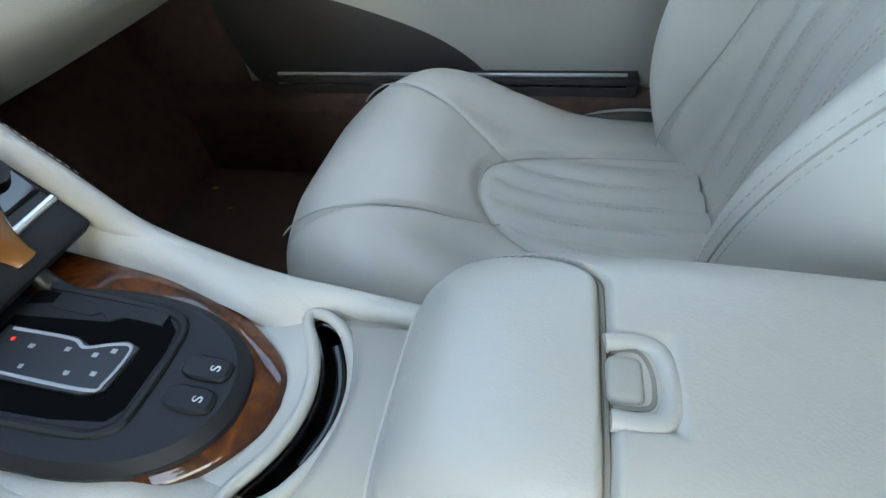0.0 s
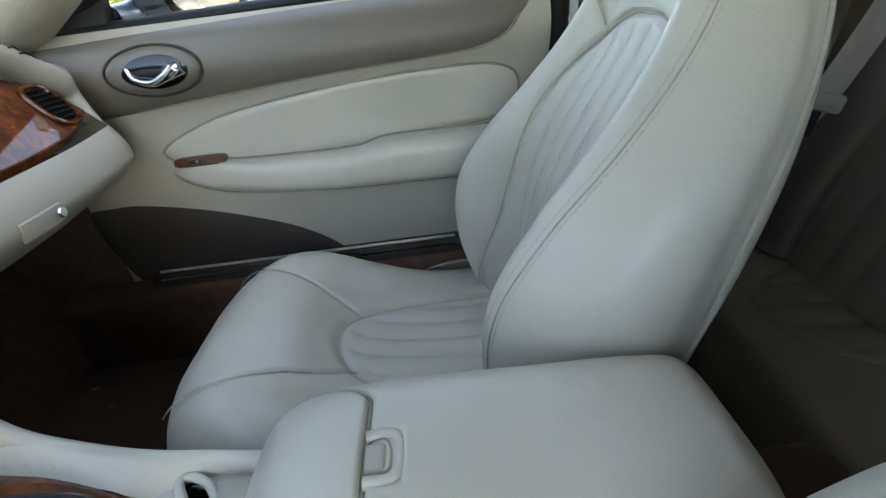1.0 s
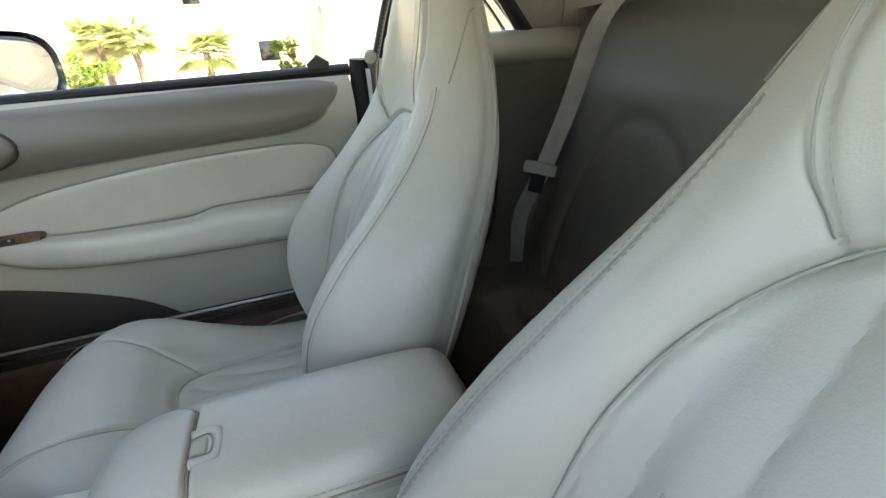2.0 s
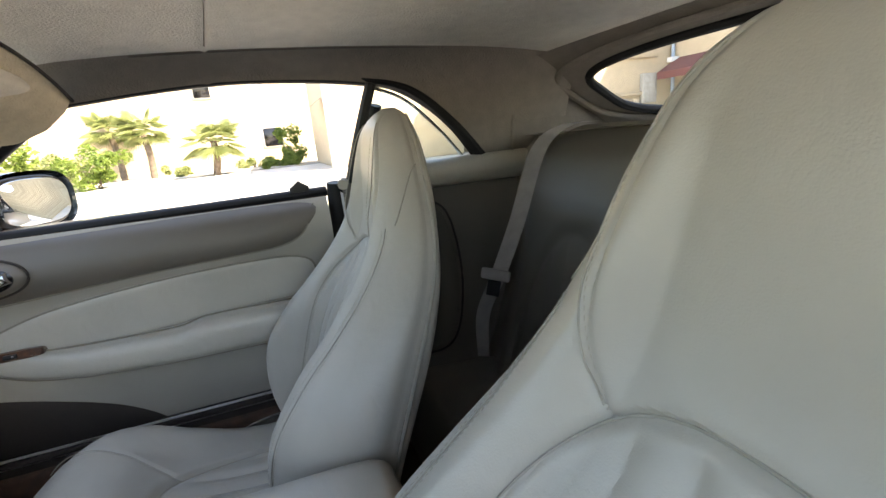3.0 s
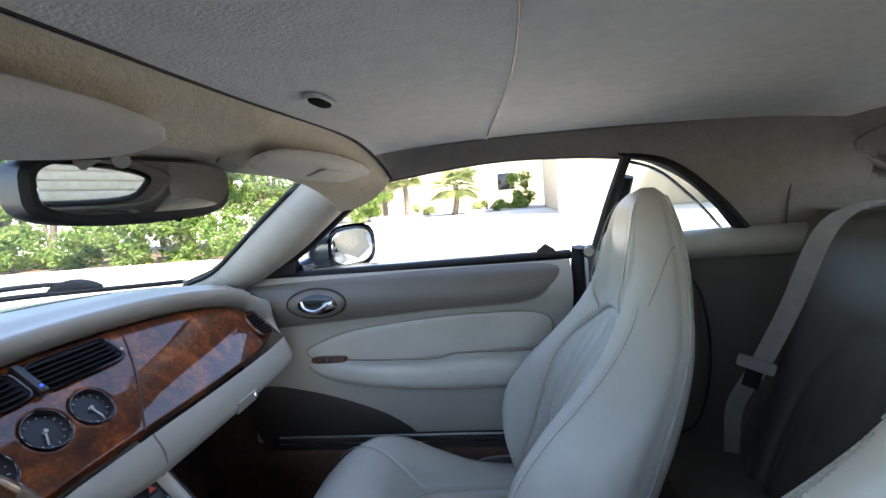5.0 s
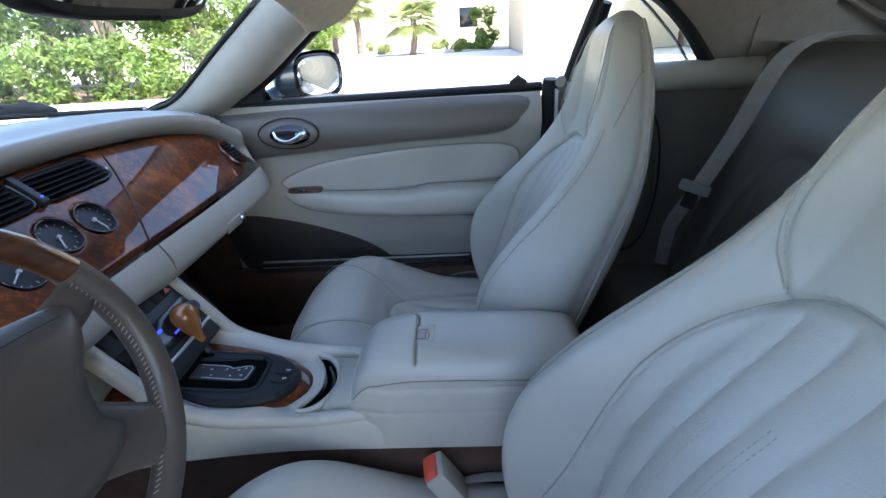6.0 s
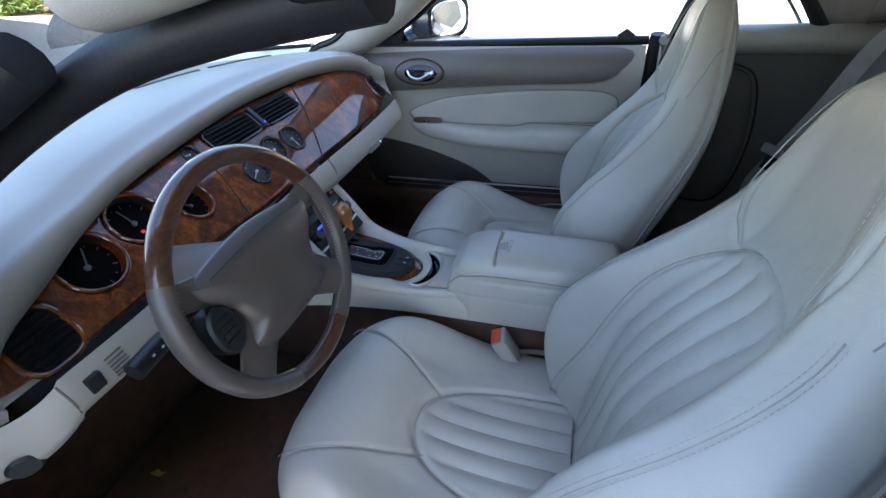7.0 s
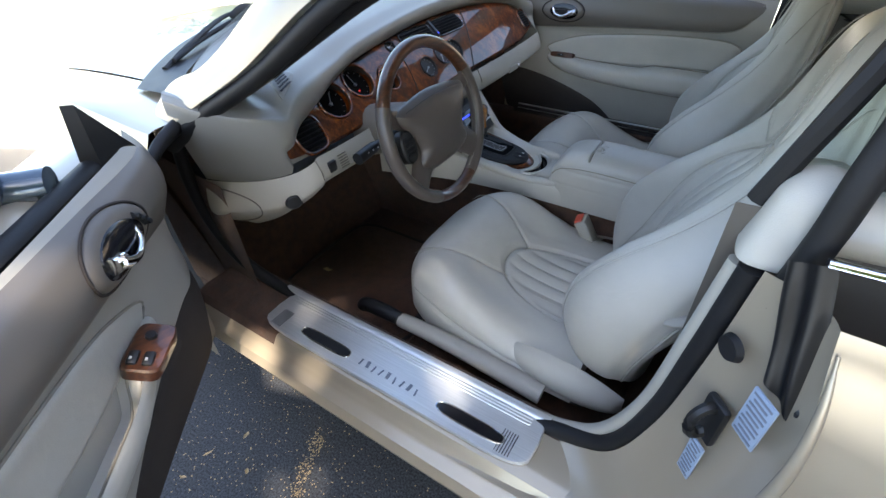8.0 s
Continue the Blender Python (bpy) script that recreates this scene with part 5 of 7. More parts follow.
part("park_lamp", lathe([(0, 0.0006), (0.0013, 0.0006), (0.0016, 0)], Matrix.Translation(csurf(-0.300, -0.011, 0.0240)), 10), RED_GLOW, gb)
for b in (-0.003, -0.024):
    bt = part("mode_button", slab(oval(-0.167, b, 0.0165, 0.0085, 32, 0.6), csurf, 0.019, 0.0232, 0.002), CHARCOAL, gp)
    tx = bpy.data.curves.new("letter", "FONT")
    tx.body, tx.size, tx.align_x, tx.align_y, tx.extrude = "S", 0.010, "CENTER", "CENTER", 0.0002
    tx.materials.append(WHITE)
    to = new("letter", tx)
    to.parent = gp
    to.matrix_basis = Matrix.Translation(csurf(-0.160, b, 0.0236) - LOC[gp.name]) @ pose(0, 0, 0, 0, 0, 90)
gr_ = part("side_grille", slab(oval(-0.405, 0.066, 0.030, 0.012, 30, 0.7), csurf, 0.012, 0.016, 0.002), GLOSSBLACK, cons, "small black oval grille")
for k in range(4):
    part("slat", box(*csurf(-0.420 + 0.010 * k, 0.066, 0.017), 0.003, 0.018, 0.002, 0.0005), BLACK, gr_)
wood_w = {1: smooth_table([-0.36, -0.30, -0.248, -0.19, -0.15, -0.126, -0.10], [0.079, 0.077, 0.072, 0.057, 0.052, 0.066, 0.072]),
          -1: smooth_table([-0.36, -0.30, -0.235, -0.18, -0.15, -0.126, -0.10], [0.087, 0.086, 0.084, 0.075, 0.062, 0.068, 0.072])}
edge_y = smooth_table([-0.33, -0.295, -0.235, -0.17, -0.10, -0.02], [0.103, 0.099, 0.092, 0.084, 0.078, 0.072])
edge_z = smooth_table([-0.33, -0.295, -0.235, -0.17, -0.10, -0.02], [0.552, 0.535, 0.515, 0.504, 0.4985, 0.492])
for sg in (-1, 1):
    def flank(u, v, sg=sg):
        x = -0.33 + 0.26 * u
        out_ = edge_y(x) + 0.004
        in_ = min(out_ - 0.006, wood_w[sg](x) - 0.005)
        return Vector((x, CY + sg * (out_ + (in_ - out_) * v), edge_z(x) + 0.012 - DROP[sg] + (con_top(x) - 0.001 - 0.012 * sstep(-0.19, -0.145, x) - edge_z(x) - 0.012 + DROP[sg]) * v + (0.006 - 0.5 * DROP[sg]) * math.sin(math.pi * v)))
    part("flank", grid(flank, 40, 12), LEATHER, cons, "padded leather between walnut and edge")
kb = thing("gear_lever", (-0.325, CY + 0.035, 0.52), "amber wooden gear knob on a black stalk", "gear lever")
part("knob", lathe([(0.0, 0.040), (0.010, 0.039), (0.018, 0.034), (0.0225, 0.024), (0.0225, 0.012), (0.018, -0.002), (0.0125, -0.016), (0.010, -0.030), (0.0105, -0.036), (0.0, -0.037)], Matrix.Translation((-0.333, CY + 0.038, 0.598)) @ pose(0, 0, 0, 0, -14, 0), 28), KNOBWOOD, kb, "amber lacquered wood knob")
part("stalk", tube([(-0.326, CY + 0.038, 0.570), (-0.318, CY + 0.036, 0.545), (-0.300, CY + 0.034, 0.525)], 0.007, 10), BLACK, kb)
part("boot", box(-0.295, CY + 0.030, 0.522, 0.05, 0.022, 0.014, 0.005), BLACK, kb, "black slide cover")
# cup holder and arm rest
ch = thing("cup_holder", (-0.08, CY, 0.50), "black cup holder with a beige half cover", "cup holder")
part("lip", tube([csurf(*cup_rim(k / 96, 0.002), 0.0) for k in range(96)], 0.0046, 10, closed=True), LEATHER, ch, "rolled leather edge of the mouth")
part("well", tube([csurf(*cup_rim(k / 96, -0.001), -0.010) for k in range(96)], 0.0022, 8, closed=True), GLOSSBLACK, ch, "shiny black inner edge")
part("ring", tube([csurf(cup_mid(y) + 0.003, y, -0.012) for y in (0.045, 0.03, 0.01, -0.015, -0.04)], 0.0050, 10, 30, flat=0.7), GLOSSBLACK, ch, "shiny black ring")
def cover_fn(u, v):
    y = -0.066 + 0.130 * v
    e = math.sin(math.pi * v) ** 0.45
    x0 = cup_mid(y) + 0.0105
    t = u
    x = x0 + (-0.034 - x0) * t
    return csurf(x, y, -0.012 + (0.010 + 0.016 * sstep(0.0, 0.30, t) ** 0.5 + 0.014 * t) * e)
part("cover", grid(cover_fn, 24, 44), TRIM, ch, "smooth beige half cover")

arm_t = smooth_table([-0.04, -0.03, -0.005, 0.055, 0.20, 0.30, 0.325, 0.335], [0.535, 0.560, 0.585, 0.600, 0.598, 0.592, 0.578, 0.55])


def flap_edge(y):
    y = max(y, -0.036)
    return 0.066 - 0.024 * (max(0.0, abs(y) - 0.036) / 0.020) ** 2.4


def armrest_fn(u, v):
    x = -0.042 + 0.377 * u
    Y, Z = superell(v, 4.2, 0.66, 0.92)
    w = 0.088 * (1 - 0.10 * sstep(0.02, -0.042, x))
    zb = 0.440
    zt = arm_t(x)
    y = Y * w
    z = zb + (zt - zb) * Z
    if z > 0.46:
        z -= notch(x - flap_edge(y), 0.009, 0.0026) * sstep(0.072, 0.064, abs(y)) * Z
        r = max(abs(x - 0.076) - 0.014, abs(y + 0.014) - 0.018)
        z -= 0.0035 * sstep(0.006, -0.001, r) * (x > 0.064)
    k = 1 - 0.03 * math.exp(-((z - 0.548 - 0.06 * (x - 0.1) * 0) / 0.004) ** 2) - 0.02 * math.exp(-((z - 0.505) / 0.003) ** 2)
    return x, CY + y * k, z


ar = thing("armrest", (0.15, CY, 0.44), "creased beige leather centre arm rest with a front flap", "arm rest")
part("lid", grid(armrest_fn, 280, 200, cap0=True, cap1=True), LEATHER, ar)
lat = part("latch", tube([(0.066, 0.0215, 0.5968), (0.080, 0.0235, 0.5968), (0.089, 0.0175, 0.5968), (0.0915, 0.002, 0.5968), (0.088, -0.0105, 0.5968), (0.080, -0.0135, 0.5968), (0.067, -0.0135, 0.5968)], 0.0044, 10, 60), LEATHER, ar, "moulded beige latch surround")
part("latch_button", box(0.0735, 0.0045, 0.5955, 0.015, 0.022, 0.009, 0.004, 3), TRIM, lat, "rounded beige press button")
# solid strip whose darker colour stands for shade round the button
part("latch_gap", tube([(0.068, 0.0175, 0.5955), (0.079, 0.0185, 0.5962), (0.0835, 0.012, 0.5962), (0.0845, 0.002, 0.5962), (0.082, -0.0065, 0.5962), (0.068, -0.0085, 0.5962)], 0.0018, 6, 40), SEAM, lat, "dark strip laid in the gap")
for t in (0.172, 0.828):
    part("seam_line", seam([Vector(armrest_fn(0.02 + 0.96 * i / 40, t)) for i in range(41)], 0.0013, 90), SEAM, ar)
gap = []
for i in range(61):
    yy = -0.066 + 0.124 * i / 60
    xx = flap_edge(yy)
    zz = 0.440 + (arm_t(xx) - 0.440) * (1 - (abs(yy) / 0.088) ** 4.2) ** (1 / 4.2)
    gap.append((xx, CY + yy, zz - 0.0065))
# solid strip in the groove, darker to give the gap its shade
part("flap_gap", seam(gap, 0.0017, 120), SEAM, ar, "dark strip laid in the gap behind the flap")
for vv, sg in ((0.158, -1), (0.842, 1)):
    part("console_seam", seam([Vector(console_fn(0.24 + 0.30 * i / 30, vv)) + Vector((0, 0, 0.0004)) for i in range(31)], 0.0010, 70), SEATSEAM, cons)
    part("console_stitching", stitches([Vector(console_fn(0.24 + 0.30 * i / 30, vv - sg * 0.018)) + Vector((0, 0, 0.0008)) for i in range(31)], 0.006, 0.0036), STITCH, cons, "tan thread")
    tagged(cons.children[-1], kind="stuff")
part("stitching", join(*[stitches([Vector(armrest_fn(0.03 + 0.94 * i / 30, t)) + Vector((0, 0.0012 * sg, 0.0012)) for i in range(31)], 0.006, 0.0036) for t, sg in ((0.166, -1), (0.180, -1), (0.834, 1))]), STITCH, ar, "tan thread")
tagged(ar.children[-1], kind="stuff")

# ---- quarter panels, pillars, roof ----
for sg in (1, -1):
    q = thing("quarter_panel", (0.62, sg * 0.60, 0.45), "padded rear quarter trim darkened to taupe for shade, with a beige top roll", "trim panel", "quarter panels")
    # panel in taupe instead of leather tone: its shade is in the colour
    part("panel", grid(lambda u, v: (0.40 + 0.62 * u, sg * (0.605 + 0.05 * (1 - u) - 0.02 * math.sin(math.pi * v)), 0.17 + 0.73 * v), 20, 20), TAUPE, q)
    part("pad", patch([(0.46, 0.45), (0.62, 0.45), (0.66, 0.60), (0.64, 0.78), (0.58, 0.83), (0.46, 0.84)], lambda a, b, h: Vector((a, sg * (0.605 + 0.05 * (1 - (a - 0.4) / 0.62) - 0.02 - h), b)), 0.014, 80, 10, power=8), TAUPE, q, "taupe cushion pad")
    part("pad_seam", tube([(a, sg * (0.605 + 0.05 * (1 - (a - 0.4) / 0.62) - 0.0215), b) for a, b in [(0.455, 0.44), (0.62, 0.44), (0.668, 0.60), (0.648, 0.785), (0.582, 0.838), (0.455, 0.848)]], 0.0030, 6, 60), SPEAKER, q, "dark piped edge")
    part("top_roll", grid(lambda u, v: (0.455 + 0.565 * u, sg * (0.635 - 0.035 * u + 0.048 * math.cos(2 * math.pi * v)), 0.893 + 0.006 * math.sin(3 * u) + 0.035 * math.sin(2 * math.pi * v)), 30, 16, cv=True, cap0=True, cap1=True), LEATHER, q, "beige padded top roll")
    b = thing("belt_post_pad", (0.42, sg * 0.64, 0.85), "stitched beige leather pad at the door post", "trim pad", "door posts")
    def pad(u, v, sg=sg):
        a = 2 * math.pi * v
        e = min(1, (u / 0.12)) ** 0.5 if u < 0.12 else (math.sqrt(max(0, 1 - ((u - 0.75) / 0.25) ** 2)) if u > 0.75 else 1.0)
        return Vector((0.446 + 0.026 * u + 0.034 * e * spow(math.cos(a), 0.6), sg * (0.662 - 0.035 * u + 0.044 * e * spow(math.sin(a), 0.6)), 0.838 + 0.115 * u))
    part("pad", grid(pad, 36, 40, cv=True, cap0=True, cap1=True), LEATHER, b)
    for o in (0.0, 0.012):
        part("pad_seam", seam([pad(0.08 + 0.80 * i / 16, 0.62 + o) for i in range(17)], 0.0010, 40), SEAM, b)
    if sg > 0:
        part("belt_guide", tube([(0.40, sg * 0.615, 0.905), (0.395, sg * 0.600, 0.90)], 0.012, 12), TRIM, b, "beige belt guide")
        part("strap", grid(lambda u, v: (0.395 + 0.02 * u, sg * (0.615 + 0.045 * v + 0.07 * u), 0.88 - 0.50 * u), 20, 4), BELT, b, "grey seat belt webbing")

    # windscreen pillar, inside trim and rubber
    ap = thing("windscreen_pillar", (-0.6, sg * 0.68, 0.86), "beige trimmed windscreen pillar with black rubber seal", "pillar", "windscreen pillars")
    oe = spline([(-0.085, 0.600, 1.118), (-0.20, 0.637, 1.050), (-0.35, 0.672, 0.945), (-0.52, 0.712, 0.850), (-0.64, 0.735, 0.770)], 40)
    ie = spline([(-0.255, 0.568, 1.142), (-0.42, 0.588, 1.020), (-0.57, 0.615, 0.910), (-0.68, 0.640, 0.870), (-0.76, 0.65, 0.795)], 40)
    fl = lambda p: Vector((p[0], sg * p[1], p[2]))
    part("inner_trim", grid(lambda u, v: fl(oe[round(u * 39)].lerp(ie[round(u * 39)], v) + Vector((0.03, -0.035, -0.005)) * math.sin(math.pi * v) ** 0.7), 40, 14), PILLAR, ap)
    part("outer_skin", grid(lambda u, v: fl((oe[round(u * 38)] + Vector((-0.03, 0.052, 0.012))).lerp(ie[round(u * 38)] + Vector((-0.015, 0.02, 0.012)), v) + Vector((-0.01, 0.02, 0.02)) * math.sin(math.pi * v) ** 0.7), 40, 12), PAINT, ap, "champagne metallic outer pillar")
    part("seal", tube([fl(p + Vector((-0.004, 0.032, 0.006))) for p in oe[::3]], 0.017, 12, 50), RUBBER, ap, "black rubber seal")
    part("glass_edge", tube([fl(p + Vector((-0.004, 0.0, 0.003))) for p in ie[::3]], 0.006, 8, 40), RUBBER, ap, "black glass edge")
    # weather strip round the door opening
    if sg == 1:
        js = thing("door_seal", (0.39, 0.70, 0.33), "black rubber seal at the closed door's rear edge", "door seal", "door seals")
        part("strip", tube([(0.375, 0.722, 0.36), (0.382, 0.722, 0.60), (0.388, 0.712, 0.80), (0.392, 0.700, 0.90)], 0.022, 10, 30), RUBBER, js)
    else:
      ws = thing("door_seal", (0, sg * 0.70, 0.33), "black rubber door opening seal", "door seal", "door seals")
      part("front_strip", tube([(-0.62, sg * 0.735, 0.83), (-0.70, sg * 0.735, 0.72), (-0.72, sg * 0.725, 0.55), (-0.66, sg * 0.715, 0.42), (-0.55, sg * 0.705, 0.366), (-0.44, sg * 0.710, 0.352)], 0.016, 10, 60), RUBBER, ws)
      part("rear_strip", tube([(0.17, sg * 0.712, 0.350), (0.26, sg * 0.708, 0.362), (0.36, sg * 0.715, 0.42), (0.405, sg * 0.715, 0.55), (0.425, sg * 0.705, 0.70), (0.440, sg * 0.694, 0.845)], 0.016, 10, 60), RUBBER, ws)
      part("post_trim", tube([(0.19, sg * 0.690, 0.342), (0.28, sg * 0.692, 0.366), (0.345, sg * 0.698, 0.425), (0.390, sg * 0.700, 0.55), (0.410, sg * 0.692, 0.70), (0.426, sg * 0.680, 0.84)], 0.013, 12, 60), TRIM, ws, "beige trim roll at the door post")
      part("screen_corner", tube([(0.12, sg * 0.612, 1.152), (0.02, sg * 0.604, 1.135), (-0.07, sg * 0.602, 1.112), (-0.16, sg * 0.612, 1.073), (-0.25, sg * 0.638, 1.019), (-0.36, sg * 0.678, 0.948)], lambda t: 0.017 - 0.004 * t, 12, 50), RUBBER, ws, "thick black seal at the screen corner")
      part("foot_seal", tube([(-0.600, sg * 0.690, 0.850), (-0.592, sg * 0.745, 0.838), (-0.572, sg * 0.810, 0.824), (-0.548, sg * 0.860, 0.806)], lambda t: 0.018 - 0.006 * t, 12, 30), RUBBER, ws, "black rubber below the pillar")
      rc = thing("roof_corner", (-0.07, sg * 0.63, 1.128), "beige leather end of the folding roof's front bow", "trim")
      part("skin", tube([(-0.030, sg * 0.632, 1.155), (-0.015, sg * 0.632, 1.159), (0.0, sg * 0.632, 1.162), (0.035, sg * 0.632, 1.169), (0.070, sg * 0.634, 1.177), (0.12, sg * 0.636, 1.187)], lambda t: 0.022 * min(1, 0.8 + 3 * t), 18, 40), TRIM, rc)
      part("corner_seam", tube([(-0.022, sg * 0.6535, 1.160), (0.0, sg * 0.6540, 1.165), (0.05, sg * 0.6545, 1.176), (0.10, sg * 0.6565, 1.187)], 0.0012, 6, 30), SEAM, rc)
    # rear quarter body, outside
    rb = thing("rear_wing", (0.9, sg * 0.85, 0.3), "champagne metallic rear wing and door jamb", "body panel", "rear wings")
    inner = spline([(0.10, 0.705, 0.348), (0.26, 0.716, 0.356), (0.36, 0.732, 0.415), (0.408, 0.736, 0.55), (0.432, 0.728, 0.70), (0.448, 0.715, 0.86)], 40)
    outer = spline([(0.10, 0.850, 0.330), (0.30, 0.852, 0.350), (0.43, 0.855, 0.42), (0.505, 0.852, 0.58), (0.525, 0.832, 0.74), (0.512, 0.782, 0.866)], 40)
    def jamb(u, v, sg=sg):
        p = inner[round(u * 39)].lerp(outer[round(u * 39)], v)
        dish = math.sin(math.pi * v) * sstep(0.25, 0.5, u) * 0.018
        return Vector((p.x + dish, sg * p.y, p.z - 0.010 * math.sin(math.pi * v) * sstep(0.5, 0.2, u)))
    part("jamb", grid(jamb, 40, 24), PAINT, rb)
    def wing(u, v, sg=sg):
        p = outer[round((0.25 + 0.75 * v) * 39)]
        x = p.x + (2.05 - p.x) * u
        return Vector((x, sg * (p.y + 0.045 * sstep(0.0, 0.12, u) * (1 - 0.4 * v) - 0.05 * u * v), p.z + 0.020 * sstep(0, 0.2, u) * v - 0.10 * (1 - v) * sstep(0, 0.1, u) - 0.05 * u * v))
    part("skin", grid(wing, 60, 40), PAINT, rb)
    part("jamb_edge", tube([Vector((p.x + 0.004, sg * (p.y + 0.004), p.z)) for p in outer[8::3]], lambda t: 0.0085 * max(0.02, math.sin(math.pi * min(1, t + 0.02))) ** 0.4, 10, 50), PAINT, rb)
    part("post_seal", tube([(0.470, sg * 0.716, 0.82), (0.478, sg * 0.708, 0.87), (0.484, sg * 0.700, 0.92), (0.490, sg * 0.686, 0.98), (0.505, sg * 0.656, 1.07)], 0.016, 10, 24), RUBBER, rb, "black rubber post seal")
    part("chrome_strip", tube([(0.485, sg * 0.745, 0.909), (0.8, sg * 0.735, 0.912), (1.3, sg * 0.70, 0.915)], 0.0065, 10, 30, flat=0.8), CHROME, rb, "bright waist strip")
    # quarter window and its frame
    qw = thing("quarter_window", (0.55, sg * 0.62, 0.92), "small fixed rear side window in a black frame", "window", "quarter windows")
    part("post", tube([(0.42, sg * 0.640, 0.90), (0.455, sg * 0.628, 1.01), (0.490, sg * 0.605, 1.115)], 0.013, 8, 16), RUBBER, qw, "black division post")
    part("rear_frame", tube([(0.47, sg * 0.605, 1.125), (0.58, sg * 0.603, 1.092), (0.675, sg * 0.605, 1.012), (0.755, sg * 0.615, 0.915)], lambda t: 0.007 + 0.011 * t, 8, 30), RUBBER, qw, "black curved frame")
    part("inner_bead", tube([(0.49, sg * 0.628, 1.11), (0.57, sg * 0.628, 1.075), (0.65, sg * 0.628, 1.00), (0.72, sg * 0.635, 0.915)], 0.004, 8, 30), CHROME, qw, "bright bead")
    part("pane", ([(0.43, sg * 0.636, 0.905), (0.74, sg * 0.622, 0.915), (0.66, sg * 0.612, 1.01), (0.57, sg * 0.608, 1.085), (0.495, sg * 0.606, 1.11)], [(0, 1, 2, 3, 4)]), SIDEGLASS, qw, "glass")

JN = Vector((-0.76, -0.65, 0))       # the driver's jamb faces this way


def jl_at(y, z):
    """A place just proud of the driver's jamb."""
    return Vector((0.462 + 0.86 * (-0.765 - y) - 0.04 * max(0, 0.62 - z) / 0.1, y, z)) + JN * 0.003


# striker, plug and stickers on the driver's jamb
jl = thing("door_striker", (0.47, -0.80, 0.64), "black door latch striker loop on the jamb", "door striker")
jc = jl_at(-0.768, 0.660)
part("loop", tube([jc + JN * (0.012 + 0.017 * math.cos(a)) + Vector((0, 0, 0.028 * math.sin(a))) for a in (2 * math.pi * k / 20 for k in range(20))], 0.0075, 8, closed=True), BLACK, jl)
part("base", box(*jc, 0.012, 0.036, 0.074, 0.005, m=pose(0, 0, 0, 0, 0, 40.5)), BLACK, jl)
for zc, yc, sw_ in ((0.728, -0.800, 0.034), (0.585, -0.782, 0.024)):
    lb = thing("sticker", (0.46, yc, zc), "pale blue printed information sticker on the jamb", "sticker", "jamb stickers")
    part("paper", box(*jl_at(yc, zc), 0.003, sw_, 0.076, 0.0005, m=pose(0, 0, 0, 0, 0, 40.5)), LABEL, lb)
    for k in range(9):
        part("print_bar", box(*(jl_at(yc, zc) + JN * 0.0018 + Vector((0, 0, -0.032 + 0.008 * k))), 0.0012, sw_ * (0.8 - 0.2 * (k % 3 == 1)), 0.003, 0, m=pose(0, 0, 0, 0, 0, 40.5)), BARS, lb)
pg = thing("rubber_plug", (0.435, -0.77, 0.79), "black rubber plug in the jamb", "plug")
part("plug", lathe([(0.0, 0.004), (0.015, 0.004), (0.018, -0.004)], Matrix.Translation(jl_at(-0.750, 0.770)) @ pose(0, 0, 0, 0, 90, 220.5), 20), RUBBER, pg)
gt = thing("rubber_gutter", (0.48, -0.75, 0.80), "glossy black rubber drain gutter below the hood frame", "gutter")
def gutter(u, v):
    top = Vector((0.458, -0.735, 0.895)).lerp(Vector((0.492, -0.752, 0.912)), v)
    low = Vector((0.488, -0.772, 0.765)).lerp(Vector((0.540, -0.800, 0.728)), v)
    p = top.lerp(low, u)
    return p + Vector((-0.010, -0.014, 0.004)) * (math.sin(math.pi * v) + 0.7 * math.sin(3.4 * math.pi * v + 1.2 * u) + 0.25 * math.sin(7 * u + 5 * v)) * (0.4 + 0.6 * u) * 0.55
part("flap", grid(gutter, 30, 44), WETRUBBER, gt)
part("bolt", lathe([(0, 0.004), (0.006, 0.004), (0.008, 0)], Matrix.Translation((0.522, -0.800, 0.762)) @ pose(0, 0, 0, 80, 0, 20), 12), BLACK, gt)

# folding roof lining
ROOF_X = [-0.11, -0.05, 0.10, 0.30, 0.55, 0.80, 1.00]
roof_c = smooth_table(ROOF_X, [1.198, 1.206, 1.214, 1.216, 1.212, 1.200, 1.175])
win_top = smooth_table([-0.11, 0.15, 0.35, 0.50, 0.58, 0.68, 0.76, 0.90, 1.05], [1.105, 1.131, 1.128, 1.112, 1.090, 1.018, 0.935, 0.93, 0.93])


def roof_fn(u, v):
    x = -0.11 + 1.11 * u
    y = -1 + 2 * v
    s = abs(y)
    zt, zw = roof_c(x), win_top(x) + (0.018 * sstep(0.75, 0.5, x) if y < 0 else 0)
    half = 0.60 + 0.015 * sstep(0.5, 1.0, x)
    if s < 0.80:
        t = s / 0.80
        yy = 0.545 * t
        z = zt - 0.030 * t ** 4 - 0.004 * t * t
    else:
        t = (s - 0.80) / 0.20
        yy = 0.545 + (half - 0.545) * math.sin(t * math.pi / 2)
        z = (zt - 0.034) + (zw - zt + 0.034) * t
        yy += 0.006 * math.sin(18 * x + 4 * t) * t * (1 - t)
    z -= 0.003 * math.exp(-((x - 0.218 + 0.02 * (yy / 0.36) ** 2) / 0.005) ** 2)
    return x, math.copysign(yy, y), z


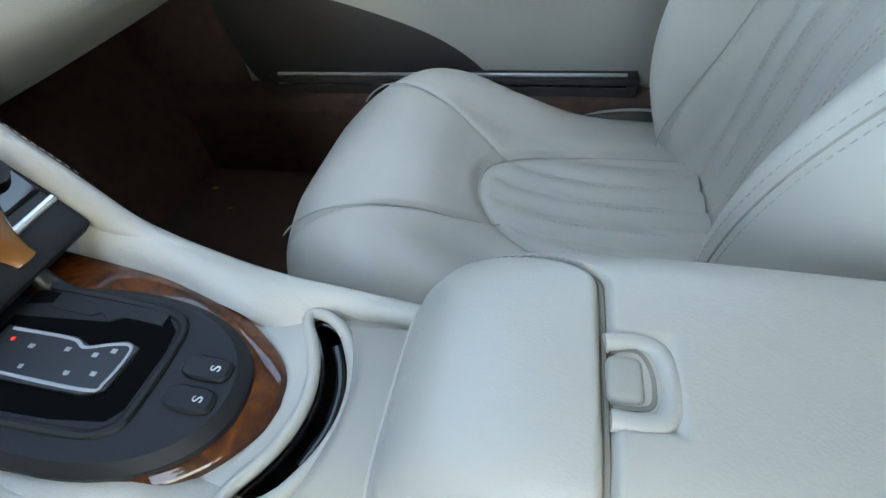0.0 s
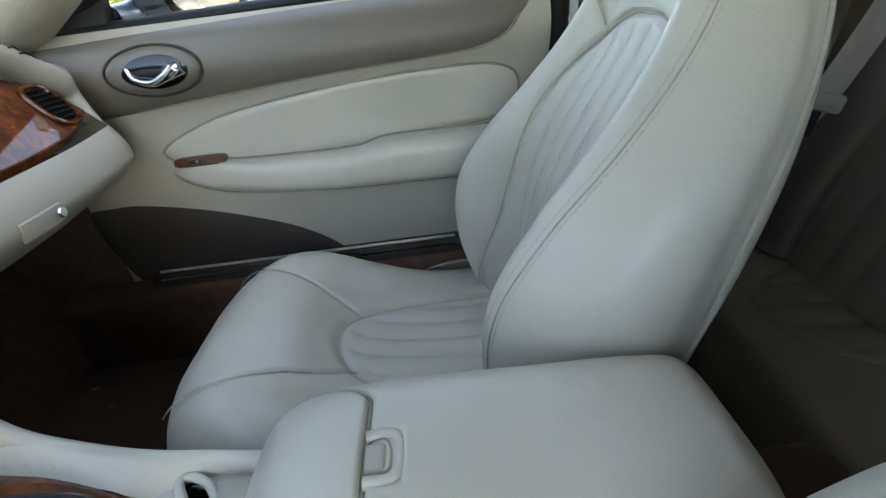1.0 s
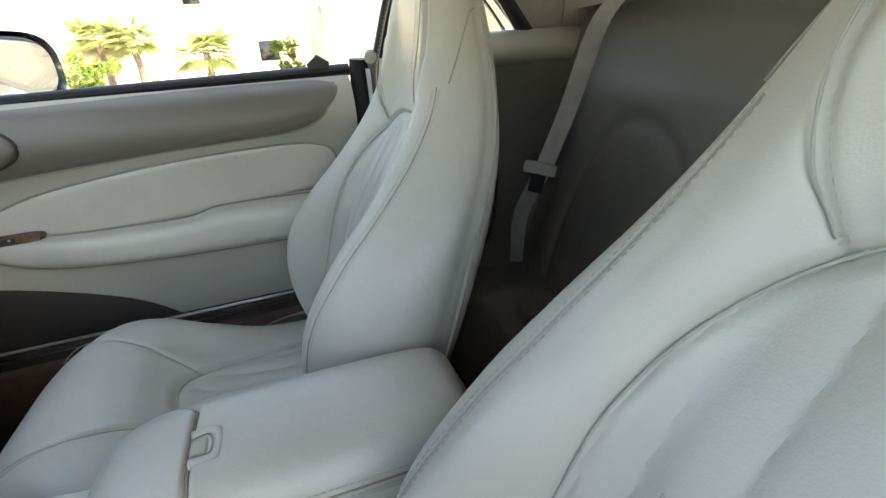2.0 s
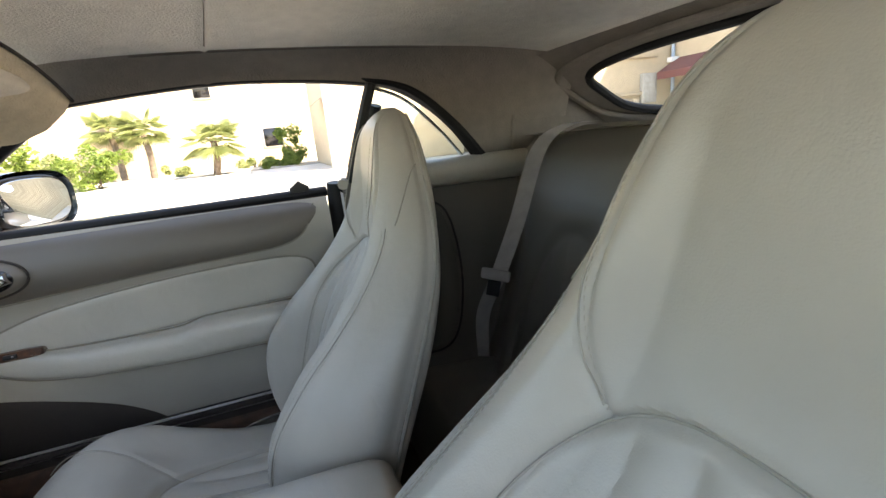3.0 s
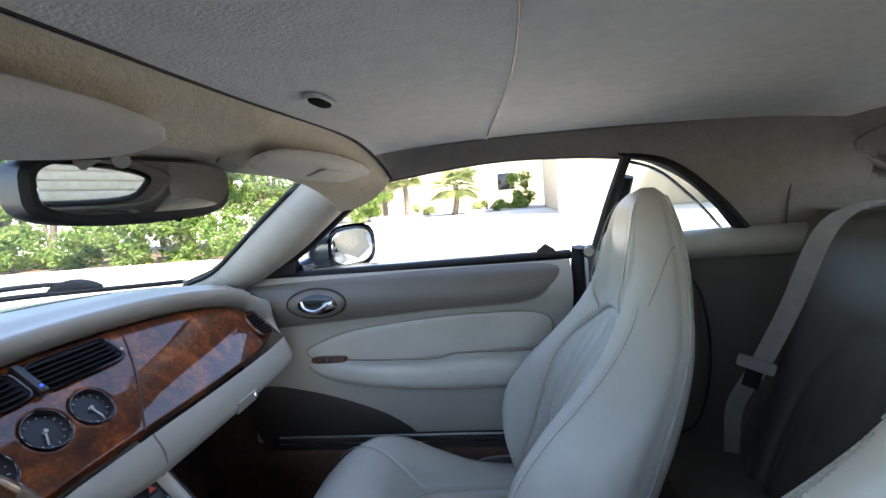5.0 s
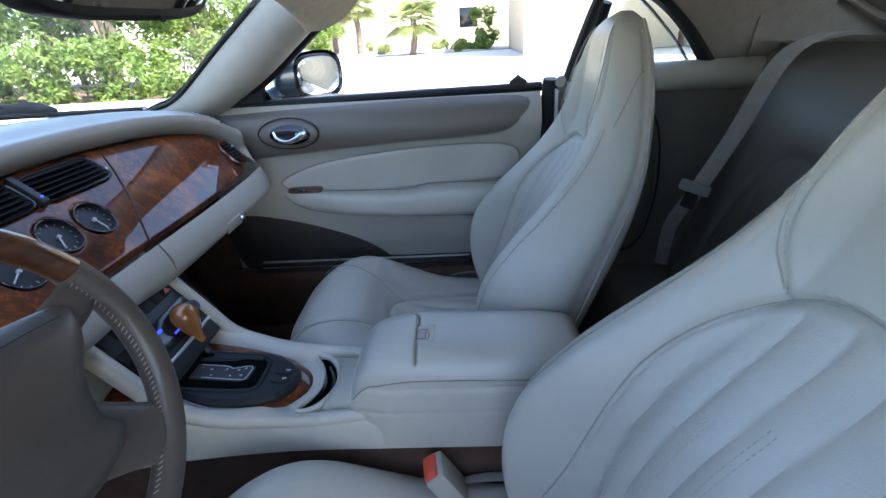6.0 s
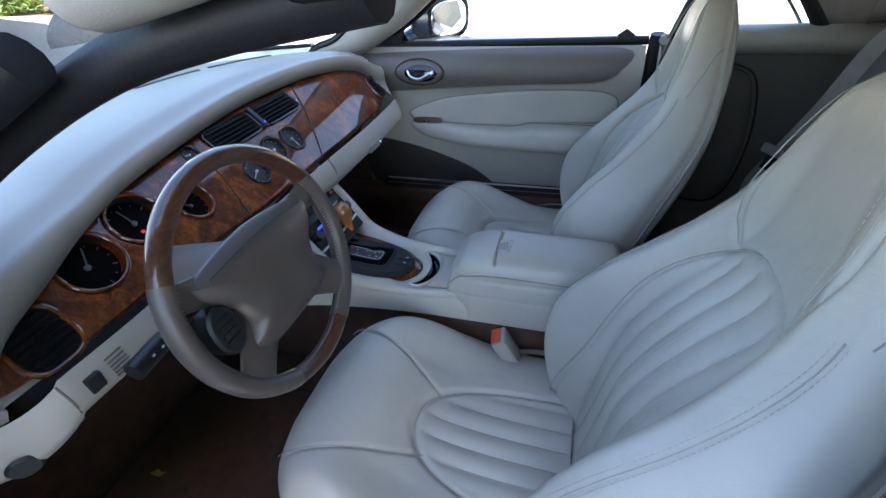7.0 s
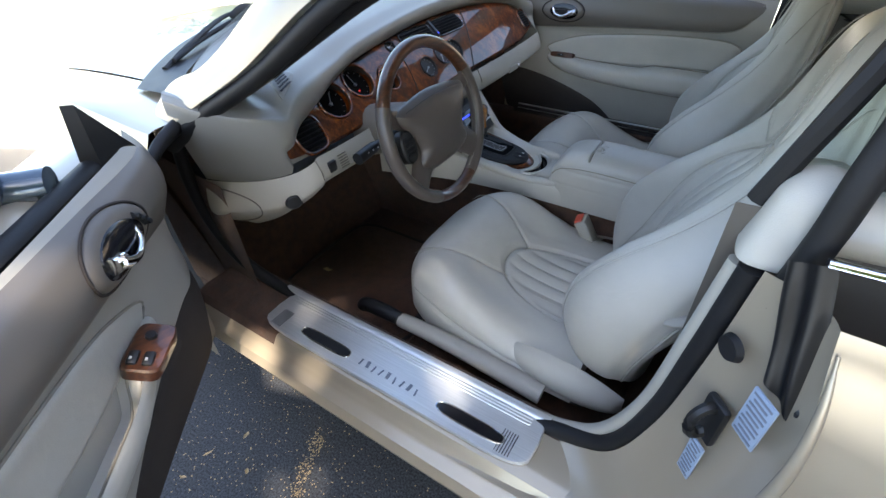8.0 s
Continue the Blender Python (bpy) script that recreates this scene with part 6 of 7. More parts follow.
rg = grid(roof_fn, 150, 90)
# faces of the side bands get the cloth with shade in its colour
setting("ceiling", rg, [HEADLINER, ROOF_SHADED], "grey-beige cloth lining of the folding roof, its sides darkened for shade", "ceiling", face_mats=[1 if abs((i % 89) - 44) > 35 else 0 for i in range(len(rg[1]))])
setting("roof_canvas", grid(lambda u, v: (lambda p: (p[0], p[1] * 1.03, p[2] + 0.03))(roof_fn(u, v)), 60, 50), RUBBER, "dark outer skin of the folding roof", "roof")
setting("ceiling_seam", tube([(lambda p: (p[0], p[1], p[2]))(roof_fn((0.328 - 0.02 * (((2 * t - 1) * 0.68) / 0.36) ** 2) / 1.11, t)) for t in [0.12 + 0.76 * k / 30 for k in range(31)]], 0.0016, 6, 60), TAUPE, "dark stitched seam across the roof lining", "trim")

for sg in (1, -1):
    setting("roof_seal", tube([(x, sg * (0.628 + 0.004 * k), win_top(x) + 0.012 + (0.022 if sg < 0 and x < 0.6 else 0)) for k, x in enumerate((-0.10 if sg > 0 else 0.09, 0.05 if sg > 0 else 0.12, 0.20, 0.35, 0.47, 0.56, 0.66, 0.75))], 0.015, 12, 60), RUBBER, "black rubber seal along the roof rail", "trim")
    setting("roof_crease", tube([(x, sg * 0.548, roof_c(x) - 0.036) for x in (0.05, 0.2, 0.35, 0.5, 0.65, 0.8)], 0.0022, 6, 40), TAUPE, "sewn crease along the roof lining", "trim")

# rear wall of the roof with its window
def rear_fn(u, v):
    y = -0.62 + 1.24 * v
    return Vector((1.00 + 0.40 * u - 0.16 * (abs(y) / 0.62) ** 2.5 * 1.0, y, 1.175 - 0.27 * u ** 1.15 - 0.04 * (abs(y) / 0.62) ** 3 * (1 - u)))


def rear_panel():
    nu, nv = 60, 120
    vs, fs = [], []
    inside = lambda u, v: ((u - 0.46) / 0.28) ** 4 + ((v - 0.5) / 0.435) ** 4 < 1
    for i in range(nu):
        for j in range(nv):
            vs.append(rear_fn(i / (nu - 1), j / (nv - 1)))
    for i in range(nu - 1):
        for j in range(nv - 1):
            if not inside((i + 0.5) / (nu - 1), (j + 0.5) / (nv - 1)):
                fs.append((i * nv + j, (i + 1) * nv + j, (i + 1) * nv + j + 1, i * nv + j + 1))
    return vs, fs


# rear lining and corners also carry their shade in the cloth colour
setting("rear_lining", rear_panel(), ROOF_SHADED, "grey-beige cloth round the rear window, darkened for shade", "ceiling")
rw = tagged(new("rear_window"), "rear window in a black rounded frame", "window", kind="structure")
LOC[rw.name] = Vector((0, 0, 0))
rim_pts = [rear_fn(0.46 + 0.28 * spow(math.sin(2 * math.pi * k / 80), 0.5), 0.5 + 0.435 * spow(math.cos(2 * math.pi * k / 80), 0.5)) for k in range(80)]
part("frame", tube(rim_pts, 0.011, 8, closed=True), RUBBER, rw, "black rubber frame")
part("lining_edge", tube([p + Vector((-0.02, 0, 0.0)) for p in [rear_fn(0.46 + 0.34 * spow(math.sin(2 * math.pi * k / 80), 0.5), 0.5 + 0.475 * spow(math.cos(2 * math.pi * k / 80), 0.5)) for k in range(80)]], 0.008, 8, closed=True), ROOF_SHADED, rw)
part("pane", grid(lambda u, v: rear_fn(0.18 + 0.56 * u, 0.065 + 0.87 * v) + Vector((0.01, 0, 0)), 8, 12), GLASS, rw)
for sg in (1, -1):
    setting("roof_corner", grid(lambda u, v: (0.72 + 0.52 * u, sg * (0.62 - 0.015 * math.sin(math.pi * v)), 0.86 + (min(win_top(0.72 + 0.52 * u) + 0.24 * sstep(0.0, 0.11, u), 1.165 - 0.245 * max(0.0, (0.52 * u - 0.12) / 0.4) ** 1.15) - 0.86) * v), 30, 16), ROOF_SHADED, "cloth rear corner of the folding roof", "ceiling")

for sg in (1, -1):
    setting("corner_seam", tube([(0.835, sg * 0.604, 0.93), (0.838, sg * 0.600, 1.00), (0.850, sg * 0.596, 1.07), (0.885, sg * 0.588, 1.125), (0.945, sg * 0.560, 1.152), (1.0, sg * 0.46, 1.166)], 0.0032, 8, 60), ROOF_SHADED, "sewn edge of the rear roof corner", "trim")

# header rail, visors, slots, mirror
def header_fn(u, v):
    y = -0.56 + 1.16 * v
    bow = 0.045 * (y / 0.60) ** 2
    prof = [(-0.262, 1.142), (-0.25, 1.130), (-0.21, 1.132), (-0.16, 1.152), (-0.125, 1.182), (-0.114, 1.199)]
    k = u * (len(prof) - 1)
    i = min(len(prof) - 2, int(k))
    f = k - i
    return Vector((prof[i][0] + (prof[i + 1][0] - prof[i][0]) * f + bow, y, prof[i][1] + (prof[i + 1][1] - prof[i][1]) * f - 0.085 * (abs(y) / 0.6) ** 5))


setting("header_rail", grid(header_fn, 30, 60), HEADER, "beige grained windscreen header rail", "trim")
setting("header_seal", tube([header_fn(1.0, v) + Vector((0.004, 0, 0.0)) for v in [k / 30 for k in range(31)]], 0.003, 8, 60), SPEAKER, "dark seam behind the header rail", "trim")
for sg in (1, -1):
    vi = thing("sun_visor", (-0.10, sg * 0.3, 1.12), "beige cloth sun visor folded up against the header", "sun visor", "sun visors")
    def vis(u, v, sg=sg):
        a = 2 * math.pi * v
        y = (0.09 if sg < 0 else 0.125) + (0.46 if sg < 0 else 0.445) * u
        wide = 0.056 if sg < 0 else 0.037
        e = math.sin(math.pi * min(1, max(0.0, u * 0.98 + 0.01))) ** 0.28
        return Vector((-0.154 + wide * e * spow(math.cos(a), 0.6) + 0.040 * (y / 0.60) ** 2, sg * y, 1.140 + 0.014 * e * spow(math.sin(a), 0.6) + 0.012 * e * spow(math.cos(a), 0.6) - 0.016 * (y / 0.6) ** 2))
    part("pad", grid(vis, 40, 28, cv=True, cap0=True, cap1=True), VISOR, vi)
    part("clip", tube([(-0.19, sg * 0.085, 1.137), (-0.175, sg * 0.10, 1.123)], 0.008, 8), TRIM, vi)
    part("mirror_flap", box(-0.134, sg * 0.36, 1.1235, 0.04, 0.13, 0.004, 0.002, m=pose(0, 0, 0, 0, -11, 0)), VISOR, vi)
sl = thing("roof_slot", (-0.04, 0.097, 1.205), "dark slot with a raised rim in the roof lining", "slot")
# solid slab under the lining, coloured near-black for a slot's shade
part("slot", slab(oval(-0.040, 0.097, 0.0095, 0.032, 28, 0.8), lambda a, b, h: Vector((a, b, roof_c(a) - 0.002 - h)), 0.0, 0.006, 0.001), VOID, sl)
part("rim", tube([(a, b, roof_c(a) - 0.004) for a, b in oval(-0.040, 0.097, 0.012, 0.036, 32, 0.8)], 0.003, 6, closed=True), HEADLINER, sl)
cl = thing("courtesy_light", (-0.19, 0.05, 1.11), "beige courtesy light with an amber lens", "light")
part("body", patch(oval(-0.20, 0.0, 0.035, 0.13, 40, 0.7), lambda a, b, h: Vector((a - 0.012, b, 1.147 - h)), 0.012, 70, 8, power=4), TRIM, cl)
part("lens", patch(oval(-0.215, -0.035, 0.010, 0.045, 30, 0.7), lambda a, b, h: Vector((a - 0.012, b, 1.136 - h)), 0.004, 50, 6), ORANGE, cl, "amber lens")
part("switch", lathe([(0, 0.004), (0.007, 0.004), (0.008, 0)], Matrix.Translation((-0.207, 0.085, 1.137)) @ pose(0, 0, 0, 180, 0, 0), 14), TRIM, cl)
mir = thing("rear_view_mirror", (-0.235, -0.03, 1.10), "black framed interior rear-view mirror", "mirror")
MM = Matrix.Translation((-0.2025, -0.039, 1.101)) @ pose(0, 0, 0, 0, 3.5, -13.0)
mo = lambda k, p=0.55: [(spow(math.cos(2 * math.pi * i / 48), p) * 0.114 * k + 0.0, spow(math.sin(2 * math.pi * i / 48), p) * 0.031 * (1 + (k - 1) * 3)) for i in range(48)]
part("case", moved(slab([(a, b - 0.004 * (1 - (a / 0.13) ** 2)) for a, b in mo(1.06)], lambda a, b, h: Vector((h, a, b)), -0.03, 0.006, 0.006), MM), BLACK, mir)
part("glass", moved(slab(mo(0.97), lambda a, b, h: Vector((h, a, b)), 0.004, 0.0075, 0.0005), MM), MIRROR, mir, "mirror glass")
part("sensor", moved(lathe([(0, 0.003), (0.004, 0.003), (0.004, 0)], Matrix.Translation((0.007, 0.03, -0.038)) @ pose(0, 0, 0, 0, 90, 0), 12), MM), CHARCOAL, mir)
part("stem", tube([(-0.225, -0.02, 1.115), (-0.27, 0.0, 1.135), (-0.30, 0.0, 1.125)], 0.010, 8), BLACK, mir)

# windscreen, bonnet, wipers
def screen(u, v):
    y = -0.70 + 1.40 * v
    x0, z0 = -1.02 + 0.33 * (abs(y) / 0.70) ** 2.2, 0.885 - 0.03 * (abs(y) / 0.7) ** 2
    x1, z1 = -0.265 + 0.03 * (abs(y) / 0.6) ** 2, 1.150 - 0.02 * (abs(y) / 0.6) ** 2
    return Vector((x0 + (x1 - x0) * u, y * (1 - 0.14 * u), z0 + (z1 - z0) * u + 0.035 * math.sin(math.pi * u)))


ws_ = setting("windscreen", grid(screen, 16, 30), GLASS, "clear curved windscreen", "window")
ws_.visible_shadow = False
setting("scuttle", grid(lambda u, v: (screen(0, v) + Vector((-0.16 * u, 0, 0.004 - 0.012 * u))), 6, 30), BLACK, "black scuttle panel below the windscreen", "trim")
setting("bonnet", grid(lambda u, v: (lambda y: Vector((-1.16 + 0.26 * (abs(y) / 0.64) ** 2 - 1.40 * u, y, 0.852 - 0.012 * (abs(y) / 0.6) ** 2 - 0.18 * u ** 1.7)))(-0.64 + 1.28 * v), 30, 50), PAINT, "champagne metallic bonnet", "body panel")
for sg in (-1, 1):
    setting("front_wing", grid(lambda u, v: (lambda x: Vector((x, sg * (0.644 + 0.27 * math.sin(v * math.pi / 2)), 0.828 + 0.015 * math.sin(math.pi * v) - 0.55 * sstep(0.45, 1, v) + 0.012 * sstep(-0.62, -0.95, x) - 0.16 * max(0, (-0.75 - x) / 1.6) ** 1.7)))(-0.62 - 1.80 * u + (0.075 * v * (1 - u) ** 6 if sg < 0 else 0.0)), 30, 20), PAINT, "champagne metallic front wing", "body panel")
def wiper(arm, blade, fin):
    wi = thing("wiper", Vector(arm[0]), "black windscreen wiper resting at the scuttle", "wiper", "wipers")
    part("arm", tube(arm, lambda t: 0.0085 - 0.003 * t, 8, 24), BLACK, wi)
    bl = part("blade", tube(blade, 0.0065, 8, 40), RUBBER, wi, "rubber blade")
    part("fin", tube(fin, lambda t: 0.003 + 0.013 * math.sin(math.pi * t) ** 0.7, 8, 14, flat=0.25, up=(0.5, 0.1, 0)), BLACK, wi, "small spoiler")
    part("tip", lathe([(0.0, 0.010), (0.006, 0.009), (0.008, 0.0), (0.008, -0.010)], Matrix.Translation(blade[-1]) @ pose(0, 0, 0, 70, 0, 35), 10), MIDGREY, bl)


wiper([(-1.04, 0.10, 0.915), (-0.97, 0.32, 0.934), (-0.89, 0.41, 0.936), (-0.838, 0.50, 0.922)], [(-0.985, 0.02, 0.925), (-0.945, 0.19, 0.928), (-0.892, 0.330, 0.922), (-0.862, 0.430, 0.912), (-0.809, 0.535, 0.899), (-0.702, 0.673, 0.884)], [(-0.868, 0.425, 0.920), (-0.845, 0.475, 0.922), (-0.818, 0.525, 0.910)])
wiper([(-0.885, -0.60, 0.858), (-0.925, -0.50, 0.885), (-0.990, -0.34, 0.915), (-1.02, -0.22, 0.920)], [(-0.885, -0.57, 0.872), (-0.945, -0.44, 0.888), (-0.998, -0.26, 0.906), (-1.022, -0.10, 0.915), (-1.020, 0.0, 0.916)], [(-0.985, -0.31, 0.915), (-1.0, -0.25, 0.922), (-1.012, -0.19, 0.918)])

# unseen deck, added to close the body behind and for its shade
setting("boot_lid", grid(lambda u, v: (lambda y: Vector((1.38 + 0.95 * u, y, 0.895 - 0.12 * u ** 2 - 0.05 * (abs(y) / 0.72) ** 3)))(-0.74 + 1.48 * v), 16, 24), PAINT, "champagne metallic rear deck", "body panel")
setting("tail_panel", grid(lambda u, v: (lambda y: Vector((2.33 - 0.12 * u - 0.25 * (abs(y) / 0.86) ** 4, y, 0.775 - 0.50 * u)))(-0.86 + 1.72 * v), 10, 24), PAINT, "champagne metallic tail panel", "body panel")
setting("nose_panel", grid(lambda u, v: (lambda y: Vector((-2.42 + 0.35 * (abs(y) / 0.86) ** 3 + 0.05 * u, y, 0.575 - 0.33 * u)))(-0.86 + 1.72 * v), 10, 24), PAINT, "champagne metallic nose panel", "body panel")

# ---- outside ----
setting("ground", ([(-300, -300, -0.02), (300, -300, -0.02), (300, 300, -0.02), (-300, 300, -0.02)], [(0, 1, 2, 3)]), CONCRETE, "pale sunlit concrete yard", "ground", smooth=False)
# stretched on out of view to cut light bounced in at the driver's side
setting("road", ([(-4.0, -40, 0.0), (30, -40, 0.0), (30, 0.6, 0.0), (-4.0, 0.6, 0.0), (-4.0, -40, -0.02), (30, -40, -0.02), (30, 0.6, -0.02), (-4.0, 0.6, -0.02)], [(0, 1, 2, 3), (4, 5, 1, 0), (5, 6, 2, 1), (6, 7, 3, 2), (7, 4, 0, 3)]), ASPHALT, "dark speckled asphalt beside the car", "road", smooth=False)
rng = random.Random(4)
# bits of grit and fallen leaves on the asphalt
gv, gf = [], []
for i in range(5200):
    x, y = rng.uniform(-1.1, 0.6), rng.uniform(-2.0, -0.75)
    if i % 4 == 0:                               # grit gathered along a crack in the asphalt
        y = rng.uniform(-1.7, -0.85)
        x = -0.30 - 0.28 * (y + 0.85) + 0.03 * math.sin(9 * y) + rng.gauss(0, 0.012)
    r, a = rng.uniform(0.0010, 0.0030), rng.uniform(0, 6.28)
    k = len(gv)
    for j in range(4):
        gv.append((x + r * math.cos(a + j * 1.57), y + r * math.sin(a + j * 1.57), 0.002))
    gv.append((x, y, 0.002 + r * 0.7))
    gf += [(k, k + 1, k + 4), (k + 1, k + 2, k + 4), (k + 2, k + 3, k + 4), (k + 3, k, k + 4)]
setting("grit", (gv, gf), DRYLEAF, "pale tan grit scattered on the asphalt", "grit", smooth=False, kind="stuff")

fl_v, fl_f = [], []
for i in range(60):
    x, y = rng.uniform(-0.9, 0.3), rng.uniform(-1.6, -0.92)
    L, W, a, c = rng.uniform(0.006, 0.017), rng.uniform(0.003, 0.007), rng.uniform(0, 6.28), rng.uniform(0.002, 0.006)
    k = len(fl_v)
    for u, w, h in ((-1, 0, 0.4), (-0.3, 1, 1), (0.5, 0.8, 0.8), (1, 0, 1.4), (0.5, -0.8, 0.8), (-0.3, -1, 1), (0.1, 0, 0.2)):
        fl_v.append((x + u * L * math.cos(a) - w * W * math.sin(a), y + u * L * math.sin(a) + w * W * math.cos(a), 0.002 + c * h))
    fl_f += [(k + j, k + (j + 1) % 6, k + 6) for j in range(6)]
setting("fallen_leaves", (fl_v, fl_f), DRYLEAF, "dry tan leaves fallen on the asphalt", "leaves", smooth=False, kind="stuff")
for x, y, z, r0 in ((-0.623, -0.468, 0.201, 0.012), (-0.67, 0.58, 0.187, 0.007), (-0.60, 0.52, 0.187, 0.004)):
    sc = thing("scrap", (x, y, z), "small pale scrap lying on the brown carpet", "litter", "scraps")
    part("flake", moved(([(-1.6, -0.4, 0), (-0.6, 0.7, 0.25), (0.5, 0.35, 0.1), (1.7, 0.6, 0.35), (0.9, -0.5, 0.2), (-0.4, -0.6, 0.3), (0, 0, 0.45)], [(0, 1, 6), (1, 2, 6), (2, 3, 6), (3, 4, 6), (4, 5, 6), (5, 0, 6)]), Matrix.Translation((x, y, z)) @ Matrix.Scale(r0, 4)), DRYLEAF, sc, smooth=False)


def leaf_cloud(n, place, size, rng, bend=0.3):
    """Many small folded leaves at places given by place(rng)."""
    vs, fs = [], []
    for i in range(n):
        c = Vector(place(rng))
        s = size * rng.uniform(0.6, 1.3)
        d = Vector((rng.gauss(0, 1), rng.gauss(0, 1), rng.gauss(0, 0.7))).normalized()
        w = d.cross(Vector((rng.gauss(0, 1), rng.gauss(0, 1), rng.gauss(0, 1)))).normalized() * s * 0.42
        nrm = d.cross(w).normalized() * s * bend
        k = len(vs)
        vs += [c - d * s, c + w - nrm, c + d * s, c - w - nrm, c]
        fs += [(k, k + 1, k + 4), (k + 1, k + 2, k + 4), (k + 2, k + 3, k + 4), (k + 3, k, k + 4)]
    return vs, fs


def bush(name, at, sx, sy, sz, n, size, label, trunk=0.0, cat="bush", mat=LEAF, seed=1, grp=""):
    r_ = random.Random(seed)
    b_ = thing(name, at, label, cat, grp)
    clumps = [(r_.uniform(-1, 1) * sx, r_.uniform(-1, 1) * sy, trunk + sz * r_.uniform(0.1, 1.0), r_.uniform(0.18, 0.42)) for _ in range(max(8, n // 160))]
    def place(g):
        c = g.choice(clumps)
        u = Vector((g.gauss(0, 1), g.gauss(0, 1), g.gauss(0, 1))).normalized() * c[3] * min(1.2, max(sx, sz)) * g.random() ** 0.4
        p = Vector(at) + Vector((c[0], c[1], c[2])) + u
        p.z = max(p.z, at[2] + 0.05 + trunk * 0.6)
        return p
    part("crown", leaf_cloud(n, place, size, r_), mat, b_, smooth=False)
    limbs = []
    for k in range(5):
        e = Vector(at) + Vector((r_.uniform(-0.5, 0.5) * sx, r_.uniform(-0.5, 0.5) * sy, trunk + sz * 0.6))
        s0 = Vector(at) + Vector((r_.uniform(-0.2, 0.2) * sx * (trunk == 0), r_.uniform(-0.2, 0.2) * sy * (trunk == 0), -0.02))
        limbs.append(tube([s0, s0.lerp(e, 0.45) + Vector((0, 0, 0.1 * sz)), e], lambda t: (0.03 + 0.05 * trunk) * (1 - 0.7 * t), 6, 8))
    part("trunk", join(*limbs), BARK, b_, "brown stems")
    return b_


def palm(at, h, seed):
    r_ = random.Random(seed)
    p_ = thing("palm_tree", at, "fan palm with a rough brown trunk at the yard's edge", "palm tree", "palms")
    at = Vector(at)
    top = at + Vector((r_.uniform(-0.2, 0.2), r_.uniform(-0.2, 0.2), h))
    part("trunk", tube([at - Vector((0, 0, 0.1)), at.lerp(top, 0.5) + Vector((0.08, 0, 0)), top], lambda t: 0.17 - 0.03 * t + 0.012 * math.sin(60 * t), 12, 50), BARK, p_)
    vs, fs = [], []
    for k in range(38):
        a, el = r_.uniform(0, 6.28), r_.uniform(-0.6, 1.2)
        d = Vector((math.cos(a) * math.cos(el), math.sin(a) * math.cos(el), math.sin(el)))
        L = r_.uniform(0.8, 1.2)
        hub_ = top + d * L * 0.6
        side = d.cross(Vector((0, 0, 1))).normalized()
        upv = side.cross(d)
        for j in range(15):
            b = radians(-80 + 160 * j / 14)
            dd = (d * math.cos(b) + side * math.sin(b)).normalized()
            e = hub_ + dd * L * 0.75 - Vector((0, 0, 0.22 * L))
            w = dd.cross(upv).normalized() * 0.022
            i0 = len(vs)
            m_ = hub_.lerp(e, 0.5) + Vector((0, 0, 0.08))
            vs += [hub_, m_ + w, e, m_ - w]
            fs += [(i0, i0 + 1, i0 + 2), (i0, i0 + 2, i0 + 3)]
        i0 = len(vs)
        vs += [top + side * 0.012, top - side * 0.012, hub_ - side * 0.01, hub_ + side * 0.01]
        fs.append((i0, i0 + 1, i0 + 2, i0 + 3))
    part("fronds", (vs, fs), PALM, p_, "green fan fronds", smooth=False)
    return p_


# kerb and hedge across the yard, ahead and to the passenger's side
setting("kerb", box(-18.6, 8.35, 0.06, 27.0, 0.18, 0.16, 0.03), CURB, "pale concrete kerb before the hedge", "kerb")
setting("planting_bed", box(-18.6, 12.0, 0.02, 27.0, 7.1, 0.06, 0.02), SOIL, "brown mulch bed behind the kerb", "ground")
for i in range(15):
    bush("hedge_bush", (-5.9 - 1.6 * i, 9.7 + 0.35 * (i % 2), 0.0), 1.0, 0.9, 1.05, 2400 if i < 9 else 1600, 0.075, "dense green hedge bush behind the kerb", seed=20 + i, grp="hedge")
for i, (x, y, t) in enumerate(((-6.4, 12.2, 0.9), (-8.6, 11.8, 1.2), (-10.9, 12.6, 1.0), (-13.2, 11.9, 1.1), (-15.8, 12.8, 1.2), (-18.6, 12.2, 1.0), (-21.6, 12.8, 1.2), (-25.0, 12.4, 1.1), (-7.4, 14.6, 1.0), (-12.0, 15.0, 1.0))):
    bush("tree", (x, y, 0.0), 1.5, 1.5, 3.4, 4600, 0.10, "leafy green tree behind the hedge", trunk=t, cat="tree", seed=50 + i, grp="trees")
# passenger side: palms, shrubs, buildings
for i, (x, y, h) in enumerate(((-2.0, 23.5, 1.55), (-5.2, 27.0, 2.4), (-7.0, 29.0, 2.6))):
    palm((x, y, 0.0), h, 70 + i)
for i, (x, y, w, h) in enumerate(((-6.6, 23.0, 1.1, 1.5), (-8.6, 24.0, 1.2, 1.3), (-10.8, 24.5, 1.2, 1.2), (-13.0, 23.0, 1.3, 1.2), (-3.9, 26.0, 0.6, 0.5), (1.0, 24.6, 0.8, 0.45), (1.5, 25.2, 0.5, 1.7), (-0.4, 27.0, 1.0, 0.4))):
    bush("shrub", (x, y, 0.0), w, 0.8, h, int(900 + 900 * w * h), 0.10, "leafy sunlit green shrub at the yard's edge", seed=90 + i, mat=PALM if i % 3 == 1 else LEAF, grp="shrubs")
setting("verge", box(-6.0, 27.0, 0.01, 18, 6, 0.06, 0.02), CURB, "pale dry verge with shrubs", "ground")


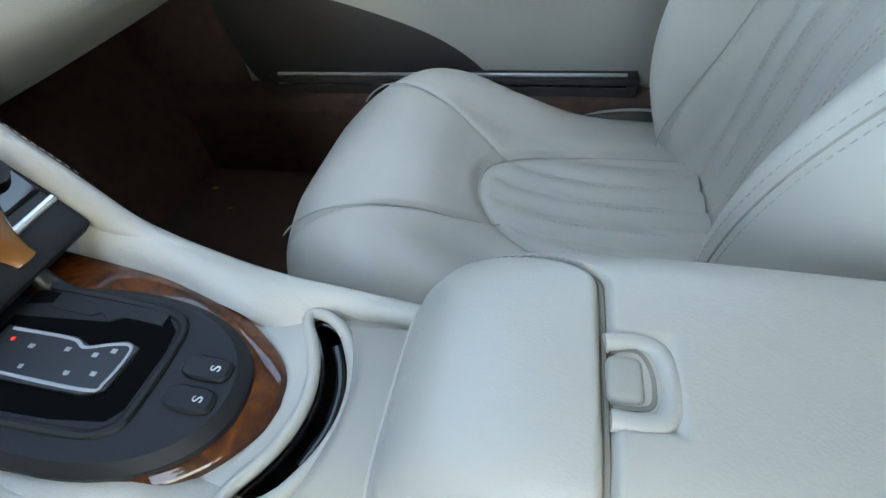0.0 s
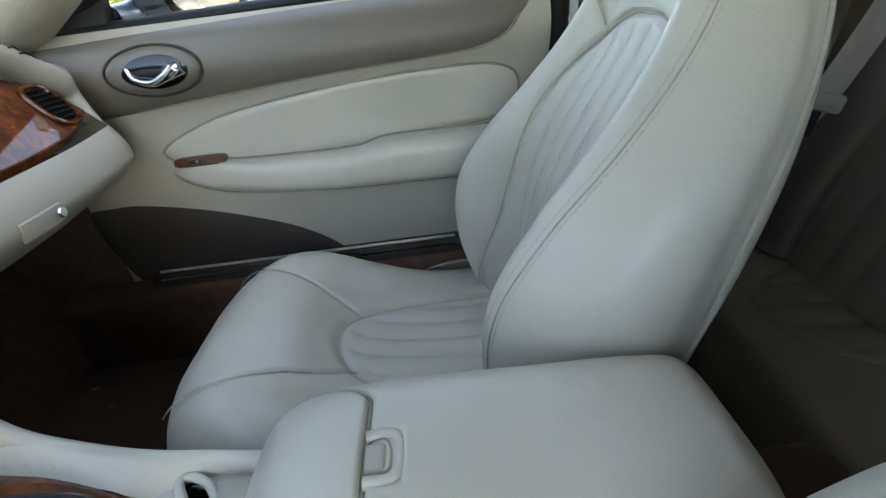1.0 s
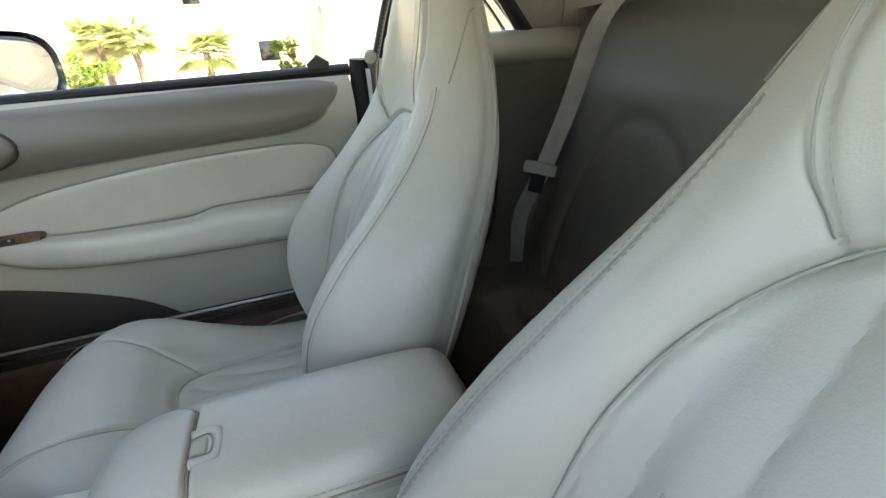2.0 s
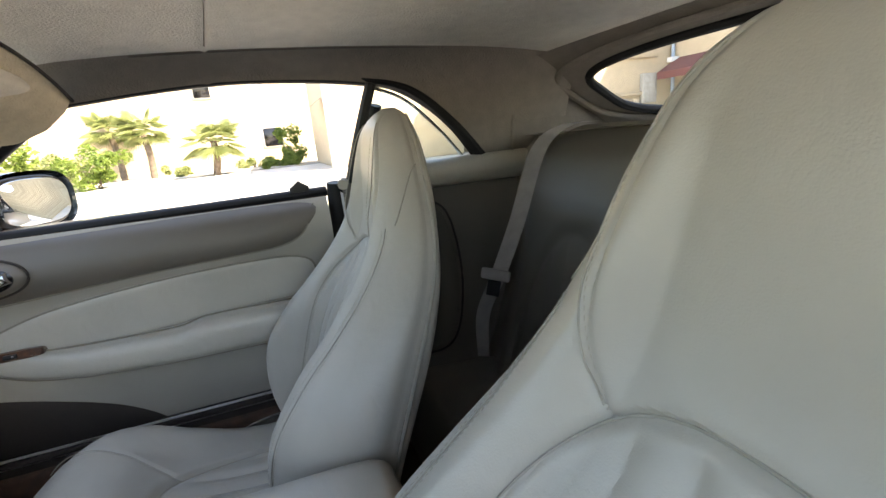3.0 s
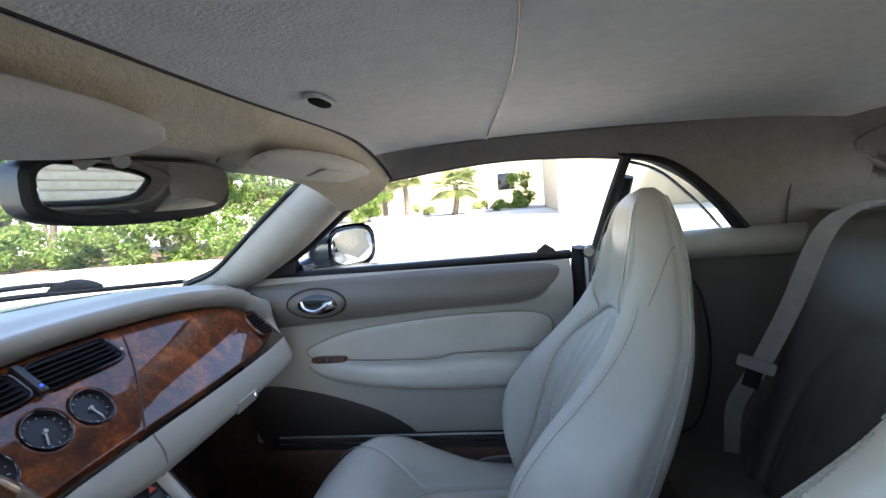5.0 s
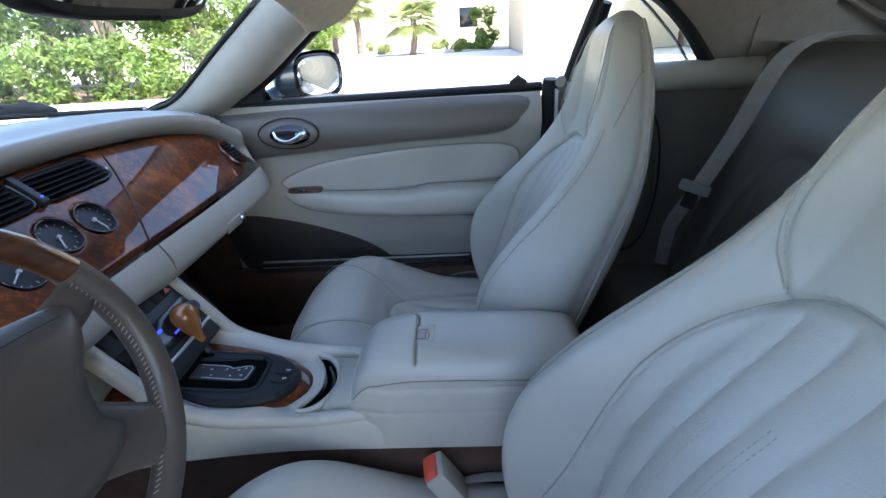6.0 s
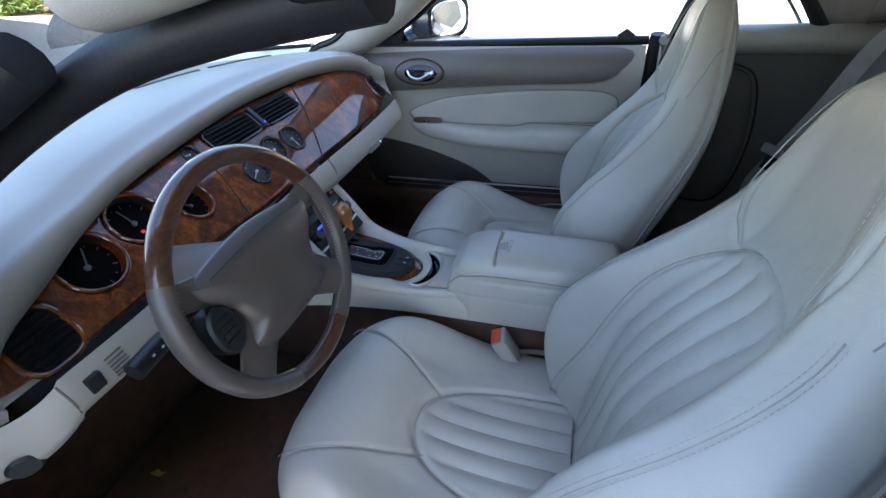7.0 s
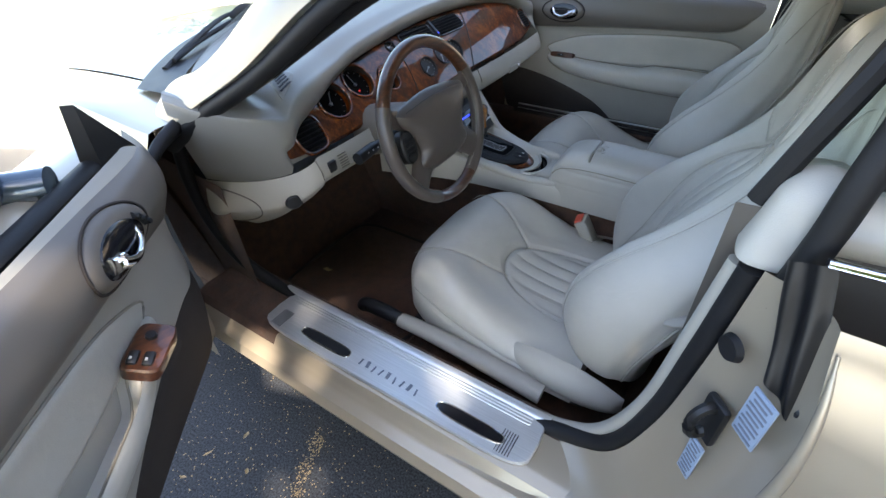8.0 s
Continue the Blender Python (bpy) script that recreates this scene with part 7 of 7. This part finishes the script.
def house(name, x0, x1, y0, y1, h, label, wins):
    hs = thing(name, (0.5 * (x0 + x1), y0, 0), label, "building")
    part("wall", box(0.5 * (x0 + x1), 0.5 * (y0 + y1), h / 2, x1 - x0, y1 - y0, h, 0.02), STUCCO, hs)
    part("roof", box(0.5 * (x0 + x1), 0.5 * (y0 + y1), h + 0.08, x1 - x0 + 0.5, y1 - y0 + 0.5, 0.16, 0.03), AWNING, hs, "brown roof edge")
    for wx, wz, ww, wh in wins:
        wn_ = part("window", box(wx, y0 - 0.02, wz, ww, 0.08, wh, 0.01), CURB, hs, "window frame")
        part("pane", box(wx, y0 - 0.05, wz, ww - 0.16, 0.06, wh - 0.16, 0.005), GLOSSBLACK, wn_, "dark glass")
    return hs


house("building", -12, 3.2, 30, 40, 6.5, "pale distant building with brown-framed windows", [(-2.5, 4.6, 1.0, 1.2), (0.9, 1.6, 1.2, 1.2)])
b3 = house("building", 2.75, 8.0, 17.6, 25, 4.6, "tan stucco building with a maroon awning beyond the yard", [])
part("awning", grid(lambda u, v: (2.75 - 0.9 * u, 17.7 + 2.4 * v, 2.75 - 0.6 * u), 6, 6), AWNING, b3, "maroon canvas awning")
part("pilaster", box(2.78, 17.56, 2.3, 0.5, 0.20, 4.6, 0.02), CURB, b3, "pale corner pilaster")
b2 = house("building", 8.3, 14.0, 12.5, 24, 4.6, "tan stucco annex with small openings behind the car", [])
# behind: block wall with awning
bw = thing("block_building", (13, 4, 0), "tan block building with a maroon awning behind the car", "building")
part("wall", box(14.0, 16.0, 3.4, 0.3, 60, 6.8, 0.02), STUCCO, bw)
# slab in a pale colour that stands for the opening's brightness
part("door_leaf", box(13.82, 10.9, 0.95, 0.08, 1.15, 1.9, 0.02), CURB, bw, "pale slab for a bright doorway")
part("awning", join(grid(lambda u, v: (13.8 - 0.9 * u, 10.2 + 2.05 * v, 2.60 - 0.45 * u), 6, 8), grid(lambda u, v: (12.9, 10.2 + 2.05 * v, 2.15 - 0.22 * u), 3, 8)), AWNING, bw, "maroon awning")
part("pipe", tube([(13.7, 12.36, 0.0), (13.7, 12.36, 3.6)], 0.06, 10), LABEL, bw, "pale drain pipe")
part("lamp", box(13.65, 12.30, 2.55, 0.35, 0.22, 0.16, 0.02), WHITE, bw, "white wall lamp")
part("corner_post", box(13.72, 9.75, 3.4, 0.30, 0.35, 6.8, 0.02), STUCCO, bw)
for k in range(26):
    part("siding_board", box(13.80, 4.3, 0.35 + 0.25 * k, 0.12, 10.6, 0.225, 0.01), SIDING, bw)
part("meter_box", box(12.7, 12.42, 1.70, 0.60, 0.16, 0.95, 0.02), CURB, b2, "pale wall cabinet")
for k in range(4):
    part("wall_block", box(11.25 + 0.30 * k, 12.44, 1.05, 0.22, 0.12, 0.70, 0.03), BLOCK, b2)
part("wall_band", box(11.8, 12.44, 2.75, 2.6, 0.10, 0.16, 0.02), BLOCK, b2)
part("wall_band", box(11.8, 12.44, 1.55, 1.7, 0.10, 0.12, 0.02), BLOCK, b2)

# unseen tree added over the driver's side, spread to give the wanted shade: its crown breaks the sun into patches
st_ = thing("shade_tree", (5.3, -9.0, 0), "tall leafy tree shading the car", "tree")
part("trunk", tube([(5.3, -9.0, -0.1), (5.2, -8.4, 2.5), (4.8, -6.5, 4.6)], lambda t: 0.30 - 0.12 * t, 12, 20), BARK, st_)
for k, (ex, ey, ez) in enumerate(((2.7, -4.4, 6.2), (4.5, -3.0, 6.6), (6.5, -4.0, 6.2), (5.7, -6.5, 6.4))):
    part("limb", tube([(4.8, -6.5, 4.5), ((ex + 4.8) / 2, (ey - 6.3) / 2, 5.7), (ex, ey, ez)], lambda t: 0.12 - 0.08 * t, 8, 14), BARK, st_)
srng = random.Random(11)
cl_ = [(srng.uniform(2.5, 10.0), srng.uniform(-10.0, -2.2), srng.uniform(5.2, 7.6), srng.uniform(0.7, 1.2)) for _ in range(150)]


def crown_place(g):
    c = g.choice(cl_)
    return Vector(c[:3]) + Vector((g.gauss(0, 1), g.gauss(0, 1), g.gauss(0, 0.7))).normalized() * c[3] * g.random() ** 0.35


part("crown", leaf_cloud(38000, crown_place, 0.16, srng), LEAF, st_, smooth=False)
